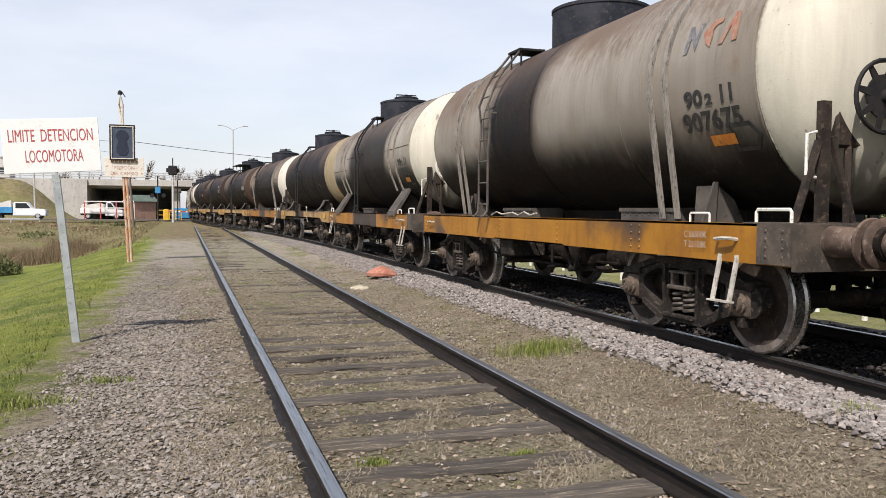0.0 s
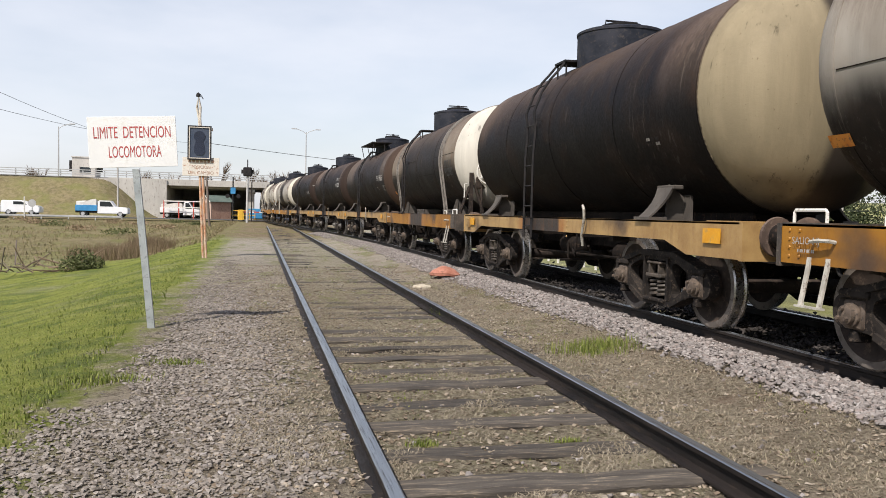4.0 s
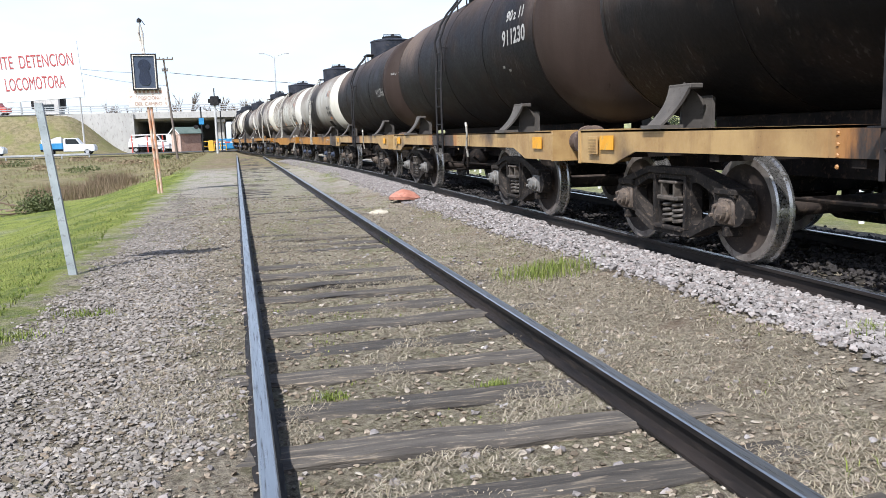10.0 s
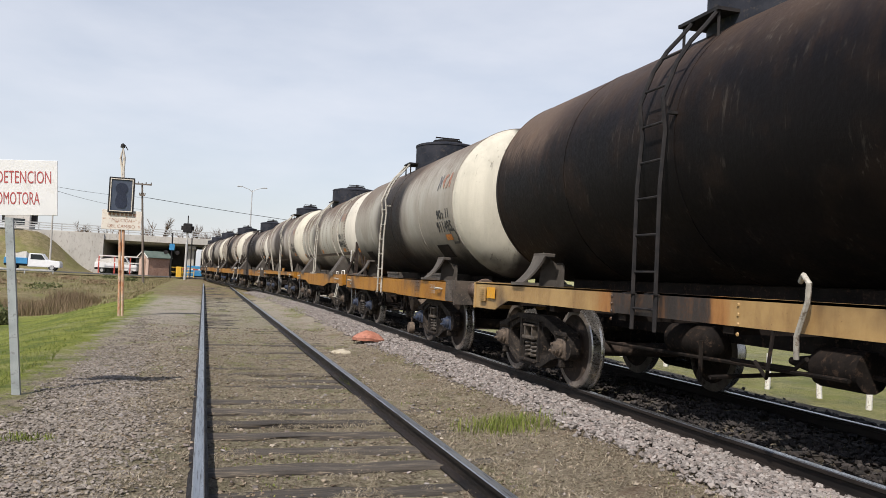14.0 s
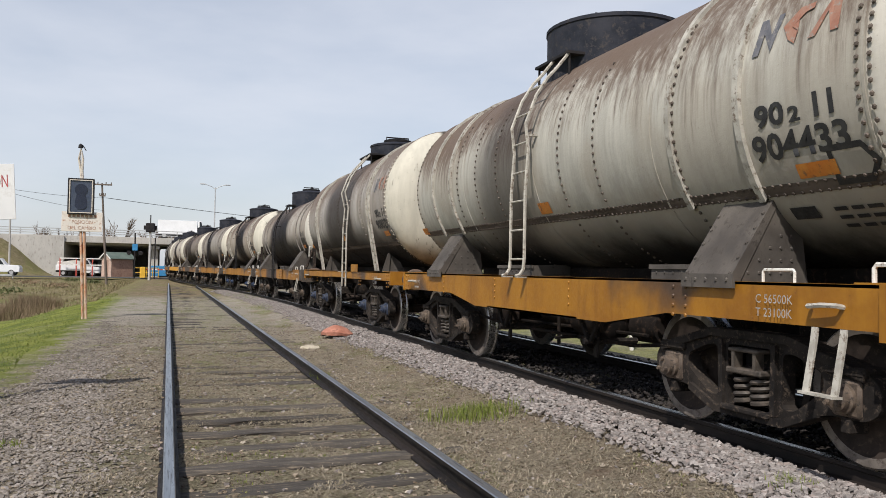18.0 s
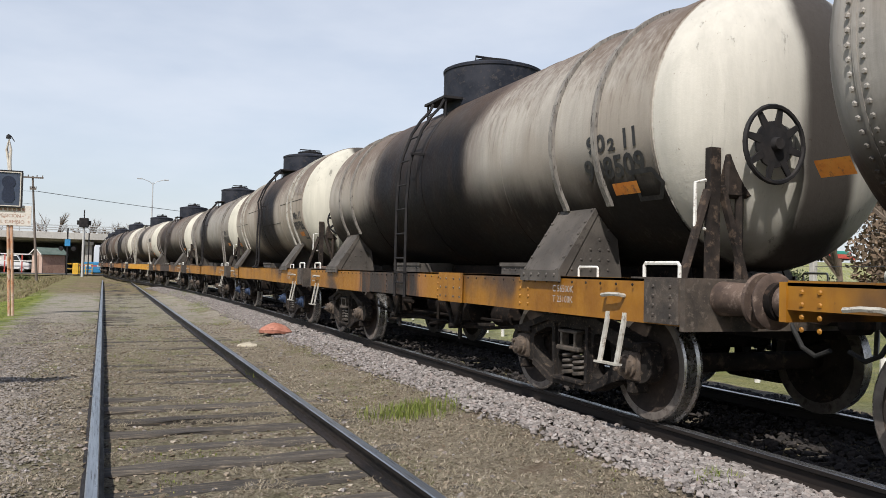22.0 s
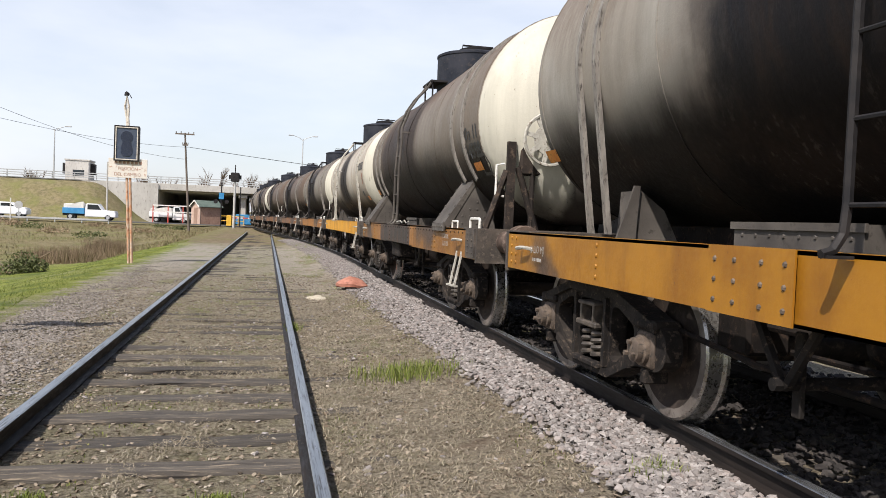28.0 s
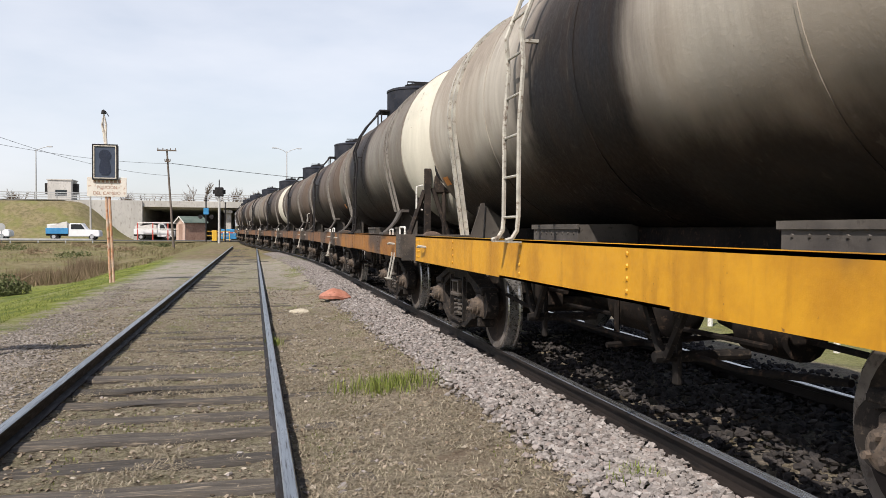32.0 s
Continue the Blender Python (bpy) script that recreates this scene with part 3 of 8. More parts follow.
def dot(bm, c, n, r, h=None):
    """A rivet head, proud of a surface with the normal n."""
    c, n = Vector(c), Vector(n).normalized()
    u = n.orthogonal().normalized()
    w = n.cross(u)
    h = r * 0.7 if h is None else h
    base = [bm.verts.new(c + r * (math.cos(k * math.pi / 3) * u + math.sin(k * math.pi / 3) * w)) for k in range(6)]
    up = [bm.verts.new(c + n * h * 0.75 + 0.62 * r * (math.cos(k * math.pi / 3) * u + math.sin(k * math.pi / 3) * w)) for k in range(6)]
    for k in range(6):
        bm.faces.new((base[k], base[(k + 1) % 6], up[(k + 1) % 6], up[k]))
    bm.faces.new(up)


def lettering(text, size, material, bold=0.0):
    """A mesh of flat letters in the xz plane, facing -y, its middle at the origin."""
    c = bpy.data.curves.new("letters", "FONT")
    c.body, c.size, c.align_x, c.align_y, c.offset = text, size, "CENTER", "CENTER", bold
    c.resolution_u = 3
    ob = new("letters", c)
    me = bpy.data.meshes.new_from_object(ob.evaluated_get(bpy.context.evaluated_depsgraph_get()))
    bpy.data.objects.remove(ob)
    bpy.data.curves.remove(c)
    me.transform(Matrix.Rotation(radians(90), 4, "X"))
    me.materials.clear()
    me.materials.append(material)
    return me

# ---- plan ----
RAIL_Z, MAIN_Z = 0.13, 0.255
MAIN_X = 3.92          # middle of the main line where it runs straight
SPEED = 4.692


def main_x(y):
    """Middle of the main line: it bends to join the siding beyond."""
    u = min(max((y - 22.5) / 68.0, 0.0), 1.0)
    return MAIN_X - 3.92 * (3 * u * u - 2 * u * u * u)


def smooth01(v, a, b):
    u = min(max((v - a) / (b - a), 0.0), 1.0)
    return u * u * (3 - 2 * u)


def ground_z(x, y):
    """Height of the soil."""
    z = -0.022 + 0.03 * noise.noise((x * 0.6, y * 0.6, 0.0)) + 0.018 * noise.noise((x * 3.0, y * 3.0, 5.0)) + 0.01 * noise.noise((x * 8.0, y * 8.0, 9.0))
    z += 0.035 * smooth01(abs(x), 0.82, 1.0) * (1 - smooth01(x, 0.9, 0.95) * 0.5) - 0.012 * smooth01(-y, -6, -2.5) * (1 - smooth01(abs(x), 0.75, 0.9))
    fall = smooth01(-x, 2.4 + 0.012 * y, 7.5)
    z -= 0.95 * fall * (1 - 0.85 * smooth01(y, 34, 62))
    z -= 0.5 * smooth01(-x, 7.0, 11.0) * smooth01(y, 10, 24) * (1 - smooth01(y, 30, 44))
    # embankment of the flyover, on both sides of the opening
    rise = smooth01(y, 93.8, 104.0)
    z += 4.75 * rise * max(smooth01(-x, 12.9, 20.5), smooth01(x, 9.5, 14.0))
    bed = abs(x - main_x(y))
    z += 0.09 * (1 - smooth01(bed, 1.5, 2.35)) * (1 - smooth01(y, 40, 60))
    z -= 0.25 * smooth01(x, 6.3, 8.0)
    if abs(x) > 40 or y > 140 or y < -30:
        z += 0.4 * noise.noise((x * 0.02, y * 0.02, 3.0))
    return z


GROUND_MAT = ground_mat()


def build_ground():
    def steps(breaks):
        out = []
        for a, b, d in breaks:
            out += list(np.arange(a, b, d))
        return out + [breaks[-1][1]]
    xs = steps([(-900, -200, 100), (-200, -60, 20), (-60, -20, 3), (-20, -8, 0.8), (-8, -1.6, 0.25), (-1.6, 1.6, 0.1), (1.6, 8, 0.2), (8, 20, 1.0), (20, 60, 4), (60, 200, 20), (200, 900, 100)])
    ys = steps([(-300, -40, 40), (-40, -4, 3), (-4, 1, 0.3), (1, 14, 0.11), (14, 40, 0.6), (40, 110, 1.25), (110, 200, 10), (200, 1500, 100)])
    verts = [(x, y, ground_z(x, y)) for y in ys for x in xs]
    n = len(xs)
    faces = [(j * n + i, j * n + i + 1, (j + 1) * n + i + 1, (j + 1) * n + i) for j in range(len(ys) - 1) for i in range(n - 1)]
    me = bpy.data.meshes.new("ground")
    me.from_pydata(verts, [], faces)
    me.materials.append(GROUND_MAT)
    me.polygons.foreach_set("use_smooth", [True] * len(faces))
    return tagged(new("ground", me), "dirt and dry grass beside the tracks, greener down the slope", "ground", kind="structure")


build_ground()

# ---- tracks ----
RAIL_OUT = [(-0.065, -0.135), (0.065, -0.135), (0.065, -0.122), (0.012, -0.105), (0.010, -0.040), (0.035, -0.030), (0.035, -0.006), (0.029, 0.0), (-0.029, 0.0), (-0.035, -0.006), (-0.035, -0.030), (-0.010, -0.040), (-0.012, -0.105), (-0.065, -0.122)]


def rail_mesh(name, path, z, top, parent, label):
    bm = bmesh.new()
    rows = []
    for x, y in path:
        rows.append([bm.verts.new((x + a, y, z + h)) for a, h in RAIL_OUT])
    n = len(RAIL_OUT)
    for p, q in zip(rows, rows[1:]):
        for i in range(n):
            f = bm.faces.new((p[i], p[(i + 1) % n], q[(i + 1) % n], q[i]))
            f.material_index = 1 if i in (6, 7, 8) else 0
    bm.faces.new(rows[0]), bm.faces.new(rows[-1][::-1])
    bmesh.ops.recalc_face_normals(bm, faces=bm.faces[:])
    return part(name, bm, (RAIL_SIDE, top), parent, label)


siding = root("siding_track", pose(0, 0, 0), "siding with worn rails on half-buried wooden sleepers", "railway track", "railway tracks")
mainline = root("main_track", pose(0, 0, 0), "main line with polished rails on sooty stone ballast", "railway track", "railway tracks")
rail_mesh("rail", [(-0.87, y) for y in (-30, 0, 20, 40, 62)], RAIL_Z, RAIL_TOP, siding, "worn rail with a dull blue-grey top")
rail_mesh("rail", [(0.87, y) for y in (-30, 0, 20, 40, 56)], RAIL_Z, RAIL_TOP, siding, "worn rail with a dull blue-grey top")
for side in (-0.87, 0.87):
    rail_mesh("rail", [(main_x(y) + side, y) for y in [-60, 0, 22] + list(range(24, 96, 3)) + [130, 330]], MAIN_Z, RAIL_TOP_MAIN, mainline, "polished rail in regular use")

random.seed(4)
sleeper_bm = [bmesh.new() for _ in range(4)]
for bm in sleeper_bm:
    box(bm, -1.32, -0.115, -0.16, 1.32, 0.115, 0.0, bev=0.018)
    bmesh.ops.subdivide_edges(bm, edges=[e for e in bm.edges if e.calc_length() > 1.5], cuts=9)
    for v in bm.verts:
        v.co += 0.016 * Vector((random.uniform(-1, 1), random.uniform(-1, 1), random.uniform(-0.5, 0.5)))
SLEEPERS = []
for bm in sleeper_bm:
    me = bpy.data.meshes.new("sleeper")
    bm.to_mesh(me), bm.free()
    me.materials.append(SLEEPER_MAT)
    SLEEPERS.append(me)
y = -2.35 - 0.585 * 16
while y < 60:
    ob = part("sleeper", random.choice(SLEEPERS), None, siding)
    ob.matrix_basis = pose(random.uniform(-0.06, 0.06), y, random.uniform(-0.012, 0.014) - 0.003 - 0.022 * smooth01(y, 6, 15), random.uniform(-0.6, 0.6), random.uniform(-0.5, 0.5), random.uniform(-1.6, 1.6))
    y += 0.585
y = -10.0
while y < 30:
    ob = part("sleeper", random.choice(SLEEPERS), None, mainline)
    ob.matrix_basis = pose(main_x(y), y, MAIN_Z - 0.14, 0, 0, random.uniform(-0.5, 0.5))
    y += 0.62

# ---- tank wagons ----
MESH = {}


def cached(key, material, make, smooth=False):
    """One mesh for all the alike parts."""
    if key not in MESH:
        bm = bmesh.new()
        make(bm)
        me = bpy.data.meshes.new(key.split("/")[0])
        bm.normal_update()
        bm.to_mesh(me)
        bm.free()
        for mt in material if isinstance(material, (list, tuple)) else (material,):
            me.materials.append(mt)
        if smooth:
            me.polygons.foreach_set("use_smooth", [True] * len(me.polygons))
            me.set_sharp_from_angle(angle=radians(38))
        MESH[key] = me
    return MESH[key]


TANK_R, TANK_Z, SILL_Z, SILL_X = 1.21, 2.365, 1.08, 1.27
HALF_FRAME, HALF_TANK, BOGIE_Y = 4.85, 4.80, 3.15
WHEEL_R, AXLE_HALF = 0.43, 0.84


DISH = 0.56       # depth of the dished ends


def dish_y(half, r):
    """Where the dished front end lies at the radius r from the tank's middle."""
    u = min(r / (TANK_R - 0.008), 1.0) ** (1 / 0.80)
    return -half + DISH * (1 - math.sqrt(max(1 - u * u, 0.0))) ** 1.05


def tank_profile(half):
    """Dished ends, set in a little at the seam, and the barrel."""
    pts = [(-half, 0.0)]
    for k in range(1, 13):
        t = k / 12 * math.pi / 2
        pts.append((-half + DISH * (1 - math.cos(t)) ** 1.05, (TANK_R - 0.008) * math.sin(t) ** 0.80))
    pts.append((-half + DISH + 0.006, TANK_R))
    pts += [(y, TANK_R) for y in np.linspace(-half + DISH + 0.1, half - DISH - 0.1, 9)]
    pts += [(-a, r) for a, r in reversed(pts[:14])]
    return pts


def wheelset_bm(bm):
    lathe(bm, [(-1.06, 0.0), (-1.06, 0.07), (-0.8, 0.075), (0.8, 0.075), (1.06, 0.07), (1.06, 0.0)], "x", 12)
    for s in (-1, 1):
        prof = [(0.93, 0.075), (0.935, 0.13), (0.905, 0.16), (0.895, 0.30), (0.925, 0.345), (0.937, 0.36), (0.937, 0.415), (0.925, 0.43), (0.84, 0.434), (0.825, 0.455), (0.806, 0.455), (0.80, 0.36), (0.83, 0.33), (0.84, 0.16), (0.79, 0.12), (0.79, 0.075)]
        lathe(bm, [(s * a, r) for a, r in prof], "x", 36)
    for f in bm.faces:
        c = f.calc_center_median()
        r = math.hypot(c.y, c.z)
        if 0.8 < abs(c.x) < 0.932 and r > 0.42:
            f.material_index = 1
        elif r > 0.352:
            f.material_index = 2


def rounded(pts, r=0.05, n=3):
    """A closed outline with its corners rounded."""
    out = []
    for k, p in enumerate(pts):
        p, a, b = Vector(p), Vector(pts[k - 1]), Vector(pts[(k + 1) % len(pts)])
        q = min(r, 0.45 * (a - p).length, 0.45 * (b - p).length)
        s0, s1 = p + (a - p).normalized() * q, p + (b - p).normalized() * q
        for i in range(n + 1):
            u = i / n
            out.append(tuple(s0 * (1 - u) ** 2 + p * 2 * u * (1 - u) + s1 * u * u))
    return out


def pierced(bm, outline, holes, lo, hi):
    """A plate in the yz plane with holes through it, from x = lo to hi."""
    start_faces = set(bm.faces)
    edges = []
    for loop in (outline, *holes):
        vs = [bm.verts.new((lo, y, z)) for y, z in loop]
        edges += [bm.edges.new((vs[k], vs[(k + 1) % len(vs)])) for k in range(len(vs))]
    bmesh.ops.triangle_fill(bm, use_beauty=True, edges=edges)
    faces = [f for f in bm.faces if f not in start_faces]
    ret = bmesh.ops.extrude_face_region(bm, geom=faces)
    for v in ret["geom"]:
        if isinstance(v, bmesh.types.BMVert):
            v.co.x = hi
    bmesh.ops.recalc_face_normals(bm, faces=[f for f in bm.faces if f not in start_faces])


def side_frame_bm(bm):
    """Cast truss frame: arched top chord, lower chord bowed under the springs, two rounded windows and heavy jaws over the axle boxes."""
    outer = [(-1.07, 0.36), (-1.08, 0.50), (-0.98, 0.585), (-0.74, 0.635), (-0.40, 0.745), (0.40, 0.745), (0.74, 0.635), (0.98, 0.585), (1.08, 0.50), (1.07, 0.36),
             (0.97, 0.30), (0.70, 0.30), (0.56, 0.26), (0.34, 0.145), (-0.34, 0.145), (-0.56, 0.26), (-0.70, 0.30), (-0.97, 0.30)]
    window = [(0.305, 0.275), (0.325, 0.625), (0.42, 0.625), (0.66, 0.535), (0.66, 0.43), (0.40, 0.255)]
    pierced(bm, rounded(outer, 0.09), [rounded([(-0.205, 0.225), (0.205, 0.225), (0.215, 0.640), (-0.215, 0.640)], 0.03, 2), rounded(window, 0.07), rounded([(-y, z) for y, z in window][::-1], 0.07)], -0.055, 0.055)
    # flanges that stand proud along the chords and columns
    for a, b, w in (((-0.98, 0.555), (-0.38, 0.715), 0.028), ((-0.38, 0.715), (0.38, 0.715), 0.028), ((0.38, 0.715), (0.98, 0.555), 0.028), ((-0.62, 0.295), (-0.33, 0.178), 0.026), ((-0.33, 0.178), (0.33, 0.178), 0.026), ((0.33, 0.178), (0.62, 0.295), 0.026), ((-0.255, 0.21), (-0.262, 0.67), 0.022), ((0.255, 0.21), (0.262, 0.67), 0.022)):
        a, b = Vector(a), Vector(b)
        n = Vector((-(b - a).y, (b - a).x)).normalized() * w
        prism(bm, [tuple(a - n), tuple(b - n), tuple(b + n), tuple(a + n)], -0.085, 0.085)
    for q in (-0.84, 0.84):
        box(bm, -0.09, q - 0.15, 0.545, 0.09, q + 0.15, 0.605, bev=0.015)
        box(bm, -0.08, q - 0.035, 0.215, 0.08, q + 0.035, 0.305, bev=0.01)
    box(bm, -0.11, -0.24, 0.185, 0.11, 0.24, 0.225, bev=0.01)


def spring_bm(bm):
    turns, n = 4.2, 48
    pipe(bm, [(0.064 * math.cos(2 * math.pi * turns * k / n), 0.064 * math.sin(2 * math.pi * turns * k / n), 0.20 * k / n) for k in range(n + 1)], 0.018, 6)


def axle_box_bm(bm):
    """Square casting with a round bolted cap."""
    box(bm, -0.045, -0.125, -0.125, 0.04, 0.125, 0.125, bev=0.02)
    lathe(bm, [(-0.04, 0.0), (-0.04, 0.105), (-0.075, 0.105), (-0.085, 0.09), (-0.125, 0.086), (-0.14, 0.06), (-0.145, 0.0)], "x", 18)
    for k in range(3):
        t = math.pi / 2 + k * 2 * math.pi / 3
        rod(bm, (-0.12, 0.055 * math.cos(t), 0.055 * math.sin(t)), (-0.168, 0.055 * math.cos(t), 0.055 * math.sin(t)), 0.019, 6)


def bogie(parent, y, box_mat, key):
    b = part("bogie", cached("bogie", BOGIE_MAT, lambda bm: (box(bm, -0.98, -0.17, 0.47, 0.98, 0.17, 0.66, bev=0.02), box(bm, -0.35, -0.35, 0.60, 0.35, 0.35, 0.76, bev=0.02), box(bm, -0.78, -0.30, 0.30, 0.78, -0.24, 0.42), box(bm, -0.78, 0.24, 0.30, 0.78, 0.30, 0.42))), None, parent)
    b.matrix_basis = pose(0, y, 0)
    for s in (-1, 1):
        f = part("side_frame", cached("side_frame", BOGIE_MAT, side_frame_bm), None, b)
        f.matrix_basis = pose(s * 1.03, 0, 0)
        for q in (-0.082, 0.082):
            sp = part("spring", cached("spring", SPRING_MAT, spring_bm, True), None, b)
            sp.matrix_basis = pose(s * 1.04, q, 0.24)
        cap = part("spring_cap", cached("spring_cap", SPRING_MAT, lambda bm: (box(bm, -0.11, -0.175, 0.45, 0.11, 0.175, 0.49, bev=0.01), box(bm, -0.10, -0.12, 0.49, -0.03, -0.09, 0.60), box(bm, -0.10, 0.09, 0.49, -0.03, 0.12, 0.60), box(bm, -0.11, -0.15, 0.60, 0.06, 0.15, 0.625, bev=0.008))), None, b)
        cap.matrix_basis = pose(s * 1.03, 0, 0)
        for q in (-0.84, 0.84):
            a = part("axle_box", cached("axle_box/" + key, box_mat, axle_box_bm, True), None, b)
            a.matrix_basis = pose(s * 1.07, q, WHEEL_R - 0.01, 0, 0, 0 if s < 0 else 180) @ Matrix.Scale(0.86, 4)
    sets = []
    for q in (-0.84, 0.84):
        w = part("wheelset", cached("wheelset", (WHEEL_MAT, TREAD_MAT, RIM_MAT), wheelset_bm, True), None, b)
        w.matrix_basis = pose(0, q, WHEEL_R)
        sets.append((w, q))
        for s in (-1, 1):
            sh = part("brake_shoe", cached("brake_shoe", BOGIE_MAT, lambda bm: prism(bm, [(0.0, -0.16), (0.05, -0.15), (0.02, 0.0), (0.05, 0.15), (0.0, 0.16), (-0.05, 0.0)], -0.05, 0.05)), None, b)
            sh.matrix_basis = pose(s * 0.87, q - math.copysign(0.485, q), WHEEL_R)
    return sets


def sorted_box(a, b):
    return [min(p, q) for p, q in zip(a, b)] + [max(p, q) for p, q in zip(a, b)]


def sill_outline(h, hr, kind):
    """(y, z) outline of a side sill that reaches h to the front and hr to the rear."""
    t = SILL_Z
    if kind == "fish":
        return [(-h, t), (hr, t), (hr, t - 0.25), (hr - 2.2, t - 0.25), (hr - 3.1, t - 0.38), (-h + 3.2, t - 0.38), (-h + 2.3, t - 0.25), (-h, t - 0.25)]
    if kind == "thin":
        return [(-h, t), (hr, t), (hr, t - 0.15), (-h, t - 0.15)]
    if kind == "arched":
        return [(-h, t), (hr, t), (hr, t - 0.33), (hr - 0.75, t - 0.33), (hr - 1.2, t - 0.20), (-h + 1.35, t - 0.20), (-h + 0.9, t - 0.33), (-h, t - 0.33)]
    return [(-h, t), (hr, t), (hr, t - 0.31), (-h, t - 0.31)]


def brake_wheel_bm(bm):
    pipe(bm, [(0.262 * math.cos(2 * math.pi * k / 28), 0, 0.262 * math.sin(2 * math.pi * k / 28)) for k in range(29)], 0.018, 6)
    lathe(bm, [(-0.05, 0.0), (-0.05, 0.04), (-0.01, 0.05), (0.0, 0.162), (0.018, 0.162), (0.045, 0.06), (0.05, 0.0)], "y", 20)


def spoke_bm(bm):
    prism(bm, [(0.12, -0.030), (0.252, -0.018), (0.252, 0.018), (0.12, 0.030)], -0.004, 0.012, "y")


def sized(text, width, height, material, bold=0.0):
    """Letters stretched to a stencil's width and height."""
    me = lettering(text, 0.3, material, bold)
    co = np.array([v.co for v in me.vertices])
    lo, hi = co.min(0), co.max(0)
    me.transform(Matrix.Diagonal((width / (hi[0] - lo[0]), 1, height / (hi[2] - lo[2]), 1)) @ Matrix.Translation(-Vector((lo + hi) / 2)))
    return me


def on_tank(name, me, parent, y, z, lift=0.006):
    # reading direction: seen from the side of the siding, letters run towards the front end
    a0 = math.asin((z - TANK_Z) / TANK_R)
    for v in me.vertices:
        u, w = v.co.x, v.co.z
        a = a0 + w / TANK_R
        r = TANK_R + lift
        v.co = (-r * math.cos(a), y - u, TANK_Z + r * math.sin(a))
    me.update()
    return part(name, me, None, parent)


def logo_marks(w, ny, faded=False):
    """Three slanted strokes, worn: one grey, two rust red."""
    for dx, mt, shape in ((0.24, LOGO_GREY, [(-0.12, -0.12), (-0.06, -0.12), (-0.03, 0.02), (0.05, -0.12), (0.12, 0.13), (0.07, 0.13), (0.04, 0.0), (-0.03, 0.13), (-0.09, 0.13)]),
                          (-0.02, LOGO_RED, [(-0.12, 0.02), (-0.06, -0.08), (0.0, -0.12), (0.02, -0.04), (-0.04, 0.0), (0.05, 0.07), (0.12, 0.08), (0.12, 0.12), (0.0, 0.12)]),
                          (-0.25, LOGO_RED, [(-0.12, -0.12), (-0.06, -0.12), (0.02, 0.02), (0.06, -0.12), (0.12, -0.12), (0.10, 0.13), (0.04, 0.13)])):
        bm = bmesh.new()
        bm.faces.new([bm.verts.new((x, 0, z)) for x, z in shape])
        bmesh.ops.triangulate(bm, faces=bm.faces[:])
        me = bpy.data.meshes.new("logo")
        bm.to_mesh(me), bm.free()
        me.materials.append(LOGO_FADED if faded else mt)
        on_tank("painted_logo", me, w, ny + dx, 2.68, 0.008)


def patch(w, h, material, n=6):
    """A painted rectangle of w by h in the xz plane, to be bent round the tank."""
    bm = bmesh.new()
    g = [[bm.verts.new((w * (i / 2 - 0.5), 0, h * (j / n - 0.5))) for i in range(3)] for j in range(n + 1)]
    for j in range(n):
        for i in range(2):
            bm.faces.new((g[j][i], g[j][i + 1], g[j + 1][i + 1], g[j + 1][i]))
    me = bpy.data.meshes.new("patch")
    bm.to_mesh(me), bm.free()
    me.materials.append(material)
    return me


def outline_mark(material):
    """The five-sided empty mark beside the tag."""
    bm = bmesh.new()
    o = [(-0.17, -0.13), (0.10, -0.13), (0.2, 0.0), (0.10, 0.13), (-0.17, 0.13)]
    i = [(-0.13, -0.09), (0.085, -0.09), (0.15, 0.0), (0.085, 0.09), (-0.13, 0.09)]
    a, b = [bm.verts.new((x, 0, z)) for x, z in o], [bm.verts.new((x, 0, z)) for x, z in i]
    for k in range(5):
        bm.faces.new((a[k], a[(k + 1) % 5], b[(k + 1) % 5], b[k]))
    me = bpy.data.meshes.new("mark")
    bm.to_mesh(me), bm.free()
    me.materials.append(material)
    return me


def strap(bm, y, r, w=0.07, a0=-190, a1=10, lift=0.018):
    """A flat band round the tank."""
    n = 72
    rows = []
    for k in range(n + 1):
        a = radians(a0 + (a1 - a0) * k / n)
        rows.append([bm.verts.new((rr * math.cos(a), y + yy, TANK_Z + rr * math.sin(a))) for rr, yy in ((r, -w / 2), (r + lift, -w / 2), (r + lift, w / 2), (r, w / 2))])
    for p, q in zip(rows, rows[1:]):
        for i in range(4):
            bm.faces.new((p[i], p[(i + 1) % 4], q[(i + 1) % 4], q[i]))


def band(bm, y, foot, w=0.06, lift=0.032):
    """A strap from a foot on one side over the tank to the other side's."""
    pts = [(-foot[0] - 0.01, foot[1], 1, 0)]
    far = math.hypot(foot[0], TANK_Z - foot[1])
    low = math.atan2(TANK_Z - foot[1], foot[0]) - (math.acos(TANK_R / far) if far > TANK_R else 0.0)
    for k in range(37):
        a = math.pi + low - (math.pi + 2 * low) * k / 36
        pts.append((TANK_R * math.cos(a), TANK_Z + TANK_R * math.sin(a), math.cos(a), math.sin(a)))
    pts.append((foot[0] + 0.01, foot[1], 1, 0))
    pts[0] = (pts[0][0], pts[0][1], -1, 0)
    rows = [[bm.verts.new((x + nx * d, y + q, z + nz * d)) for d, q in ((0, -w / 2), (lift, -w / 2), (lift, w / 2), (0, w / 2))] for x, z, nx, nz in pts]
    for p, q in zip(rows, rows[1:]):
        for i in range(4):
            bm.faces.new((p[i], p[(i + 1) % 4], q[(i + 1) % 4], q[i]))


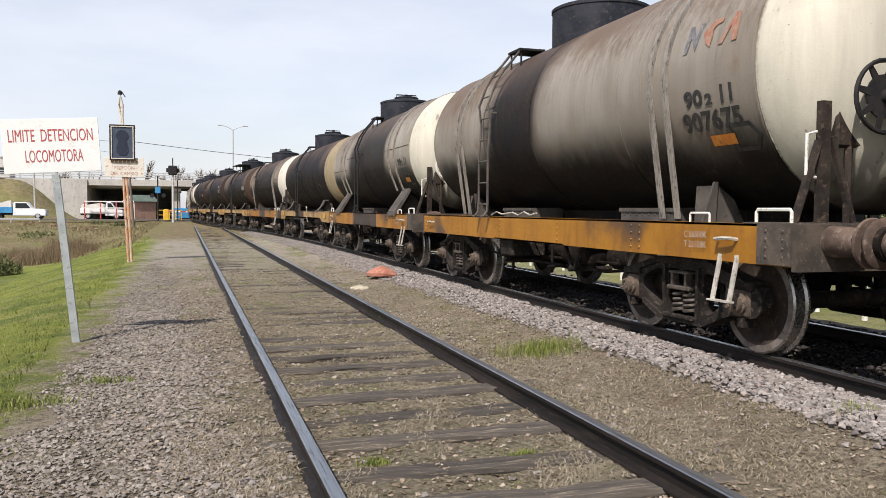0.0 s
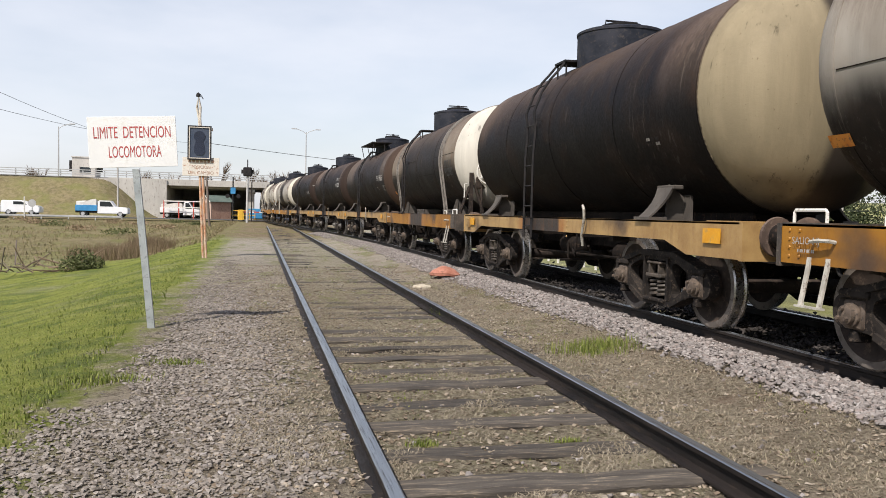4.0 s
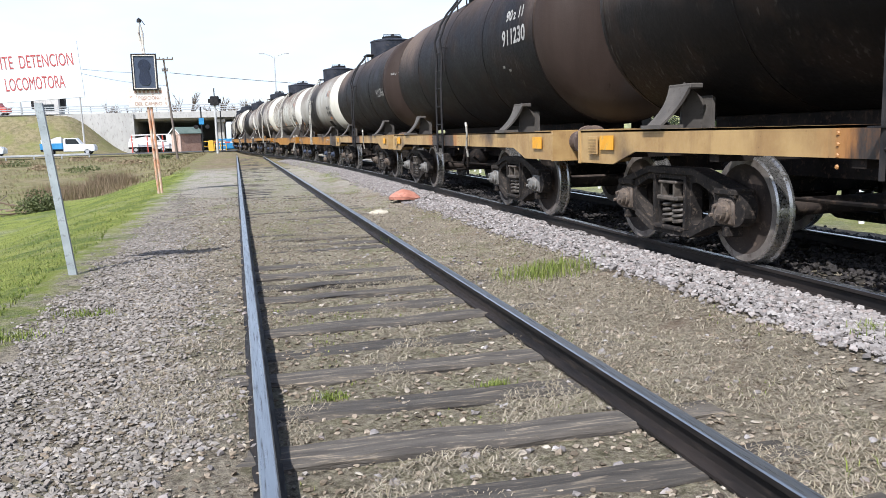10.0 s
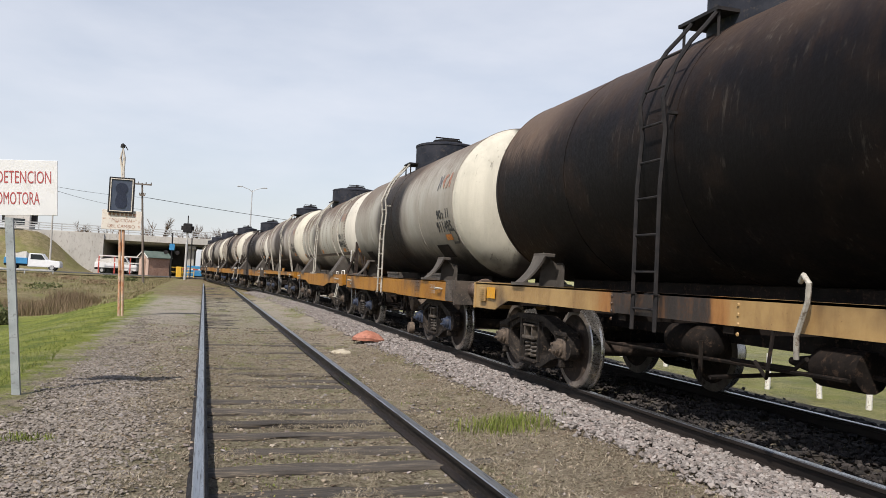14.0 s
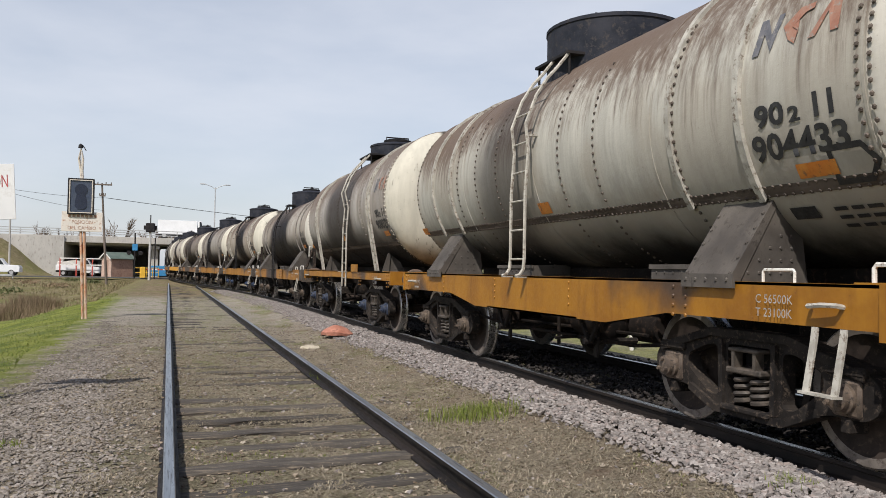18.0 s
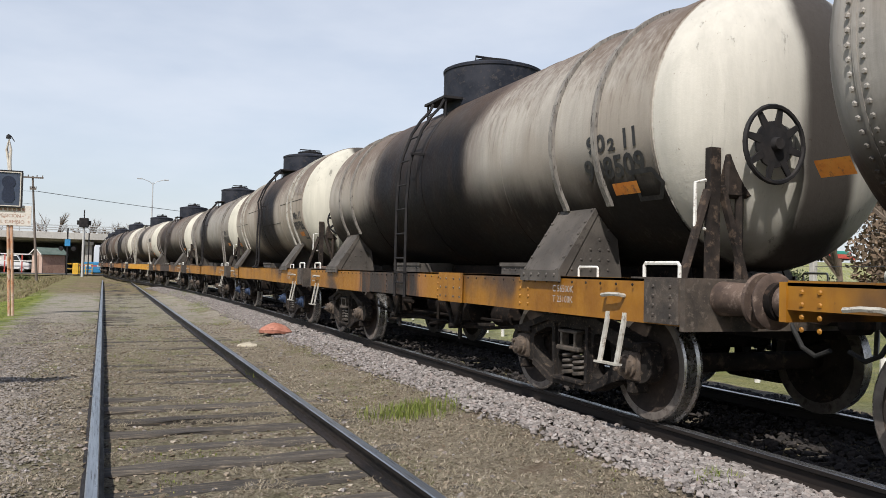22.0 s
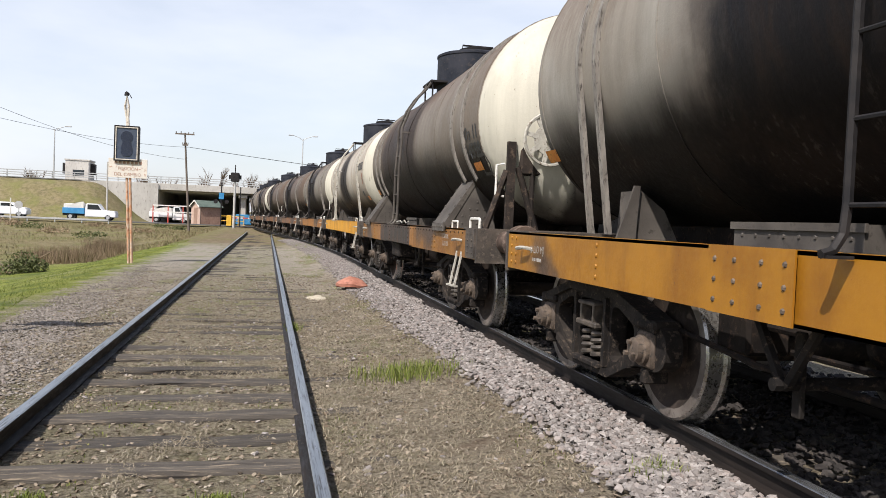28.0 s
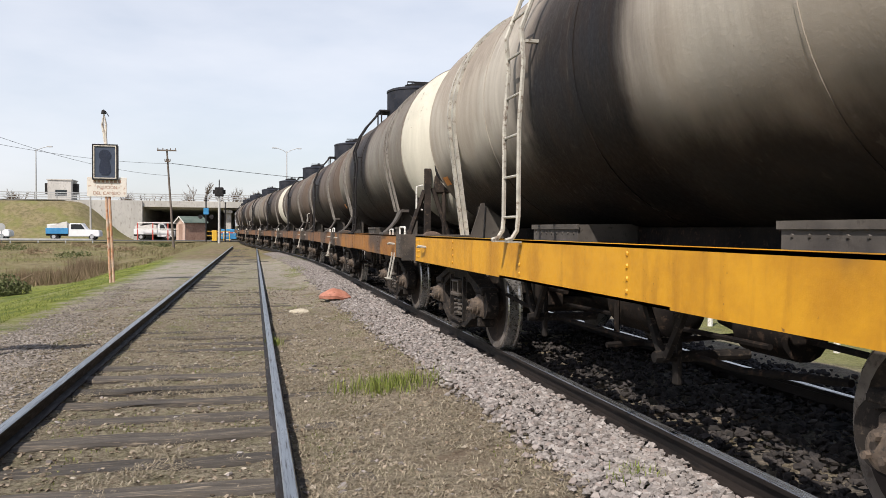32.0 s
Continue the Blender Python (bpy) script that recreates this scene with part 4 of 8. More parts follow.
def saddle_bm(bm, s, kind):
    """Bracket that carries the tank on the sill: 'big' riveted, 'plate' narrow and sloped, 'inner' upright under the belly."""
    def P(a, lo, hi):
        prism(bm, [(s * x, z) for x, z in a], lo, hi, "y")
    t = SILL_Z
    if kind == "inner":
        P([(0.86, t - 0.01), (0.84, t + 0.33), (0.66, t + 0.20), (0.55, t - 0.01)], -0.16, 0.16)
        P([(1.02, t - 0.01), (0.90, t + 0.36), (0.86, t + 0.36), (0.88, t - 0.01)], -0.19, -0.165)
        return
    if kind == "plate":
        rows = []
        for k in range(7):
            u = k / 6
            x, z, q = 1.28 - 0.25 * u ** 0.9 - 0.03 * math.sin(u * 3.14), t + 0.03 + 0.33 * u, 0.12 + 0.05 * u ** 2.2
            rows.append([bm.verts.new((s * (x - dx), y, z)) for dx in (0.0, 0.03) for y in (-q, q)])
        for p, q in zip(rows, rows[1:]):
            for i, j in ((0, 1), (1, 3), (3, 2), (2, 0)):
                bm.faces.new((p[i], p[j], q[j], q[i]))
        bm.faces.new((rows[0][0], rows[0][1], rows[0][3], rows[0][2])), bm.faces.new((rows[-1][0], rows[-1][1], rows[-1][3], rows[-1][2]))
        bmesh.ops.recalc_face_normals(bm, faces=bm.faces[:])
        lo, hi = sorted((s * 0.90, s * 1.03))
        box(bm, lo, -0.18, t + 0.34, hi, 0.18, t + 0.385, bev=0.008)
        P([(1.02, t - 0.01), (0.98, t + 0.40), (0.80, t + 0.26), (0.70, t - 0.01)], -0.012, 0.012)
        P([(0.80, t - 0.01), (0.80, t + 0.28), (0.77, t + 0.26), (0.77, t - 0.01)], -0.16, 0.16)
        lo, hi = sorted((s * 1.10, s * 1.312))
        box(bm, lo, -0.20, t + 0.002, hi, 0.16, t + 0.035)
        return
    wd, up = {"big": (0.30, 0.60), "wide": (0.28, 0.56)}.get(kind, (0.15, 0.38))
    x1 = {"big": 0.93, "wide": 0.94}.get(kind, 1.0)
    P([(1.295, t - 0.02), (1.295, t + 0.05), (x1, t + up), (x1 - 0.05, t + up), (1.24, t - 0.02)], -wd, wd)
    for q in ((0.0,) if kind == "wide" else (-wd + 0.02, wd - 0.02)):
        P([(1.22, t - 0.01), (x1 - 0.02, t + up - 0.05), (x1 - 0.22, t + up * 0.58), (0.66, t - 0.01)], q - 0.012, q + 0.012)
    lo, hi = sorted((s * 1.291, s * 1.312))
    if kind == "big":
        box(bm, lo, -wd - 0.03, t - 0.045, hi, wd + 0.03, t + 0.05)
        n = Vector((s * up, 0, 1.295 - x1)).normalized()
        for k in range(6):
            for q in (-wd + 0.03, wd - 0.03):
                dot(bm, (s * (1.295 + (x1 - 1.295) * k / 5.4), q, t + 0.06 + (up - 0.05) * k / 5.4), n, 0.016)
        for k in range(5):
            dot(bm, (s * 1.312, -0.26 + 0.13 * k, t + 0.01), (s, 0, 0), 0.018)
        for k in range(5):
            for r in range(k + 1):
                dot(bm, (s * (1.16 - 0.09 * k), -wd + 0.008, t + 0.06 + 0.085 * r), (0, -1, 0), 0.014)
    else:
        box(bm, lo, -wd - 0.06, t - 0.04, hi, wd + 0.04, t + 0.03)


def buffer_bm(bm):
    """Bolted base, tapered housing, plunger and a round flat head."""
    lathe(bm, [(-0.02, 0.0), (-0.02, 0.118), (0.27, 0.102), (0.275, 0.09), (0.30, 0.09), (0.30, 0.0)], "y", 24)
    lathe(bm, [(0.28, 0.0), (0.28, 0.118), (0.40, 0.118), (0.41, 0.06), (0.43, 0.06), (0.43, 0.0)], "y", 24, mi=1)
    lathe(bm, [(0.42, 0.0), (0.425, 0.170), (0.445, 0.178), (0.46, 0.155), (0.465, 0.0)], "y", 24)
    for k in range(3):
        box(bm, -0.235, 0.0, -0.10 + 0.085 * k, -0.115, 0.075, -0.075 + 0.085 * k, bev=0.005)


def handle_bm(bm):
    pipe(bm, [(0, -0.19, 0), (0, -0.19, 0.09), (0, -0.175, 0.11), (0, 0.175, 0.11), (0, 0.19, 0.09), (0, 0.19, 0)], 0.014, 6)


def step_bm(bm):
    """A bent stirrup of flat bar that hangs below the sill."""
    for q in (-0.105, 0.105):
        prism(bm, [(0.02, 0.06), (0.034, 0.06), (0.030, -0.02), (-0.006, -0.31), (-0.022, -0.31), (0.014, -0.02)], q - 0.022, q + 0.022, "y")
    box(bm, -0.055, -0.127, -0.325, 0.02, 0.127, -0.31)


def tank_rest_bm(bm):
    """Low riveted cradle between the frame and the belly of the tank."""
    t = SILL_Z
    prism(bm, [(-0.80, t - 0.02), (0.80, t - 0.02), (0.80, t + 0.12), (0.42, t + 0.13), (-0.42, t + 0.13), (-0.80, t + 0.12)], -0.50, 0.50, "y")
    for s in (-1, 1):
        lo, hi = sorted((s * 0.80, s * 0.815))
        box(bm, lo, -0.52, t + 0.085, hi, 0.52, t + 0.125)
        for k in range(8):
            dot(bm, (s * 0.80, -0.42 + 0.12 * k, t + 0.055), (s, 0, 0), 0.014)


def hanger_bm(bm):
    """V-shaped hanger of the brake shaft with its lever."""
    t = SILL_Z - 0.28
    for s in (-1, 1):
        pipe(bm, [(0, s * 0.24, t), (0, s * 0.03, 0.50), (0, 0, 0.48)], 0.026, 6)
    box(bm, -0.02, -0.26, t - 0.01, 0.02, 0.26, t + 0.03)
    rod(bm, (-0.06, 0, 0.49), (0.5, 0, 0.49), 0.03, 8)
    box(bm, 0.06, -0.03, 0.34, 0.09, 0.03, 0.72, bev=0.006)


def wagon(spec):
    global TANK_R, TANK_Z, DISH
    TANK_R = spec.get("radius", 1.205)
    TANK_Z = 1.155 + TANK_R
    DISH = spec.get("dish", 0.57)
    d = spec.get("longer", 0.0)
    half = HALF_TANK + d
    arched = spec.get("sill") == "arched"
    h = spec.get("front", 4.97 if arched else 4.76 + d)
    hr = spec.get("rear", 4.70 if arched else 4.62 + d)
    name = "tank_wagon"
    w = root(name, pose(0, 0, 0), spec["label"], "tank wagon", "tank wagons of the train")
    kind = spec.get("sill", "straight")
    bogie_y = BOGIE_Y + d
    # tank
    bm = bmesh.new()
    lathe(bm, tank_profile(half), "y", 72)
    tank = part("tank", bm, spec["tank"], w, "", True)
    tank.matrix_basis = pose(0, 0, TANK_Z)
    ys = spec.get("seams", [-half + DISH + 0.03, -2.1, 0.1, 2.2, half - DISH - 0.03])
    for y in ys:
        bm = bmesh.new()
        strap(bm, 0, TANK_R, 0.02, -180, 180, 0.005)
        bmesh.ops.translate(bm, verts=bm.verts, vec=(0, y, -TANK_Z))
        part("weld_seam", bm, spec["tank"], tank)
    if spec.get("dark_seams"):
        # staggered seams along the plates
        for a, b, rise in ((-4.16 - d, -2.1, 0.10), (-2.1, 0.1, -0.28), (0.1, 2.2, 0.16), (2.2, 4.16 + d, -0.12)):
            ang = math.pi - math.asin(rise / TANK_R)
            c, n = Vector((math.cos(ang), 0, math.sin(ang))) * (TANK_R + 0.002), Vector((-math.sin(ang), 0, math.cos(ang)))
            bm = bmesh.new()
            f = [bm.verts.new(c * k + n * q + Vector((0, y, 0))) for k in (0.995, 1.003) for q, y in ((-0.004, a), (0.004, a), (0.004, b), (-0.004, b))]
            for q in ((0, 1, 5, 4), (1, 2, 6, 5), (2, 3, 7, 6), (3, 0, 4, 7), (4, 5, 6, 7)):
                bm.faces.new([f[i] for i in q])
            bmesh.ops.recalc_face_normals(bm, faces=bm.faces[:])
            part("long_seam", bm, RUSTY_DARK, tank)
    if spec.get("rivets"):
        bm = bmesh.new()
        for y in spec.get("rivet_rows", [y + dy for y in ys for dy in (-0.045, 0.045)]):
            for q in range(72):
                a = radians(-215 + 250 * q / 71)
                n = Vector((math.cos(a), 0, math.sin(a)))
                dot(bm, n * (TANK_R + 0.003) + Vector((0, y, 0)), n, 0.018)
        tagged(part("rivets", bm, spec.get("rivet_mat", spec["tank"]), tank), kind="stuff")
        bm = bmesh.new()
        lap = spec.get("lap_angle", 26.0)
        for a in (radians(178.4 + lap), radians(181.6 + lap)):
            n = Vector((math.cos(a), 0, math.sin(a)))
            for q in range(int((2 * half - 0.9) / 0.075)):
                dot(bm, n * (TANK_R + 0.003) + Vector((0, -half + 0.45 + q * 0.075, 0)), n, 0.015)
        tagged(part("rivets", bm, LAP_MAT, tank), kind="stuff")
        on_tank("lap_joint", patch(2 * half - 0.95, 0.085, LAP_MAT), w, 0.0, TANK_Z - TANK_R * math.sin(radians(lap)), 0.002)
    # dome
    dz = spec.get("dome_top", 3.95) - (TANK_Z + TANK_R - 0.06)
    dy = spec.get("dome_y", 0.3)
    dr = spec.get("dome_r", 0.66)
    def dome_bm(bm):
        lathe(bm, [(-0.35, dr), (dz - 0.09, dr), (dz - 0.085, dr + 0.012), (dz - 0.05, dr + 0.012), (dz - 0.03, dr - 0.03), (dz - 0.01, dr - 0.12), (dz + 0.03, dr - 0.34), (dz + 0.04, 0.0)], "z", 36)
    dome = part("dome", cached("dome/%.2f %.2f" % (dr, dz), DOME_MAT, dome_bm, True), None, w)
    dome.matrix_basis = pose(0, dy, TANK_Z + TANK_R - 0.06)
    hatch = part("hatch", cached("hatch", BLACK_IRON, lambda bm: (lathe(bm, [(0.0, 0.30), (0.06, 0.31), (0.08, 0.24), (0.11, 0.0)], "z", 20), pipe(bm, [(-0.26, 0, 0.05), (-0.26, 0, 0.13), (0.26, 0, 0.13), (0.26, 0, 0.05)], 0.016, 6), rod(bm, (0.1, 0.38, -0.02), (0.1, 0.38, 0.2), 0.05, 8)), True), None, dome)
    hatch.matrix_basis = pose(0, 0, dz + 0.02)
    # running board beside the dome
    ly = spec.get("ladder_y", 0.35)
    bm = bmesh.new()
    py = min(max(ly, dy + 0.15), ly + 0.55)
    box(bm, -0.84, ly - 0.22, TANK_Z + TANK_R - 0.09, -0.44, py + 0.22, TANK_Z + TANK_R - 0.06)
    for x in (-0.80,):
        for q in (ly - 0.18, py + 0.18):
            rod(bm, (x, q, TANK_Z + math.sqrt(TANK_R**2 - x * x) - 0.03), (x, q, TANK_Z + TANK_R - 0.07), 0.014, 6)
    if spec.get("big_platform"):
        top = TANK_Z + TANK_R + 0.17
        box(bm, -1.08, dy - 1.55, top, -0.30, dy + 1.15, top + 0.035)
        for q in (dy - 1.5, dy - 0.2, dy + 1.10):
            rod(bm, (-1.05, q, top), (-0.92, q, TANK_Z + 0.78), 0.014, 6)
            rod(bm, (-0.60, q, top), (-0.60, q, TANK_Z + 1.02), 0.014, 6)
    part("platform", bm, BLACK_IRON, w)
    # ladder
    lm = spec.get("ladder", BLACK_IRON)
    lad = part("ladder", cached("ladder_foot/" + lm.name, lm, lambda bm: (box(bm, -0.09, -0.205, 0, 0.02, -0.155, 0.012), box(bm, -0.09, 0.155, 0, 0.02, 0.205, 0.012))), None, w)
    lad.matrix_basis = pose(-SILL_X - 0.03, ly, SILL_Z - 0.02)
    top = Vector((-0.80 + SILL_X + 0.03, 0, TANK_Z + TANK_R - 0.07 - SILL_Z + 0.02))
    curve = [(0.0, -0.30), (0.0, 0.9), (0.03, 1.35)] if spec.get("low_ladder") else [(-0.10, 0.015), (-0.05, 0.03), (-0.01, 0.09), (0.0, 0.2), (0.0, 0.9), (0.03, 1.35)]
    for a in (166, 152, 142, 134):
        curve.append((SILL_X + 0.03 + (TANK_R + 0.14) * math.cos(radians(a)), TANK_Z - SILL_Z + 0.02 + (TANK_R + 0.14) * math.sin(radians(a))))
    curve.append((top.x, top.z))
    lkey = "L" if spec.get("low_ladder") else "H"
    for q in (-0.18, 0.18):
        part("stile", cached("stile/%s%s%.2f %.2f" % (lkey, lm.name, q, TANK_R), lm, lambda bm: pipe(bm, [(x, q, z) for x, z in curve], 0.019, 6)), None, lad)
    z = curve[0][1] + 0.18
    while z < top.z - 0.08:
        x = float(np.interp(z, [c[1] for c in curve], [c[0] for c in curve]))
        part("rung", cached("rung/" + lm.name, lm, lambda bm: rod(bm, (0, -0.18, 0), (0, 0.18, 0), 0.0105, 6)), None, lad).matrix_basis = pose(x, 0, z)
        z += 0.31
    part("ladder_stay", cached("ladder_stay/" + lm.name, lm, lambda bm: box(bm, 0, -0.23, -0.012, 0.22, -0.19, 0.012)), None, lad).matrix_basis = pose(0.03, 0, 1.5)
    # straps and saddles
    skind = spec.get("saddle", "plate")
    foot = {"big": (0.94, SILL_Z + 0.58), "wide": (0.97, SILL_Z + 0.50), "plate": (1.0, SILL_Z + 0.36), "inner": (1.02, SILL_Z + 0.02)}[skind]
    for end in (-1, 1):
        yc = end * bogie_y
        front_straps = spec.get("strap_at", (2.8 + d, 3.1 + d))
        for q in ((spec.get("rear_strap_at", front_straps) if end > 0 else front_straps) if spec.get("straps", True) else ()):
            bm = bmesh.new()
            band(bm, end * q, foot, 0.036 if end > 0 and spec.get("rusty_pad") else 0.06)
            part("strap", bm, spec.get("strap_mat", STRAP_GREY), w)
        if end > 0 and spec.get("rusty_pad"):
            bm = bmesh.new()
            band(bm, sum(spec["rear_strap_at"]) / 2, foot, spec["rear_strap_at"][1] - spec["rear_strap_at"][0] - 0.02, 0.012)
            part("strap_pad", bm, WHEEL_MAT, w, "rust-brown pad under the straps")
        for sx in (-1, 1):
            sd = part("saddle", cached("saddle/%d%s" % (sx, skind), SADDLE_MAT, lambda bm: saddle_bm(bm, sx, skind)), None, w)
            sd.matrix_basis = pose(0, spec["saddle_at"][end > 0] if spec.get("saddle_at") else yc, 0) @ Matrix.Diagonal((1, spec.get("saddle_width", 1.0), 1, 1))
    for q in () if kind in ("arched", "thin") else (-2.05, 1.4):
        part("tank_rest", cached("tank_rest", SADDLE_MAT, tank_rest_bm), None, w).matrix_basis = pose(0, q, 0)
    part("anchor_beam", cached("anchor_beam/%.2f" % half, RUSTY_DARK, lambda bm: box(bm, -0.30, -half + 1.1, SILL_Z - 0.06, 0.30, half - 1.1, SILL_Z + 0.105, bev=0.01)), None, w)
    # frame
    for sx in (-1, 1):
        bm = bmesh.new()
        o = sill_outline(h, hr, kind)
        prism(bm, o, sx * SILL_X - (0.0 if sx < 0 else 0.02), sx * SILL_X + (0.02 if sx < 0 else 0.0))
        inner = sorted((sx * SILL_X, sx * (SILL_X - 0.11)))
        box(bm, inner[0], -h, SILL_Z - 0.018, inner[1], hr, SILL_Z + 0.001)
        bot = min(z for _, z in o)
        if kind != "arched":
            box(bm, inner[0], -h + 3.7, bot, inner[1], hr - 3.5, bot + 0.016)
        part("sill", bm, spec["sill_mat"], w)
        # rivet groups
        bm = bmesh.new()
        for q in (-0.9, 0.9) if kind == "arched" else (-h + 0.10, -h + 0.22, -bogie_y + 0.45, -bogie_y + 0.6, -0.9, 0.9, bogie_y - 0.45, hr - 0.22, hr - 0.10):
            for r in range(4):
                dot(bm, (sx * (SILL_X + 0.001), q, SILL_Z - 0.05 - r * 0.068), (sx, 0, 0), 0.017)
        tagged(part("sill_rivets", bm, spec["sill_mat"], w), kind="stuff")
    for x in (-0.22, 0.22):
        part("centre_sill", cached("centre_sill/%.2f %.2f" % (h, hr), RUSTY_DARK, lambda bm: box(bm, -0.02, -h + 0.05, SILL_Z - 0.42, 0.02, hr - 0.05, SILL_Z - 0.02)), None, w).matrix_basis = pose(x, 0, 0)
    for q in np.linspace(-h + 1.2, h - 1.2, 6):
        part("cross_member", cached("cross_member", RUSTY_DARK, lambda bm: box(bm, -SILL_X + 0.03, -0.06, SILL_Z - 0.26, SILL_X - 0.03, 0.06, SILL_Z - 0.03)), None, w).matrix_basis = pose(0, q, 0)
    for e, hh in ((-1, h), (1, hr)):
        bm = bmesh.new()
        box(bm, -SILL_X, min(e * hh, e * (hh - 0.55)), SILL_Z - 0.012, SILL_X, max(e * hh, e * (hh - 0.55)), SILL_Z + 0.012)
        lo, hi = sorted((e * hh, e * (hh + 0.05)))
        box(bm, -SILL_X - 0.01, lo, SILL_Z - (0.22 if kind == "thin" else 0.27 if spec.get("painted_ends") else 0.34), SILL_X + 0.01, hi, SILL_Z + 0.004)
        if e < 0 and kind not in ("arched", "thin"):
            for sx in (-1, 1):
                box(bm, *sorted_box((sx * (SILL_X - 0.02), -h, SILL_Z - 0.30), (sx * (SILL_X + 0.026), -h + 0.36, SILL_Z + 0.006)))
                for dy2 in (0.08, 0.26):
                    for r in range(4):
                        dot(bm, (sx * (SILL_X + 0.026), -h + dy2, SILL_Z - 0.05 - r * 0.065), (sx, 0, 0), 0.015)
        part("headstock", bm, spec["sill_mat"] if arched or spec.get("painted_ends") else HEAD_MAT, w)
        for x in (-0.96, 0.96):
            bf = part("buffer", cached("buffer", (BUFFER_MAT, RUSTY_DARK), buffer_bm, True), None, w)
            bf.matrix_basis = pose(x, e * (hh + 0.05), SILL_Z - 0.12, 0, 0, 180 if e < 0 else 0)
        cp = part("coupler", cached("coupler", RUSTY_DARK, lambda bm: (box(bm, -0.09, -0.62, -0.10, 0.09, -0.05, 0.06, bev=0.02), box(bm, -0.14, -0.12, -0.15, 0.14, 0.02, 0.12, bev=0.04)), False), None, w)
        cp.matrix_basis = pose(0, e * (hh + 0.33), SILL_Z - 0.20, 0, 0, 0 if e > 0 else 180)
        hose = part("brake_hose", cached("brake_hose", RUBBER, lambda bm: pipe(bm, [(0, 0, 0.1), (0, 0.06, 0.0), (0.02, 0.16, -0.12), (0.03, 0.28, -0.17), (0.03, 0.40, -0.12)], 0.017, 7), True), None, w)
        hose.matrix_basis = pose(-0.35, e * hh, SILL_Z - 0.32, 0, 0, 0 if e > 0 else 180)
        for sx in (-1, 1):
            if spec.get("handles", True) and (e < 0 or spec.get("rear_steps")):
                part("grab_handle", cached("grab_handle", WHITE_IRON, handle_bm, True), None, w, "white grab handle").matrix_basis = pose(sx * (SILL_X - 0.05), e * (hh - 0.27), SILL_Z)
                part("grab_handle", cached("grab_handle", WHITE_IRON, handle_bm, True), None, w, "white grab handle").matrix_basis = pose(sx * (SILL_X - 0.05), e * (hh - 1.18), SILL_Z) @ Matrix.Scale(0.72, 4)
                part("step", cached("step", DIRTY_WHITE, step_bm), None, w, "white stirrup step").matrix_basis = pose(sx * (SILL_X + 0.03), e * (hh - (0.72 if e < 0 else 0.45)), SILL_Z - 0.31, 0, sx * -4, 0)
            if kind != "arched":
                part("lashing_hook", cached("lashing_hook", DIRTY_WHITE, lambda bm: pipe(bm, [(0, 0, 0), (-0.05, 0, 0.01), (-0.06, 0.1, 0.01), (-0.06, 0.2, 0.0), (-0.02, 0.22, 0)], 0.016, 6)), None, w).matrix_basis = pose(sx * SILL_X, e * (hh - 0.62), SILL_Z - 0.13, 0, 0, 0 if sx < 0 else 180)
    # brake gear
    bm = bmesh.new()
    lathe(bm, [(-0.36, 0.0), (-0.34, 0.10), (-0.30, 0.145), (0.30, 0.145), (0.34, 0.10), (0.36, 0.0)], "y", 16, (-0.45, 0.8, 0.66))
    part("air_reservoir", bm, RUSTY_DARK, w, "", True)
    bm = bmesh.new()
    lathe(bm, [(-0.25, 0.0), (-0.25, 0.15), (0.20, 0.15), (0.25, 0.08), (0.55, 0.03), (0.55, 0.0)], "y", 14, (-0.35, -0.9, 0.60))
    rod(bm, (-0.35, -0.4, 0.60), (-0.30, -2.4, 0.52), 0.02, 6)
    rod(bm, (-0.6, -1.2, 0.55), (-0.55, 2.5, 0.50), 0.018, 6)
    rod(bm, (-0.8, 0.2, 0.70), (-0.8, 0.2, 0.35), 0.02, 6)
    rod(bm, (-1.2, -0.5, 0.48), (-0.2, -0.5, 0.52), 0.018, 6)
    part("brake_cylinder", bm, RUSTY_DARK, w, "", True)
    # fuller gear under the middle of the newer frames
    if kind not in ("arched", "thin"):
        tank_bm = lambda bm: lathe(bm, [(-0.42, 0.0), (-0.40, 0.12), (-0.34, 0.185), (0.34, 0.185), (0.40, 0.12), (0.42, 0.0)], "y", 20)
        part("air_reservoir", cached("big_reservoir", RUSTY_DARK, tank_bm, True), None, w).matrix_basis = pose(-0.55, -0.25 + spec.get("gear", 0.0), 0.64)
        part("valve_box", cached("valve_box", RUSTY_DARK, lambda bm: (box(bm, -0.13, -0.15, 0.50, 0.13, 0.15, SILL_Z - 0.25, bev=0.02), rod(bm, (0, -0.5, 0.66), (0, 0.5, 0.66), 0.025, 8))), None, w).matrix_basis = pose(-0.75, 1.75, 0)
        for q in (-1.04, 0.95):
            part("brake_hanger", cached("brake_hanger", BOGIE_MAT, hanger_bm), None, w).matrix_basis = pose(-1.12, q, 0)
        for x in (-0.95, 0.95):
            bm = bmesh.new()
            pipe(bm, [(x, -2.2, 0.56), (x, -1.5, 0.49), (x, 1.4, 0.49), (x, 2.2, 0.56)], 0.018, 6)
            part("brake_rod", bm, RUSTY_DARK, w)
    if spec.get("hanging_cap"):
        y0 = spec["hanging_cap"]
        bm = bmesh.new()
        lathe(bm, [(-0.30, 0.0), (-0.30, 0.09), (-0.28, 0.12), (-0.20, 0.12), (-0.18, 0.10), (0.10, 0.11), (0.5, 0.14), (0.5, 0.0)], "x", 16, (-0.75, y0, 0.60))
        part("outlet_pipe", bm, BOX_RUST, w, "rusty outlet pipe", True)
        bm = bmesh.new()
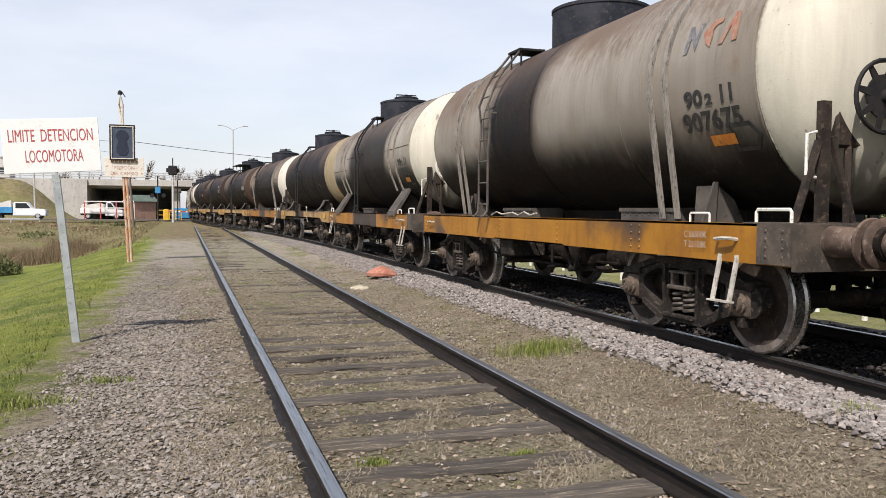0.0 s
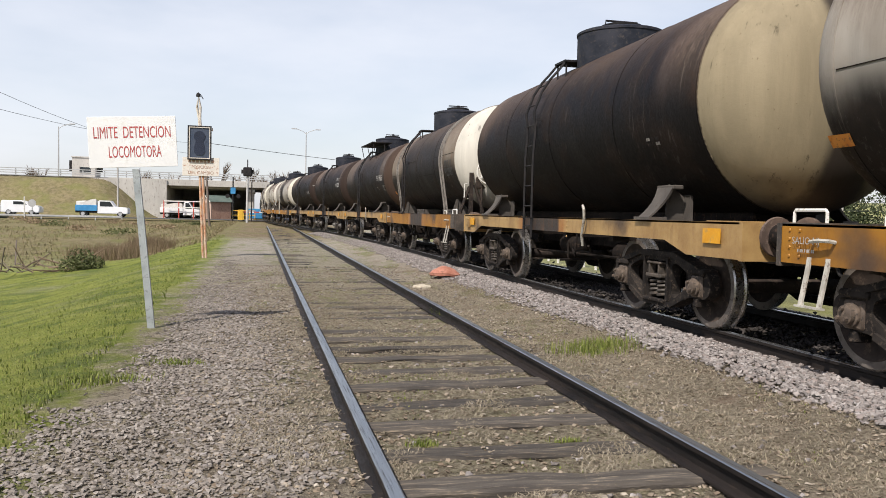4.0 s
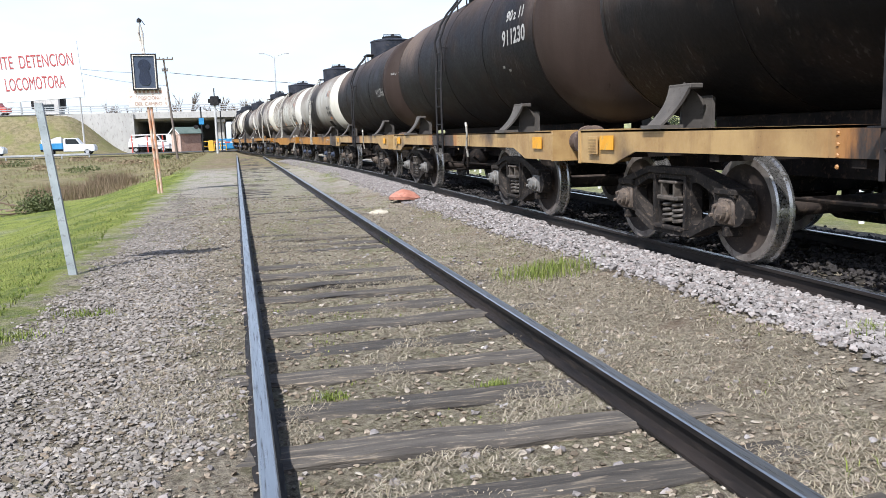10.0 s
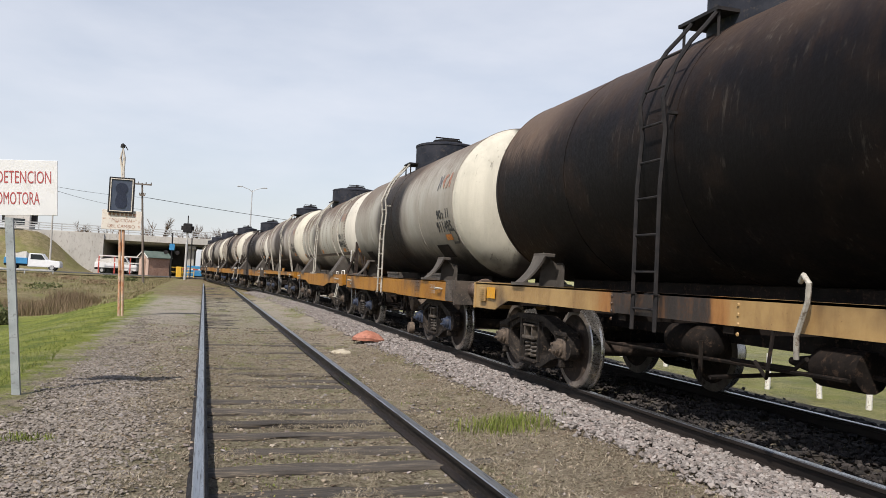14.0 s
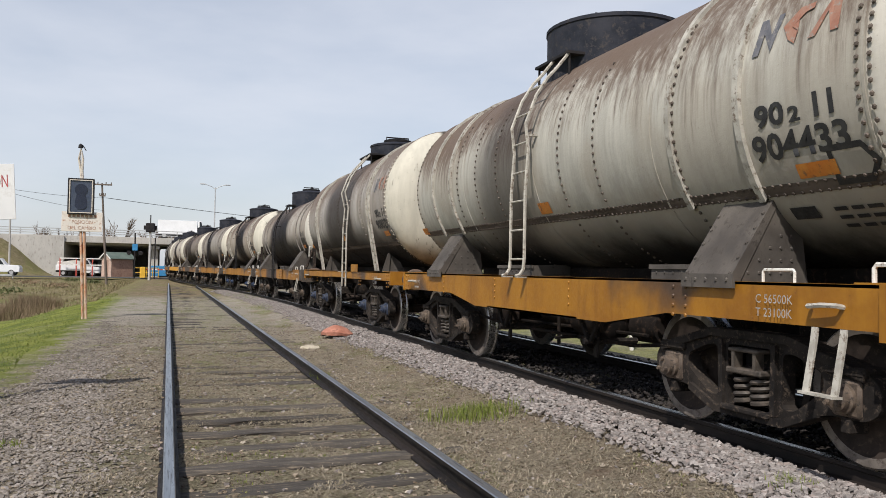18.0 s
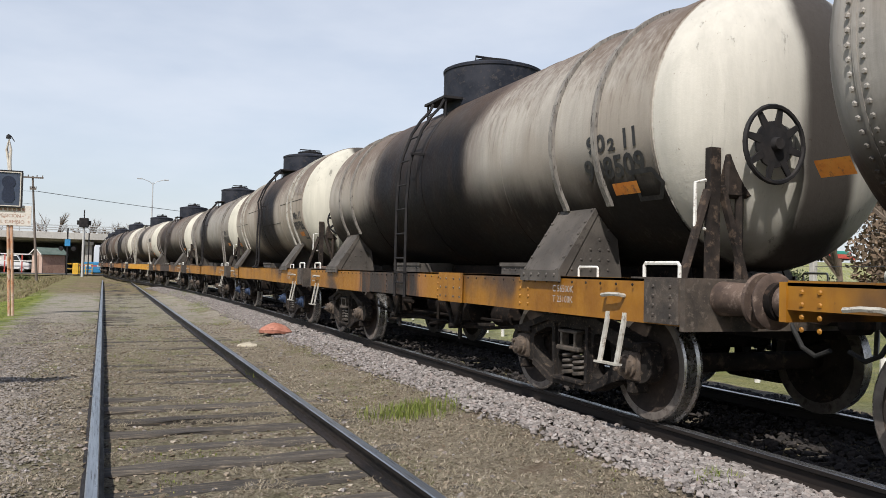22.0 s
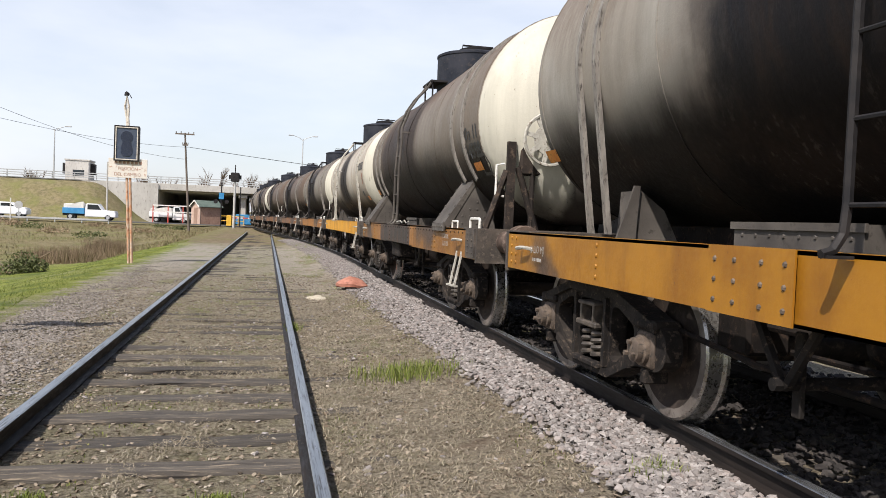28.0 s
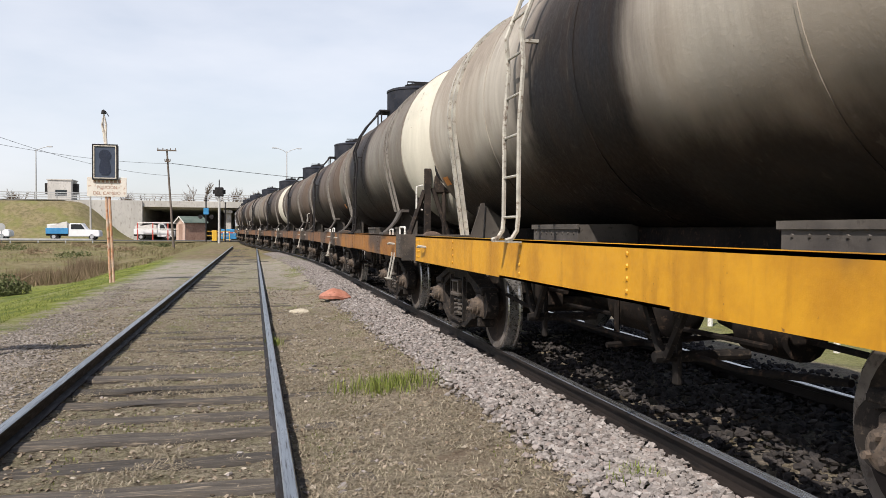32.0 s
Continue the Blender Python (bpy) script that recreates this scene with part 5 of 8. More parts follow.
        for k in range(8):
            a = Vector((-1.02, y0, 0.50 - 0.032 * k))
            pipe(bm, [a + Vector((0.012 * math.cos(q) * (k % 2), 0.012 * math.cos(q) * (1 - k % 2), 0.022 * math.sin(q))) for q in [j * math.pi / 3 for j in range(7)]], 0.005, 4)
        tagged(part("chain", bm, BOX_RUST, w, "short rusty chain"), "short rusty chain", kind="stuff")
        bm = bmesh.new()
        lathe(bm, [(-0.05, 0.0), (-0.05, 0.09), (-0.03, 0.105), (0.05, 0.105), (0.05, 0.09), (-0.02, 0.08), (-0.02, 0.0)], "x", 18, (-1.03, y0, 0.16))
        part("outlet_cap", bm, BOX_RUST, w, "rusty screw cap hanging on a chain", True)
    if spec.get("edge_rivets"):
        bm = bmesh.new()
        for q in np.arange(-h + 0.5, h - 0.3, 0.2):
            dot(bm, (-SILL_X - 0.021, q, SILL_Z - 0.045), (-1, 0, 0), 0.013)
        tagged(part("edge_rivets", bm, BOGIE_MAT, w), kind="stuff")
    for q in spec.get("splices", ()):
        for sx in (-1, 1):
            lo, hi = sorted((sx * (SILL_X + 0.019), sx * (SILL_X + 0.028)))
            bm = bmesh.new()
            box(bm, lo, q - 0.32, SILL_Z - 0.31, hi, q + 0.32, SILL_Z + 0.004)
            part("splice_plate", bm, spec["sill_mat"], w)
            bm = bmesh.new()
            for dy2 in (-0.26, -0.1, 0.1, 0.26):
                for r in range(3):
                    dot(bm, (sx * (SILL_X + 0.028), q + dy2, SILL_Z - 0.06 - r * 0.095), (sx, 0, 0), 0.015)
            tagged(part("splice_bolts", bm, BOX_RUST, w), kind="stuff")
    bm = bmesh.new()
    lathe(bm, [(0.0, 0.0), (0.0, 0.16), (-0.03, 0.16), (-0.05, 0.12), (-0.30, 0.11), (-0.32, 0.0)], "z", 14, (0.0, 0.2, SILL_Z - 0.05))
    rod(bm, (0, 0.2, SILL_Z), (0, 0.2, TANK_Z - TANK_R), 0.11, 12)
    part("outlet_valve", bm, RUSTY_DARK, w, "", True)
    if spec.get("brake_wheel"):
        bm = bmesh.new()
        y0 = -h + 0.14
        prism(bm, [(-0.94, SILL_Z), (-0.855, SILL_Z), (-0.855, SILL_Z + 0.92), (-0.94, SILL_Z + 0.92)], y0 - 0.03, y0 + 0.03, "y")
        for a, b in (((-1.15, SILL_Z), (-0.94, SILL_Z + 0.62)), ((-0.60, SILL_Z), (-0.82, SILL_Z + 0.66))):
            pipe(bm, [(a[0], y0, a[1]), (b[0], y0, b[1])], 0.035, 6)
        box(bm, -0.80, y0 - 0.03, SILL_Z + 0.58, -0.52, y0 + 0.10, SILL_Z + 0.90, bev=0.02)
        rod(bm, (-0.66, y0, SILL_Z), (-0.66, y0, SILL_Z + 0.62), 0.03, 8)
        rod(bm, (-0.57, y0, SILL_Z + 0.80), (-0.57, y0 - 0.06, SILL_Z + 0.94), 0.03, 8)
        rod(bm, (-0.57, y0 - 0.02, SILL_Z + 0.94), (-0.57, -half - 0.08, SILL_Z + 0.94), 0.022, 8)
        part("brake_stand", bm, STAND_MAT, w)
        bw = part("brake_wheel", cached("brake_wheel/" + spec["brake_wheel"].name, spec["brake_wheel"], brake_wheel_bm, True), None, w, "hand brake wheel")
        for k in range(8):
            part("spoke", cached("spoke/" + spec["brake_wheel"].name, spec["brake_wheel"], spoke_bm), None, bw).matrix_basis = pose(0, 0, 0, 0, 12.0 + 45.0 * k, 0)
        bw.matrix_basis = pose(-0.57, -half - 0.05, SILL_Z + 0.94)
        part("grab_handle", cached("stand_handle", WHITE_IRON, lambda bm: pipe(bm, [(0, 0, -0.17), (-0.09, 0, -0.15), (-0.09, 0, 0.15), (0, 0, 0.17)], 0.013, 6)), None, w).matrix_basis = pose(-0.96, y0, SILL_Z + 0.52)
    # marks
    lm = spec.get("letters", LETTER_BLACK)
    ny = spec.get("num_y", -3.6)
    for text, z, wd, ht in spec.get("text", ()):
        if text == "902  11":
            # the middle figure is painted smaller
            for bit, at, bw2, bh in (("90", -0.30, 0.40, 1.0), ("2", 0.02, 0.15, 0.66), ("11", 0.38, 0.23, 1.0)):
                on_tank("number", sized(bit, bw2 * wd, bh * ht, lm, 0.010), w, ny - at * wd, z - 0.5 * ht * (1 - bh), 0.007)
            continue
        on_tank("number", sized(text, wd, ht, lm, 0.008), w, ny, z, 0.007)
    for text, y, z, wd, ht, mt in spec.get("more_text", ()):
        on_tank("stencil", sized(text, wd, ht, mt), w, y, z, 0.007)
    for wd, ht, y, z, mt in spec.get("bars", ()):
        on_tank("painted_bar", patch(wd, ht, mt), w, y, z, 0.007)
    for text, x, z, wd, ht in spec.get("end_text", ()):
        me = sized(text, wd, ht, LETTER_WHITE)
        for v in me.vertices:
            px, pz = x + v.co.x, z + v.co.z
            v.co = (px, dish_y(half, math.hypot(px, pz - TANK_Z)) - 0.008, pz)
        me.update()
        part("stencil", me, None, w)
    for y in spec.get("wear_plates", ()):
        on_tank("wear_plate", patch(0.66, 0.26, RUSTY_DARK), w, y, SILL_Z + 0.50, 0.012)
    if spec.get("tag"):
        on_tank("painted_tag", patch(0.32, 0.10, ORANGE_TAG), w, ny - 0.08, 1.785, 0.007)
        on_tank("painted_mark", outline_mark(LETTER_BLACK), w, ny - 0.36, 1.79, 0.007)
    if spec.get("back_tag"):
        on_tank("painted_tag", patch(0.24, 0.11, ORANGE_TAG), w, 4.28, 1.73, 0.007)
    if spec.get("mid_tag"):
        on_tank("painted_tag", patch(0.26, 0.13, ORANGE_TAG), w, spec["mid_tag"], spec.get("mid_tag_z", 1.80), 0.007)
    if spec.get("logo"):
        logo_marks(w, ny, spec["logo"] == 2)
    for text, y, z, size, mt in spec.get("sill_text", ()):
        t = part("stencil", lettering(text, size, mt), None, w)
        t.matrix_basis = pose(-SILL_X - 0.025, y, z, 0, 0, -90)
    if spec.get("rear_mark"):
        t = part("stencil", lettering("SALIO MJ", 0.08, LETTER_WHITE), None, w)
        t.matrix_basis = pose(-SILL_X - 0.025, spec["rear_mark"], 0.95, 0, 0, -90)
        t = part("stencil", cached("small_bars", LETTER_WHITE, lambda bm: [box(bm, -0.002, q, -0.013, 0, q + 0.013, 0.013) for q in (-0.1, -0.08, -0.05, -0.03, 0.0, 0.03, 0.05, 0.08)]), None, w)
        t.matrix_basis = pose(-SILL_X - 0.022, spec["rear_mark"], 0.875)
    if spec.get("tool_box"):
        a, b = spec["tool_box"]
        bm = bmesh.new()
        box(bm, -1.2, a, 0.54, -0.7, b, SILL_Z - 0.30, bev=0.02)
        part("equipment_box", bm, BOGIE_MAT, w)
        bm = bmesh.new()
        pipe(bm, [(-1.1, b + 0.6 - 0.2 * k, SILL_Z + 0.02 + 0.05 * math.sin(k * 1.3) ** 2) for k in range(9)], 0.012, 6)
        part("pale_hose", bm, DIRTY_WHITE, w, "pale hose lying on the deck")
    if spec.get("sill_tab"):
        part("sill_tab", cached("sill_tab", ORANGE, lambda bm: box(bm, -0.02, -0.27, -0.01, 0.0, 0.27, 0.14)), None, w).matrix_basis = pose(-SILL_X, spec["sill_tab"], SILL_Z)
    if kind == "arched":
        q = part("card_holder", cached("card_holder", FADED, lambda bm: (box(bm, -0.02, -0.11, -0.09, 0.0, 0.11, 0.09, bev=0.004), [box(bm, -0.026, -0.09, z, -0.018, 0.09, z + 0.012) for z in (-0.06, -0.03, 0.0, 0.03, 0.06)])), None, w)
        q.matrix_basis = pose(-SILL_X - 0.018, hr - 0.36, SILL_Z - 0.15)
        q = part("data_plate", cached("data_plate", YELLOW_TAG, lambda bm: box(bm, -0.004, -0.15, -0.07, 0.0, 0.15, 0.07)), None, w, "bright yellow painted plate")
        q.matrix_basis = pose(-SILL_X - 0.021, hr - 0.66, SILL_Z - 0.12)
    if kind == "arched":
        bm = bmesh.new()
        y = -1.55
        pipe(bm, [(-1.30, y + 0.02, 1.20), (-1.34, y - 0.05, 1.24), (-1.35, y - 0.11, 1.19), (-1.33, y - 0.08, 1.08), (-1.31, y + 0.03, 0.86), (-1.28, y + 0.06, 0.72)], 0.018, 6)
        part("brake_lever", bm, DIRTY_WHITE, w, "pale bent brake lever")
        bm = bmesh.new()
        pipe(bm, [(-1.2, y + 0.06, 0.72), (-1.0, y + 0.4, 0.62), (-0.9, y + 1.2, 0.60)], 0.016, 6)
        pipe(bm, [(-1.26, y + 0.3, 0.88), (-1.28, y + 0.32, 0.62), (-1.24, y + 0.38, 0.56), (-1.24, y + 0.5, 0.66)], 0.014, 6)
        part("brake_linkage", bm, RUSTY_DARK, w)
    if spec.get("plate"):
        q = part("data_plate", cached("data_plate", YELLOW_TAG, lambda bm: box(bm, -0.004, -0.15, -0.07, 0.0, 0.15, 0.07)), None, w, "bright yellow painted plate")
        q.matrix_basis = pose(-SILL_X - 0.021, -h + 0.42, SILL_Z - 0.13)
    sets = bogie(w, -bogie_y, spec["box_mat"], spec["box_mat"].name) + bogie(w, bogie_y, spec["box_mat"], spec["box_mat"].name)
    return w, sets


LAP_MAT = noisy("stained_lap", (0.055, 0.044, 0.037), (0.13, 0.105, 0.088), 3.0, 0.75, 0.0, 0.2, (0.15, 0.13, 0.112), 12.0, stretch=(1, 0.5, 3), spec=0.2)
STAND_MAT = noisy("stand_rust", (0.018, 0.015, 0.014), (0.045, 0.035, 0.030), 4.0, 0.8, 0.0, 0.3, (0.10, 0.072, 0.055), 14.0, spec=0.15)
HEAD_MAT = noisy("headstock_soot", (0.035, 0.029, 0.025), (0.085, 0.066, 0.052), 4.0, 0.75, 0.0, 0.4, (0.12, 0.098, 0.08), 26.0)
ORANGE = sill_mat("orange_sill", (0.335, 0.146, 0.008), 0.40)
ORANGE_DIRTY = sill_mat("sooty_orange_sill", (0.33, 0.135, 0.02), 0.58)
YELLOW = sill_mat("yellow_sill", (0.62, 0.30, 0.012), 0.12)
FADED = sill_mat("faded_orange_sill", (0.37, 0.24, 0.095), 0.34)
FADED_LESS = sill_mat("faded_orange_sill_with_soot", (0.37, 0.24, 0.098), 0.30, (0.45, 0.35))
FADED_SPILT = sill_mat("faded_orange_sill_with_soot", (0.37, 0.24, 0.098), 0.34, (0.2, 0.8))
SPILT_ORANGE = sill_mat("orange_sill_with_soot", (0.32, 0.140, 0.011), 0.38, (-0.3, 0.9))
SPILT_FRONT = sill_mat("orange_sill_with_soot", (0.32, 0.140, 0.011), 0.38, (-0.3, 1.4))
SPILT_MID = sill_mat("orange_sill_with_soot", (0.32, 0.140, 0.011), 0.42, (0.9, 1.2))
RUST_SPILT = sill_mat("rusty_orange_sill_with_soot", (0.27, 0.118, 0.018), 0.52, (0.5, 1.6))
# far sills browner than orange: distance haze put into the colour
HAZED_SILL = sill_mat("brown_sill", (0.24, 0.10, 0.03), 0.70)
GREY, PALE, BROWN, DARK = (0.215, 0.195, 0.170), (0.35, 0.335, 0.30), (0.125, 0.100, 0.085), (0.045, 0.036, 0.034)
WAGONS = []
CENTRES = [-0.9, 9.37, 19.53, 29.7, 40.0, 50.37, 60.86, 71.5, 81.9, 92.2, 102.3, 112.65, 123.22, 133.65, 144.35, 155.2, 165.8]
while len(CENTRES) < 29:
    CENTRES.append(CENTRES[-1] + 10.42)


def number(a, b):
    return ((a, 2.155, 0.66, 0.15), (b, 1.955, 0.80, 0.185))


def spec(label, base, frame_mat, box_mat=BOX_RUST, white=True, soot=(0.3, 1.0), amount=0.95, top=0.6, rust=0.2, low=0.96, streak=0.12, **more):
    d = dict(label=label, base=base, sill_mat=frame_mat, box_mat=box_mat, white=white, soot=soot, amount=amount, top=top, rust=rust, low=low, streak=streak)
    d.update(more)
    return d


LOADS = (("C 56500K", -3.62, 0.975, 0.078, LETTER_WHITE), ("T 23100K", -3.62, 0.89, 0.078, LETTER_WHITE))
BROWN_END, WHITE_END, RUST_END = (0.038, 0.027, 0.023), (0.54, 0.515, 0.46), (0.060, 0.040, 0.031)
STENCILS = tuple((w, 0.035, -2.95 - 0.10 * k, 1.98 - 0.055 * j, BOGIE_MAT if (j + k) % 3 else STRAP_GREY) for j in range(2) for k, w in enumerate((0.08, 0.06, 0.09)))
MAINTENANCE = tuple((w, 0.03, -3.75 - 0.13 * k, 1.55 - 0.05 * j, LETTER_BLACK) for j in range(3) for k, w in enumerate((0.10, 0.09, 0.11))) + ((0.22, 0.10, -3.45, 1.54, LETTER_BLACK),)
SPECS = [
    spec("grey-brown tank wagon on an orange frame", GREY, ORANGE, white=False),
    spec("grey tank wagon with soot bands and cream end, orange frame", (0.27, 0.245, 0.215), ORANGE, soot=(0.75, 0.75), text=number("902  11", "907675"), tag=1, logo=1, brake_wheel=BLACK_IRON, tool_box=(0.62, 1.06), sill_text=LOADS, ladder=SADDLE_MAT, rust=0.6, top=0.85, ladder_y=1.5, saddle="inner", dome_y=0.45, streak=0.08, strap_at=(2.75, 3.0)),
    spec("sooty tank wagon with cream end and pale rear, orange frame", (0.33, 0.305, 0.27), SPILT_FRONT, soot=(-0.2, 1.9), amount=0.90, text=number("902  11", "909481"), tag=1, brake_wheel=WHITE_IRON, dark_seams=1, ladder_y=0.47, dome_y=0.45, strap_at=(2.52, 3.04), saddle="wide", bars=MAINTENANCE, sill_text=LOADS, low_line=-0.3, rear_steps=1, back_tag=1, rear_mark=4.3),
    spec("black tank wagon with a dirty ochre end, faded frame", (0.05, 0.038, 0.032), FADED_SPILT, end=(0.27, 0.225, 0.15), soot=(0.2, 3.4), top=0.85, rust=0.4, text=(), sill="arched", handles=False, plate=1, straps=False, low_ladder=1, ladder_y=0.68, dish=0.75, low_line=0.1, bars=STENCILS),
    spec("dark tank wagon with white end disc and orange frame", (0.22, 0.183, 0.145), SPILT_ORANGE, rust=0.6, scratch=0.4, amount=0.93, soot=(-0.35, 2.6), top=0.8, text=(("50 2 11", 2.25, 0.66, 0.16), ("922987", 2.06, 0.75, 0.20)), letters=LETTER_BLACK, brake_wheel=WHITE_IRON, dark_seams=1, ladder_y=1.55, saddle="inner", dome_y=0.4, streak=0.05, strap_at=(2.8, 3.04), rear_strap_at=(3.0, 3.2), rusty_pad=1, rear=4.70, end=WHITE_END, low_line=-0.1, back_tag=1),
    spec("dark brown tank wagon with white numbers, faded frame", (0.095, 0.078, 0.069), FADED_LESS, white=True, end=RUST_END, soot=(-0.5, 3.0), amount=0.88, dome_top=4.05, top=0.55, rust=0.5, text=(("911966", 2.30, 1.0, 0.21),), letters=LETTER_WHITE, sill="arched", handles=False, plate=1, straps=False, num_y=-3.55, ladder_y=0.33, dome_y=0.15, big_platform=1, low_ladder=1, low_line=0.0, bars=STENCILS, dish=0.47, more_text=(("C 5589M", -4.14, 2.00, 0.34, 0.085, LETTER_WHITE), ("T 24140", -4.14, 1.88, 0.34, 0.085, LETTER_WHITE))),
    spec("dark tank wagon with brown end and faded orange frame", (0.046, 0.034, 0.029), FADED_SPILT, BOX_WHITE, white=True, end=BROWN_END, soot=(-0.6, 3.2), top=0.85, rust=0.5, text=(("902  11", 2.62, 0.66, 0.15), ("911230", 2.34, 0.90, 0.21)), letters=LETTER_WHITE, sill="arched", handles=False, plate=1, straps=False, num_y=-3.5, ladder_y=0.22, low_ladder=1, low_line=0.1, bars=STENCILS),
    spec("dark tank wagon with rusty brown end, faded orange frame", (0.042, 0.032, 0.028), FADED_SPILT, white=True, end=BROWN_END, soot=(-0.6, 3.5), top=0.85, rust=0.4, text=(("912766", 2.17, 1.0, 0.21),), letters=LETTER_DIM, sill="arched", handles=False, plate=1, straps=False, num_y=-3.67, ladder_y=0.30, low_ladder=1, low_line=0.25, end_text=(("REV  T  TUC", -0.86, 2.57, 0.38, 0.055), ("91", 0.13, 2.50, 0.22, 0.16))),
    spec("silver grey tank wagon with cream end and orange frame", PALE, ORANGE, BOX_BLUE, soot=(0.2, 1.0), amount=0.95, top=0.75, streak=0.07, text=number("902  11", "911495"), tag=1, logo=1, ladder=DIRTY_WHITE, low_ladder=1, straps=False, handles=False, back_tag=1, hanging_cap=-1.35, ladder_y=0.41, longer=-0.05, wear_plates=(-3.1, 3.1), low_line=-0.72, scratch=0.25, rear_mark=3.9, sill_text=LOADS),
    spec("pale grey riveted tank wagon with cream end, orange frame", (0.47, 0.455, 0.405), ORANGE, soot=(1.0, 0.5), amount=0.55, top=0.95, top_line=-0.18, mid_tag=0.03, lap_angle=33.9, rivet_mat=LAP_MAT, rivet_rows=(-4.25, -4.16, -2.42, -1.2, -0.5, 1.1, 1.76, 2.42, 4.2), saddle_width=0.85, saddle_at=(-2.98, 3.05), painted_ends=1, sill_text=LOADS,  text=number("902  11", "904433"), num_y=-3.65, tag=1, logo=1, rivets=1, ladder=DIRTY_WHITE, low_ladder=0, saddle="big", brake_wheel=WHITE_IRON, end=WHITE_END, sill="fish", back_tag=1, strap_mat=DIRTY_WHITE, ladder_y=0.22, dome_y=0.45, dome_r=0.78, streak=0.14, strap_at=(2.38, 3.17), rear_strap_at=(2.68, 3.45), bars=MAINTENANCE, rear_mark=3.9, low_line=-0.9),
    spec("riveted grey tank wagon with cream end, white ladder and straps", (0.40, 0.375, 0.345), ORANGE, BOX_BLUE, sill="thin", painted_ends=1, mid_tag=-0.01, mid_tag_z=1.81, lap_angle=40.1, top_line=-0.15, soot=(0.1, 1.25), amount=0.72, top=0.85, text=number("902  11", "908079"), tag=1, logo=1, rivets=1, ladder=DIRTY_WHITE, low_ladder=1, strap_mat=DIRTY_WHITE, sill_text=LOADS, handles=False, dome_r=0.6, dome_y=-0.3, back_tag=1, ladder_y=-0.95, saddle="inner", longer=-0.28, streak=0.2, radius=1.25, strap_at=(2.68, 2.88), sill_tab=-1.84, low_line=-0.62, dish=0.49, front=4.59, rear=4.40),
    spec("brown-black tank wagon with white end, orange frame", (0.38, 0.35, 0.31), SPILT_MID, scratch=0.12, soot=(0.45, 1.7), amount=0.97, top=0.85, text=number("902  11", "908509"), num_y=-4.00, tag=1, brake_wheel=BLACK_IRON, saddle="big", sill_text=LOADS, low_ladder=1, edge_rivets=1, splices=(-1.3,), ladder_y=0.30, dome_y=0.4, longer=0.3, rear_steps=1, rear=5.14, radius=1.125, dome_top=3.84, strap_at=(3.13, 3.80), saddle_at=(-3.25, 3.62), rear_mark=4.85, low_line=-0.3, end=WHITE_END),
    spec("grey tank wagon with soot and dented cream end, orange frame", (0.37, 0.33, 0.28), ORANGE, BOX_BRIGHT, strap_mat=DIRTY_WHITE, top=0.9, top_line=-0.2, soot=(-0.40, 0.95), amount=1.0, soot_brown=0.68, text=number("902  11", "909796"), num_y=-3.70, tag=1, brake_wheel=BLACK_IRON, sill_text=LOADS, back_tag=1, dark_seams=1, splices=(3.37,), gear=-0.6, ladder_y=-0.02, saddle="wide", saddle_at=(-3.07, 3.37), strap_at=(2.88, 3.30), scratch=0.3, rear_mark=3.83, logo=2, low_line=-0.80),
    spec("grey tank wagon with soot band and white end, orange frame", (0.30, 0.28, 0.25), ORANGE, soot=(0.9, 0.7), text=number("902  11", "903682"), num_y=-3.82, tag=1, brake_wheel=BLACK_IRON, sill_text=LOADS, back_tag=1, splices=(1.0,), ladder_y=0.22, saddle="inner", strap_at=(3.04, 3.34), radius=1.185, rear_mark=3.8),
    spec("brown-grey tank wagon with cream end and riveted saddles", (0.20, 0.175, 0.15), RUST_SPILT, soot=(1.2, 1.75), top=0.85, amount=0.86, soot_brown=0.9, ladder=SADDLE_MAT, text=number("902  11", "914598"), num_y=-4.00, tag=1, brake_wheel=DIRTY_WHITE, saddle="big", saddle_at=(-3.21, 3.85), back_tag=1, edge_rivets=1, ladder_y=0.18, longer=0.2, radius=1.17, strap_at=(3.2, 3.75), rear_mark=4.42, tool_box=(0.26, 1.08), sill_text=LOADS, low_line=-0.3),
    spec("brown tank wagon with cream end on a yellow frame", (0.46, 0.42, 0.365), YELLOW, soot=(0.15, 0.85), top=0.4, text=(("923052", 2.43, 0.85, 0.19),), num_y=-4.0, straps=True, strap_mat=DIRTY_WHITE, back_tag=1, gear=0.4, ladder_y=1.03, saddle="inner", dome_y=0.0, longer=0.3, radius=1.19, strap_at=(3.28, 3.48), ladder=DIRTY_WHITE, bars=((0.13, 0.26, -4.25, 2.12, LOGO_RED), (0.28, 0.12, -4.4, 1.66, ORANGE_TAG), (0.2, 0.12, -3.85, 1.78, LETTER_BLACK), (0.12, 0.08, -3.9, 1.62, LETTER_BLACK)), low_line=-0.6),
    spec("sooty grey tank wagon with a white end band", GREY, ORANGE_DIRTY, soot=(0.8, 1.3), text=(), brake_wheel=BLACK_IRON, back_tag=1),
]
random.seed(11)
FAR_KIND = ["sooty grey tank wagon with a cream end", "dark brown tank wagon with a dusty top", "grey tank wagon with soot bands"]
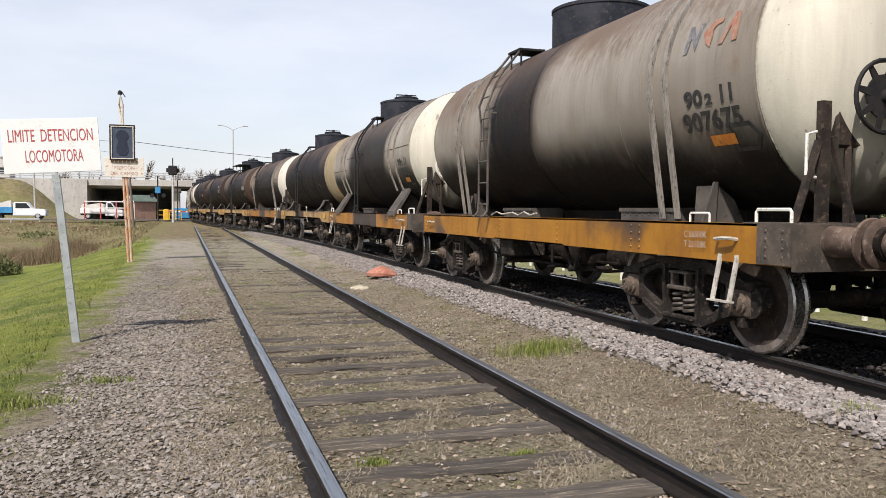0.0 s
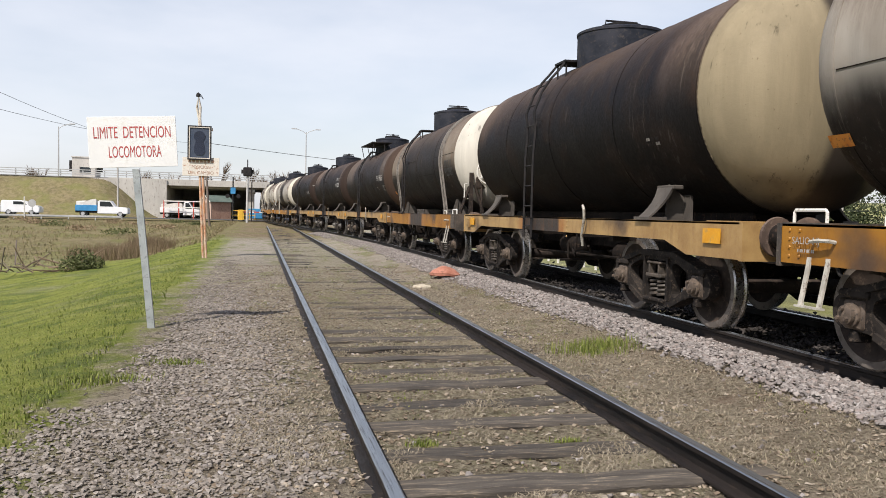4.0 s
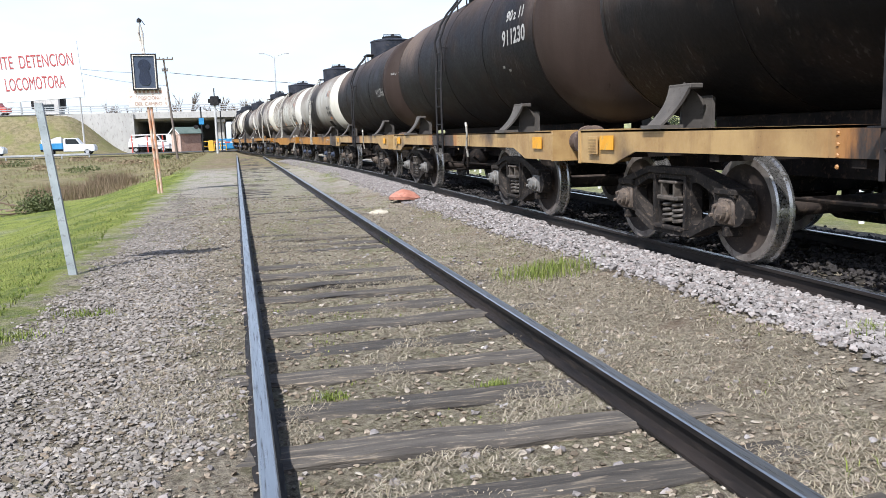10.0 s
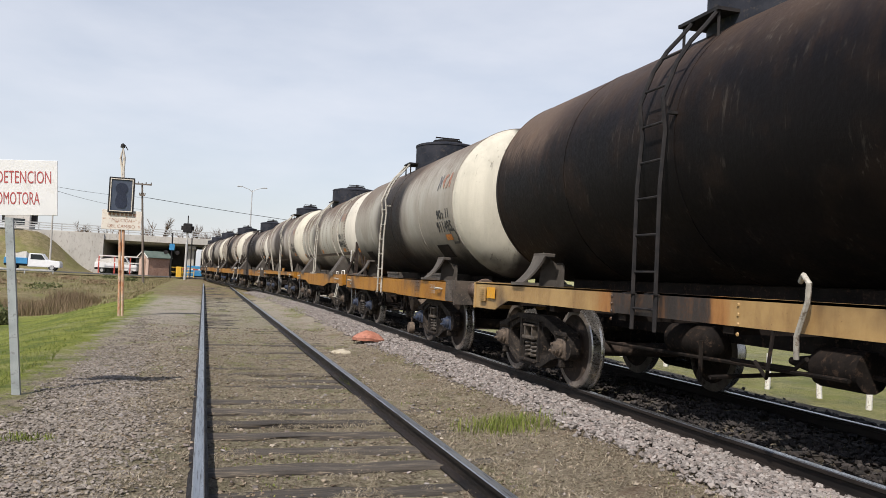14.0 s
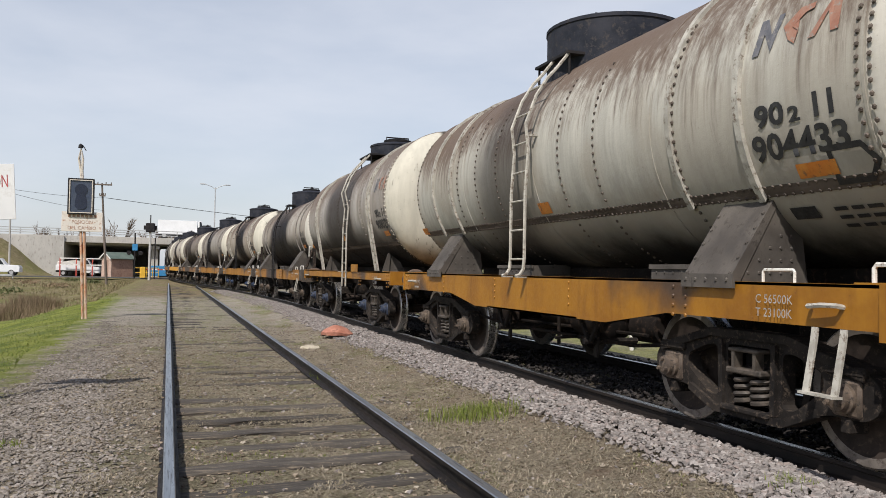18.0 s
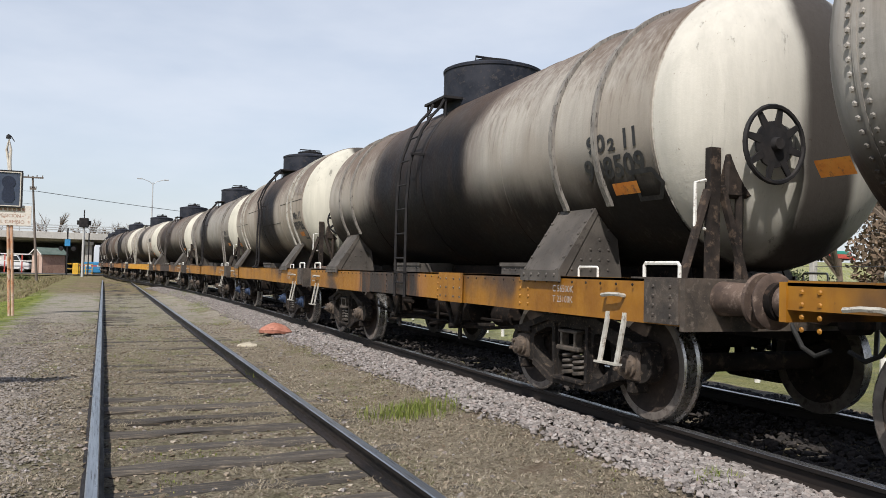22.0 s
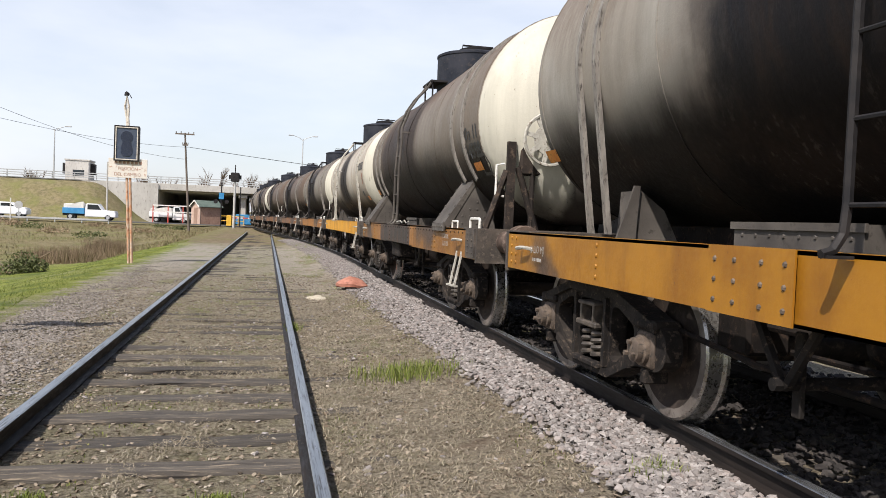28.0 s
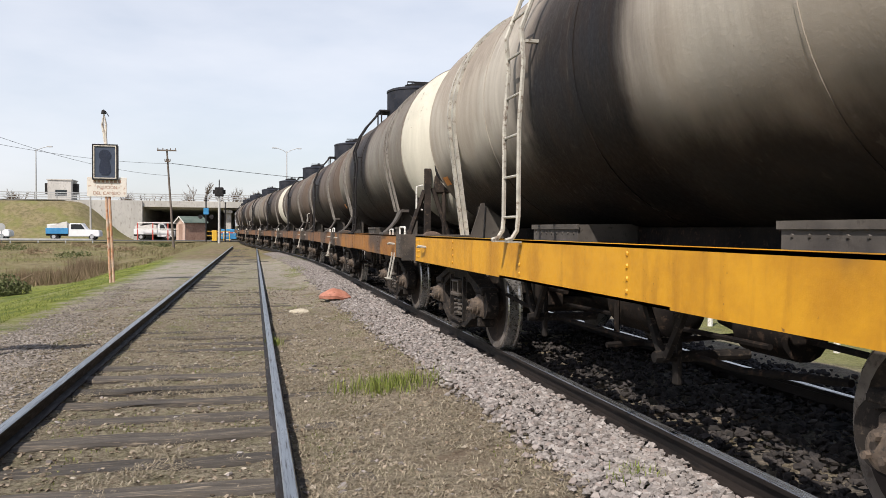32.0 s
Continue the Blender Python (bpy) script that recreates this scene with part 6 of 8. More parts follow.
while len(SPECS) < len(CENTRES):
    n = len(SPECS)
    white = n in (19, 24, 26)
    SPECS.append(spec(FAR_KIND[0] if white else FAR_KIND[1 + n % 2], random.choice([GREY, BROWN, (0.10, 0.08, 0.07)]), random.choice([ORANGE_DIRTY, HAZED_SILL, HAZED_SILL]), white=white, soot=(random.uniform(0, 1.2), random.uniform(0.6, 1.6)), text=(), brake_wheel=BLACK_IRON if n % 3 == 0 else None))
for n, d in enumerate(SPECS):
    wt = -HALF_TANK - d.get("longer", 0.0) + d.get("dish", 0.57) if d["white"] else None
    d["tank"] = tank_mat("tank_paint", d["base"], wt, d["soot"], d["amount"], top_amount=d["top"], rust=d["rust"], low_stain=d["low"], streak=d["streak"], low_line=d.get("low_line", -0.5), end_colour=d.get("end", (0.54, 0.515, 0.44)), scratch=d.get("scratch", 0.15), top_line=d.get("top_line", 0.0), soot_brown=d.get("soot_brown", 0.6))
    w, sets = wagon(d)
    WAGONS.append((w, sets, CENTRES[n]))


def build_bundle():
    """A tied tarpaulin heap that rides on a wagon's rear deck."""
    bm = bmesh.new()
    bmesh.ops.create_icosphere(bm, subdivisions=4, radius=1.0)
    for v in bm.verts:
        p = v.co.copy()
        fold = 0.10 * math.sin(9 * math.atan2(p.y, p.x) + 4 * noise.noise(p * 2.0)) * (1 - abs(p.z))
        v.co = Vector((p.x * 0.19, p.y * 0.20, max(p.z, -0.25) * 0.15)) * (1 + fold + 0.22 * noise.noise(p * 1.7 + Vector((3, 1, 5))) + 0.07 * noise.noise(p * 6.0))
    ob = part("tarpaulin_bundle", bm, noisy("grey_tarpaulin", (0.05, 0.05, 0.052), (0.10, 0.098, 0.095), 4.0, 0.6, 0.0, 0.5, (0.03, 0.03, 0.03), 16.0), None, "", True)
    return tagged(ob, "crumpled dark grey tarpaulin bundle on a wagon deck", "tarpaulin")


BUNDLE = build_bundle()


# ---- ballast, straw and grass ----
def scatter(name, n, place, size, material, label, category, flat=0.6, seed=1, rough=0.28):
    """Loose stones as one mesh: n small broken lumps, each at place(rng) = (x, y, z)."""
    rng = np.random.RandomState(seed)
    base = np.array([(1, 0, 0), (0, 1, 0), (-1, 0, 0), (0, -1, 0), (0.55, 0.55, 0.75), (-0.55, 0.5, 0.8), (-0.5, -0.55, 0.7), (0.5, -0.5, 0.8), (0, 0, -0.7)], float)
    tris = np.array([(0, 1, 4), (1, 2, 5), (2, 3, 6), (3, 0, 7), (0, 4, 7), (1, 5, 4), (2, 6, 5), (3, 7, 6), (4, 5, 6), (4, 6, 7), (0, 8, 1), (1, 8, 2), (2, 8, 3), (3, 8, 0)])
    verts, faces = [], []
    for i in range(n):
        p = place(rng)
        sz = size * (0.55 + 0.9 * rng.rand() ** 1.5)
        a = base * (1 + rough * rng.randn(9, 3)) * np.array([1.0, 0.75 + 0.3 * rng.rand(), flat]) * sz
        t, u = rng.rand() * 6.283, (rng.rand() - 0.5) * 1.2
        r = np.array([[math.cos(t), -math.sin(t), 0], [math.sin(t), math.cos(t), 0], [0, 0, 1]]) @ np.array([[1, 0, 0], [0, math.cos(u), -math.sin(u)], [0, math.sin(u), math.cos(u)]])
        verts.append(a @ r.T + np.array(p))
        faces.append(tris + 9 * i)
    me = bpy.data.meshes.new(name)
    me.from_pydata(np.concatenate(verts).tolist(), [], np.concatenate(faces).tolist())
    me.materials.append(material)
    return tagged(new(name, me), label, category, kind="stuff")


def bed_z(x, y):
    """Top of the main line's ballast."""
    d = abs(x - main_x(y))
    return max(0.135 * (1 - smooth01(d, 1.25, 2.05)) + 0.0, ground_z(x, y))


def near_shoulder(rng):
    y = 0.8 + 44 * rng.rand() ** 2.1
    x = main_x(y) - 0.95 - (0.58 + 0.2 * smooth01(y, 6, 14)) * rng.rand() ** 1.1 - 0.07 * abs(rng.randn()) - 0.1 * noise.noise((0, y * 1.3, 4.0))
    return x, y, bed_z(x, y) + 0.008 + 0.012 * rng.rand()


def rear_shoulder(rng):
    y = -9.0 + 9.9 * rng.rand()
    x = main_x(y) - 0.95 - 0.6 * rng.rand() ** 1.1 - 0.07 * abs(rng.randn())
    return x, y, bed_z(x, y) + 0.008 + 0.012 * rng.rand()


def rear_bed(rng):
    y = -9.0 + 9.0 * rng.rand()
    x = main_x(y) - 0.82 + 1.64 * rng.rand()
    return x, y, 0.125 + 0.03 * rng.rand()


def four_foot(rng):
    y = 0.0 + 40 * rng.rand() ** 1.8
    x = main_x(y) - 0.82 + 1.64 * rng.rand()
    return x, y, 0.125 + 0.03 * rng.rand()


def far_shoulder(rng):
    y = -2.0 + 40 * rng.rand() ** 1.6
    x = main_x(y) + 0.95 + abs(rng.randn()) * 0.5
    return x, y, bed_z(x, y) + 0.02 + 0.02 * rng.rand()


def left_gravel(rng):
    # a tongue of gravel that narrows away from the rail and thins out
    while True:
        y = 1.2 + 20 * rng.rand() ** 1.7 if rng.rand() < 0.85 else 1.2 - 7.0 * rng.rand()
        inner = -1.28 - 0.055 * max(y - 3.5, 0.0) - 0.25 * noise.noise((0.0, y * 0.8, 9.0))
        outer = -2.75 + 0.10 * min(max(y - 4.5, 0.0), 4.0) - 0.2 * noise.noise((3.0, y * 0.8, 1.0))
        x = inner + 0.20 * abs(rng.randn()) - (inner - outer + 0.15) * rng.rand()
        if rng.rand() > smooth01(y, 9.0, 16.0) * 0.85 and noise.noise((x * 1.3, y * 0.8, 5.0)) > -0.42:
            return x, y, ground_z(x, y) + 0.004


def rail_side_gravel(rng):
    y = -5.0 + 28 * rng.rand() ** 1.2
    x = -1.0 - 1.7 * rng.rand()
    return x, y, ground_z(x, y) + 0.002


def strays(rng):
    y = 1.5 + 18 * rng.rand() ** 1.5
    x = -2.0 + 4.4 * rng.rand()
    return x, y, ground_z(x, y) + 0.004


scatter("ballast_shoulder", 33000, near_shoulder, 0.021, STONE_MAT, "pale grey crushed stone along the main line", "ballast", 0.7, 1)
scatter("ballast_shoulder", 5000, rear_shoulder, 0.024, STONE_MAT, "pale grey crushed stone along the main line", "ballast", 0.7, 31)
scatter("sooty_ballast", 3500, rear_bed, 0.03, STONE_DARK, "sooty crushed stone between the main rails, darkened for the train's shade", "ballast", 0.7, 32)
scatter("sooty_ballast", 14000, four_foot, 0.028, STONE_DARK, "sooty crushed stone between the main rails, darkened for the train's shade", "ballast", 0.7, 2)
scatter("far_ballast", 8000, far_shoulder, 0.03, STONE_DARK, "sooty crushed stone beyond the main line, darkened for the train's shade", "ballast", 0.7, 3)
scatter("gravel", 38000, left_gravel, 0.0145, GREY_STONE, "grey gravel beside the siding", "gravel", 0.5, 5)
scatter("gravel", 4500, rail_side_gravel, 0.0125, GREY_STONE, "thin gravel trodden into the dirt", "gravel", 0.45, 15)
scatter("loose_stones", 1100, strays, 0.020, STONE_MAT, "scattered pale stones on the dirt", "stones", 0.6, 6)
scatter("earth_clods", 17000, strays, 0.0145, island_mat("earth_clod", [(0.055, 0.043, 0.032), (0.22, 0.175, 0.125), (0.10, 0.078, 0.056), (0.34, 0.285, 0.22), (0.16, 0.12, 0.085), (0.44, 0.39, 0.32)], 0.95), "crumbs of dry earth and stubble", "earth", 0.5, 8)


def blades(name, n, place, length, width, material, label, category, seed=1, lean=0.5, flat=False):
    """Grass as one mesh of bent strips; flat blades lie on the ground."""
    rng = np.random.RandomState(seed)
    verts, faces = [], []
    for i in range(n):
        p = np.array(place(rng))
        t = rng.rand() * 6.283
        d = np.array([math.cos(t), math.sin(t), 0.0])
        s = np.array([-d[1], d[0], 0.0])
        l, w = length * (0.5 + rng.rand()), width * (0.6 + 0.8 * rng.rand())
        if flat:
            t2 = t + 0.8 * (rng.rand() - 0.5)
            d2 = np.array([math.cos(t2), math.sin(t2), 0.0])
            pts = [p + np.array([0, 0, 0.004]), p + d * l * 0.5 + np.array([0, 0, 0.006 + 0.02 * rng.rand()]), p + d * l * 0.5 + d2 * l * 0.5 + np.array([0, 0, 0.004 + 0.012 * rng.rand()])]
        else:
            k = lean * rng.rand()
            pts = [p, p + d * l * 0.35 * k + np.array([0, 0, l * 0.6]), p + d * l * 0.95 * k + np.array([0, 0, l * (1 - 0.35 * k)])]
        b = len(verts)
        verts += [pts[0] - s * w, pts[0] + s * w, pts[1] - s * w * 0.8, pts[1] + s * w * 0.8, pts[2]]
        faces += [(b, b + 1, b + 3, b + 2), (b + 2, b + 3, b + 4)]
    me = bpy.data.meshes.new(name)
    me.from_pydata([tuple(v) for v in verts], [], faces)
    me.materials.append(material)
    return tagged(new(name, me), label, category, kind="stuff")


def straw_at(rng):
    while True:
        y = 1.4 + 13 * rng.rand() ** 1.7
        x = -1.6 + 4.1 * rng.rand()
        if noise.noise((x * 1.1, y * 1.1, 7.0)) + 0.5 * noise.noise((x * 3.5, y * 3.5, 2.0)) + 0.52 * smooth01(x, 0.7, 1.3) > 0.12 and abs(abs(x) - 0.87) > 0.06 and x < 2.45:
            return x, y, max(ground_z(x, y), -0.02)


def verge_at(rng):
    y = 2.5 + 40 * rng.rand() ** 1.7
    x = -2.75 - 0.01 * y - 7.5 * rng.rand() ** 1.6 - 0.25 * noise.noise((0, y * 0.7, 2.0))
    return x, y, ground_z(x, y) - 0.01


def track_green_at(rng):
    while True:
        y = 3.0 + 26 * rng.rand()
        x = -0.75 + 1.5 * rng.rand() if rng.rand() < 0.5 else 1.0 + 1.3 * rng.rand()
        if noise.noise((x * 1.6, y * 0.9, 31.0)) > 0.22:
            return x, y, ground_z(x, y) - 0.006


def tuft_at(cx, cy, rx, ry):
    def place(rng):
        x, y = cx + rx * rng.randn() * 0.5, cy + ry * rng.randn() * 0.5
        return x, y, ground_z(x, y) - 0.01
    return place


blades("dry_straw", 80000, straw_at, 0.055, 0.0021, STRAW_MAT, "flattened dry straw on the dirt between the tracks", "dry grass", 3, flat=True)
blades("verge_grass", 46000, verge_at, 0.032, 0.005, GRASS_MAT, "short green grass on the slope", "grass", 4)


def bank_at(rng):
    while True:
        y = 34 + 70 * rng.rand() ** 1.2
        x = -3.6 - 34 * rng.rand() ** 1.5
        if not (86.8 < y < 94.0) and noise.noise((x * 0.25, y * 0.25, 12.0)) > -0.15 and not (x > -13.2 and y > 94):
            return x, y, ground_z(x, y) - 0.02


blades("dry_bank_grass", 26000, bank_at, 0.13, 0.016, island_mat("dry_grass", [(0.15, 0.118, 0.066), (0.24, 0.19, 0.115), (0.16, 0.15, 0.062), (0.31, 0.25, 0.155), (0.13, 0.14, 0.05)], 0.9, 20.0, 0.0), "dry brown grass over the bank and ditch", "dry grass", 14, 0.9)
blades("sparse_grass", 5000, track_green_at, 0.020, 0.0035, GRASS_MAT, "sparse low grass among the sleepers", "grass", 7)
for cx, cy, rx, ry, n, l in ((1.84, 7.15, 0.44, 0.32, 950, 0.10), (2.20, 2.55, 0.62, 0.26, 1700, 0.075), (-0.51, 4.3, 0.09, 0.06, 160, 0.05), (0.38, 4.2, 0.10, 0.05, 150, 0.04), (0.92, 10.2, 0.10, 0.35, 260, 0.10), (-2.15, 6.85, 0.22, 0.12, 320, 0.05), (-2.65, 6.2, 0.34, 0.25, 800, 0.055), (2.62, 3.95, 0.12, 0.1, 260, 0.09), (2.5, 36.5, 0.7, 3.5, 2200, 0.10), (2.05, 27.0, 0.4, 1.6, 500, 0.07)):
    blades("grass_tuft", n, tuft_at(cx, cy, rx, ry), l, 0.0030, GRASS_MAT, "tuft of fresh green grass beside the track", "grass tuft", int(cy * 10), 0.9)

# red oxide cover lying by the ballast, and a pale slab
bm = bmesh.new()
lathe(bm, [(0.0, 0.30), (0.05, 0.315), (0.10, 0.27), (0.17, 0.18), (0.205, 0.08), (0.21, 0.0)], "z", 24)
for v in bm.verts:
    v.co.z += 0.03 * noise.noise(v.co * 5.0)
    v.co.x *= 1.02
shell = part("iron_cover", bm, SHELL_MAT, None, "", True)
shell.matrix_basis = pose(2.19, 15.35, 0.085, -4, 5, 20)
tagged(shell, "rounded red-oxide iron cover lying beside the ballast", "iron cover")
bm = bmesh.new()
box(bm, -0.14, -0.12, -0.02, 0.14, 0.12, 0.055, bev=0.02)
bmesh.ops.subdivide_edges(bm, edges=bm.edges[:], cuts=2)
for v in bm.verts:
    v.co += 0.02 * noise.noise_vector(v.co * 9.0)
slab = part("stone_slab", bm, noisy("pale_slab", (0.42, 0.37, 0.28), (0.52, 0.47, 0.38), 6.0, 0.9, 0, 0.5, (0.3, 0.25, 0.18), 20.0))
slab.matrix_basis = pose(1.44, 13.98, -0.02, 3, -2, 25)
tagged(slab, "pale broken stone slab on the dirt", "stone")

# ---- stop board ----
board = root("stop_board", pose(-2.60, 9.0, -0.16), "white board with red lettering on a leaning galvanised post", "sign")
bm = bmesh.new()
prism(bm, [(-0.038, 0.0), (0.038, 0.0), (-0.150, 1.92), (-0.222, 1.92)], -0.02, -0.014, "y")
prism(bm, [(0.030, 0.0), (0.038, 0.0), (-0.150, 1.92), (-0.158, 1.92)], -0.014, 0.04, "y")
part("post", bm, GALV, board, "galvanised angle post")
plate = part("plate", cached("sign_plate", SIGN_WHITE, lambda bm: box(bm, -0.455, -0.03, -0.275, 0.455, -0.021, 0.275, bev=0.003)), None, board, "white painted plate")
SIGN = pose(-0.215, 0, 2.215, 0, -3.6, 0)
plate.matrix_basis = SIGN
for text, z, wd, x in (("LIMITE  DETENCION", 0.105, 0.79, 0.0), ("LOCOMOTORA", -0.105, 0.54, 0.02)):
    t = part("lettering", sized(text, wd, 0.125, LETTER_RED, 0.0), None, plate)
    t.matrix_basis = pose(x, -0.0325, z)

# ---- points indicator signal ----
sig = root("points_indicator", pose(-2.90, 22.5, -0.12), "unlit dark indicator box and stained board on a flaking post", "railway signal")
for x in (-0.045, 0.035):
    bm = bmesh.new()
    rod(bm, (x, 0, 0), (x - 0.13, 0, 2.9), 0.034, 8)
    part("post", bm, POST_RUST, sig, "orange and white flaking post")
bm = bmesh.new()
box(bm, -0.46, -0.09, 2.78, 0.14, 0.12, 3.68, bev=0.02)
head = part("lamp_box", bm, BLACK_IRON, sig, "black lamp box")
PALE_WORN = noisy("pale_worn_paint", (0.52, 0.47, 0.41), (0.62, 0.57, 0.50), 9.0, 0.8, 0, 0.2, (0.26, 0.19, 0.15), 16.0)
for name, g, y0, y1, mt, label in (("frame", 0.0, -0.125, -0.09, BLACK_IRON, ""), ("frame_line", 0.035, -0.129, -0.122, PALE_WORN, "thin pale line round the face")):
    a, b, c, d = -0.47 + g, 0.15 - g, 2.77 + g, 3.69 - g
    t = 0.055 if g == 0.0 else 0.022
    bm = bmesh.new()
    for q in ((a, c, b, c + t), (a, d - t, b, d), (a, c + t, a + t, d - t), (b - t, c + t, b, d - t)):
        box(bm, q[0], y0, q[1], q[2], y1, q[3])
    part(name, bm, mt, sig, label)
bm = bmesh.new()
box(bm, -0.42, -0.105, 2.82, 0.10, -0.092, 3.64)
part("face", bm, noisy("slate_face", (0.035, 0.05, 0.085), (0.055, 0.068, 0.10), 6.0, 0.4, 0, 0.1), sig, "blue-grey glass face")
bm = bmesh.new()
prism(bm, [(-0.16 + 0.15 * math.cos(t), 3.40 + 0.15 * math.sin(t)) for t in [radians(-50 + 280 * k / 20) for k in range(21)]] + [(-0.30, 3.12), (-0.30, 2.98), (-0.24, 2.90), (-0.08, 2.90), (-0.02, 2.98), (-0.02, 3.12)], -0.118, -0.104, "y")
part("lens", bm, GLASS_BLUE, sig, "dark blue keyhole-shaped lens")
bm = bmesh.new()
box(bm, -0.60, -0.06, 2.34, 0.36, -0.045, 2.84, bev=0.004)
bd = part("board", bm, BOARD_RUST, sig, "rust-stained white board")
STAIN_TEXT = noisy("faded_text", (0.30, 0.16, 0.11), (0.40, 0.24, 0.18), 20.0, 0.8, 0.0, 0.0, (0.6, 0.52, 0.45), 40.0)
for text, z, wd in (("POSICION", 2.58, 0.48), ("DEL CAMBIO", 2.43, 0.66)):
    part("lettering", sized(text, wd, 0.085, STAIN_TEXT), None, bd).matrix_basis = pose(-0.12, -0.063, z)
bm = bmesh.new()
for k in range(7):
    box(bm, -0.45 + k * 0.1, -0.064, 2.70, -0.38 + k * 0.1, -0.061, 2.775)
tagged(part("faded_line", bm, STAIN_TEXT, bd), kind="stuff")
bm = bmesh.new()
pipe(bm, [(-0.17, 0, 3.66), (-0.19, 0, 3.9), (-0.24, 0, 4.2), (-0.20, 0, 4.5), (-0.15, 0, 4.2), (-0.16, 0, 3.9), (-0.14, 0, 3.66)], 0.032, 8)
part("conduit_loop", bm, PALE_WORN, sig, "pale looped conduit", True)
bm = bmesh.new()
lathe(bm, [(4.48, 0.0), (4.48, 0.06), (4.56, 0.05), (4.60, 0.0)], "z", 12, (-0.21, 0, 0))
rod(bm, (-0.16, 0, 4.55), (-0.08, 0, 4.42), 0.012, 6)
part("cap", bm, BLACK_IRON, sig, "", True)

# ---- flyover ----
fly = root("flyover", pose(0, 0, 0), "grey concrete road bridge over the line with steel railing", "bridge")
# deck, girders and side walls run deep so the opening stays dark
bm = bmesh.new()
box(bm, -19.5, 105.2, 4.55, 60, 128, 4.85)
box(bm, -400, 105.6, 4.75, -19.5, 116, 4.85)
part("deck", bm, CONCRETE, fly)
bm = bmesh.new()
box(bm, -12.9, 105.0, 4.05, 30, 105.45, 4.85, bev=0.03)
part("edge_beam", bm, CONCRETE, fly, "pale concrete edge beam")
for y in (107.2, 109.5, 111.8, 114.0, 117.0, 120.0, 123.0):
    part("girder", cached("girder", CONCRETE, lambda bm: box(bm, -12.7, 0, 3.85, 30, 0.5, 4.55)), None, fly).matrix_basis = pose(0, y, 0)
# wall added at the back to shut out the bright ground beyond
bm = bmesh.new()
box(bm, -12.7, 127.4, -0.5, -2.2, 128.0, 4.55)
part("rear_wall", bm, CONCRETE, fly, "added concrete wall that keeps the bridge opening dark")
bm = bmesh.new()
prism(bm, [(-12.7, -0.5), (-12.7, 4.75), (-21.5, 4.75), (-21.5, 4.2), (-15.0, -0.5)], 104.75, 105.5, "y")
box(bm, -13.2, 105.5, -0.5, -12.7, 128, 4.55)
part("abutment", bm, CONCRETE, fly, "pale concrete abutment with a wing wall")
bm = bmesh.new()
for y in (106.5, 110.5, 114.5):
    box(bm, -2.95, y - 0.35, -0.3, -2.15, y + 0.35, 3.5, bev=0.06)
box(bm, -3.1, 105.6, 3.45, -2.0, 115.6, 3.87, bev=0.04)
part("pier", bm, CONCRETE, fly)
bm = bmesh.new()
box(bm, 8.0, 105.5, -0.5, 9.0, 128, 4.55)
part("abutment", bm, CONCRETE, fly, "")
RAIL_GREY = noisy("railing_grey", (0.33, 0.335, 0.34), (0.43, 0.435, 0.44), 2.0, 0.5, 0.2, 0.1)
for z in (5.12, 5.38, 5.66):
    bm = bmesh.new()
    box(bm, -60, 105.25, z - 0.05, 45, 105.31, z + 0.05)
    part("railing_bar", bm, RAIL_GREY, fly)
x = -60.0
while x < 45:
    part("railing_post", cached("railing_post", RAIL_GREY, lambda bm: box(bm, -0.05, 105.31, 4.84, 0.05, 105.40, 5.70)), None, fly).matrix_basis = pose(x, 0, 0)
    x += 2.5

# road by the crossing
bm = bmesh.new()
n = 60
for i in range(n):
    x0, x1 = -90 + i * 2.0, -90 + (i + 1) * 2.0
    vs = [bm.verts.new((x, y, max(0.09, ground_z(x, y) + 0.02))) for x, y in ((x0, 87.6), (x1, 87.6), (x1, 93.2), (x0, 93.2))]
    bm.faces.new(vs)
ret = bmesh.ops.extrude_face_region(bm, geom=bm.faces[:])
for v in ret["geom"]:
    if isinstance(v, bmesh.types.BMVert):
        v.co.z += 0.06
bmesh.ops.recalc_face_normals(bm, faces=bm.faces[:])
tagged(part("road", bm, ASPHALT), "worn grey road in front of the embankment", "road", kind="structure")
bm = bmesh.new()
box(bm, -80, 86.05, 0.16, -15, 86.10, 0.34, bev=0.02)
guard = root("guard_rail", pose(0, 0, 0), "low steel guard rail along the road", "guard rail")
part("beam", bm, RAIL_GREY, guard)
for i in range(27):
    part("post", cached("guard_post", RAIL_GREY, lambda bm: box(bm, -0.05, 86.10, -0.3, 0.05, 86.2, 0.33)), None, guard).matrix_basis = pose(-80 + i * 2.5, 0, 0)

# ---- crossing keeper's hut ----
hut = root("crossing_hut", pose(-6.1, 93.4, 0.1, 0, 0, 33), "brick crossing hut with a pale gable and green sheet roof", "hut")
bm = bmesh.new()
box(bm, -1.22, -0.95, 0, 1.22, 0.95, 2.05)
part("wall", bm, BRICK_WALL, hut, "red brick wall")
bm = bmesh.new()
prism(bm, [(-0.97, 0.0), (0.97, 0.0), (0.97, 2.05), (0.0, 2.62), (-0.97, 2.05)], -1.29, -1.222, "x")
gable = part("gable_wall", bm, noisy("pink_render", (0.42, 0.30, 0.24), (0.50, 0.37, 0.30), 2.0, 0.9, 0.0, 0.3, (0.34, 0.23, 0.18), 8.0), hut, "pale pinkish rendered gable")
bm = bmesh.new()
prism(bm, [(-0.95, 2.05), (0.95, 2.05), (0.0, 2.60)], 1.15, 1.22, "x")
part("rear_gable", bm, BRICK_WALL, hut)
bm = bmesh.new()
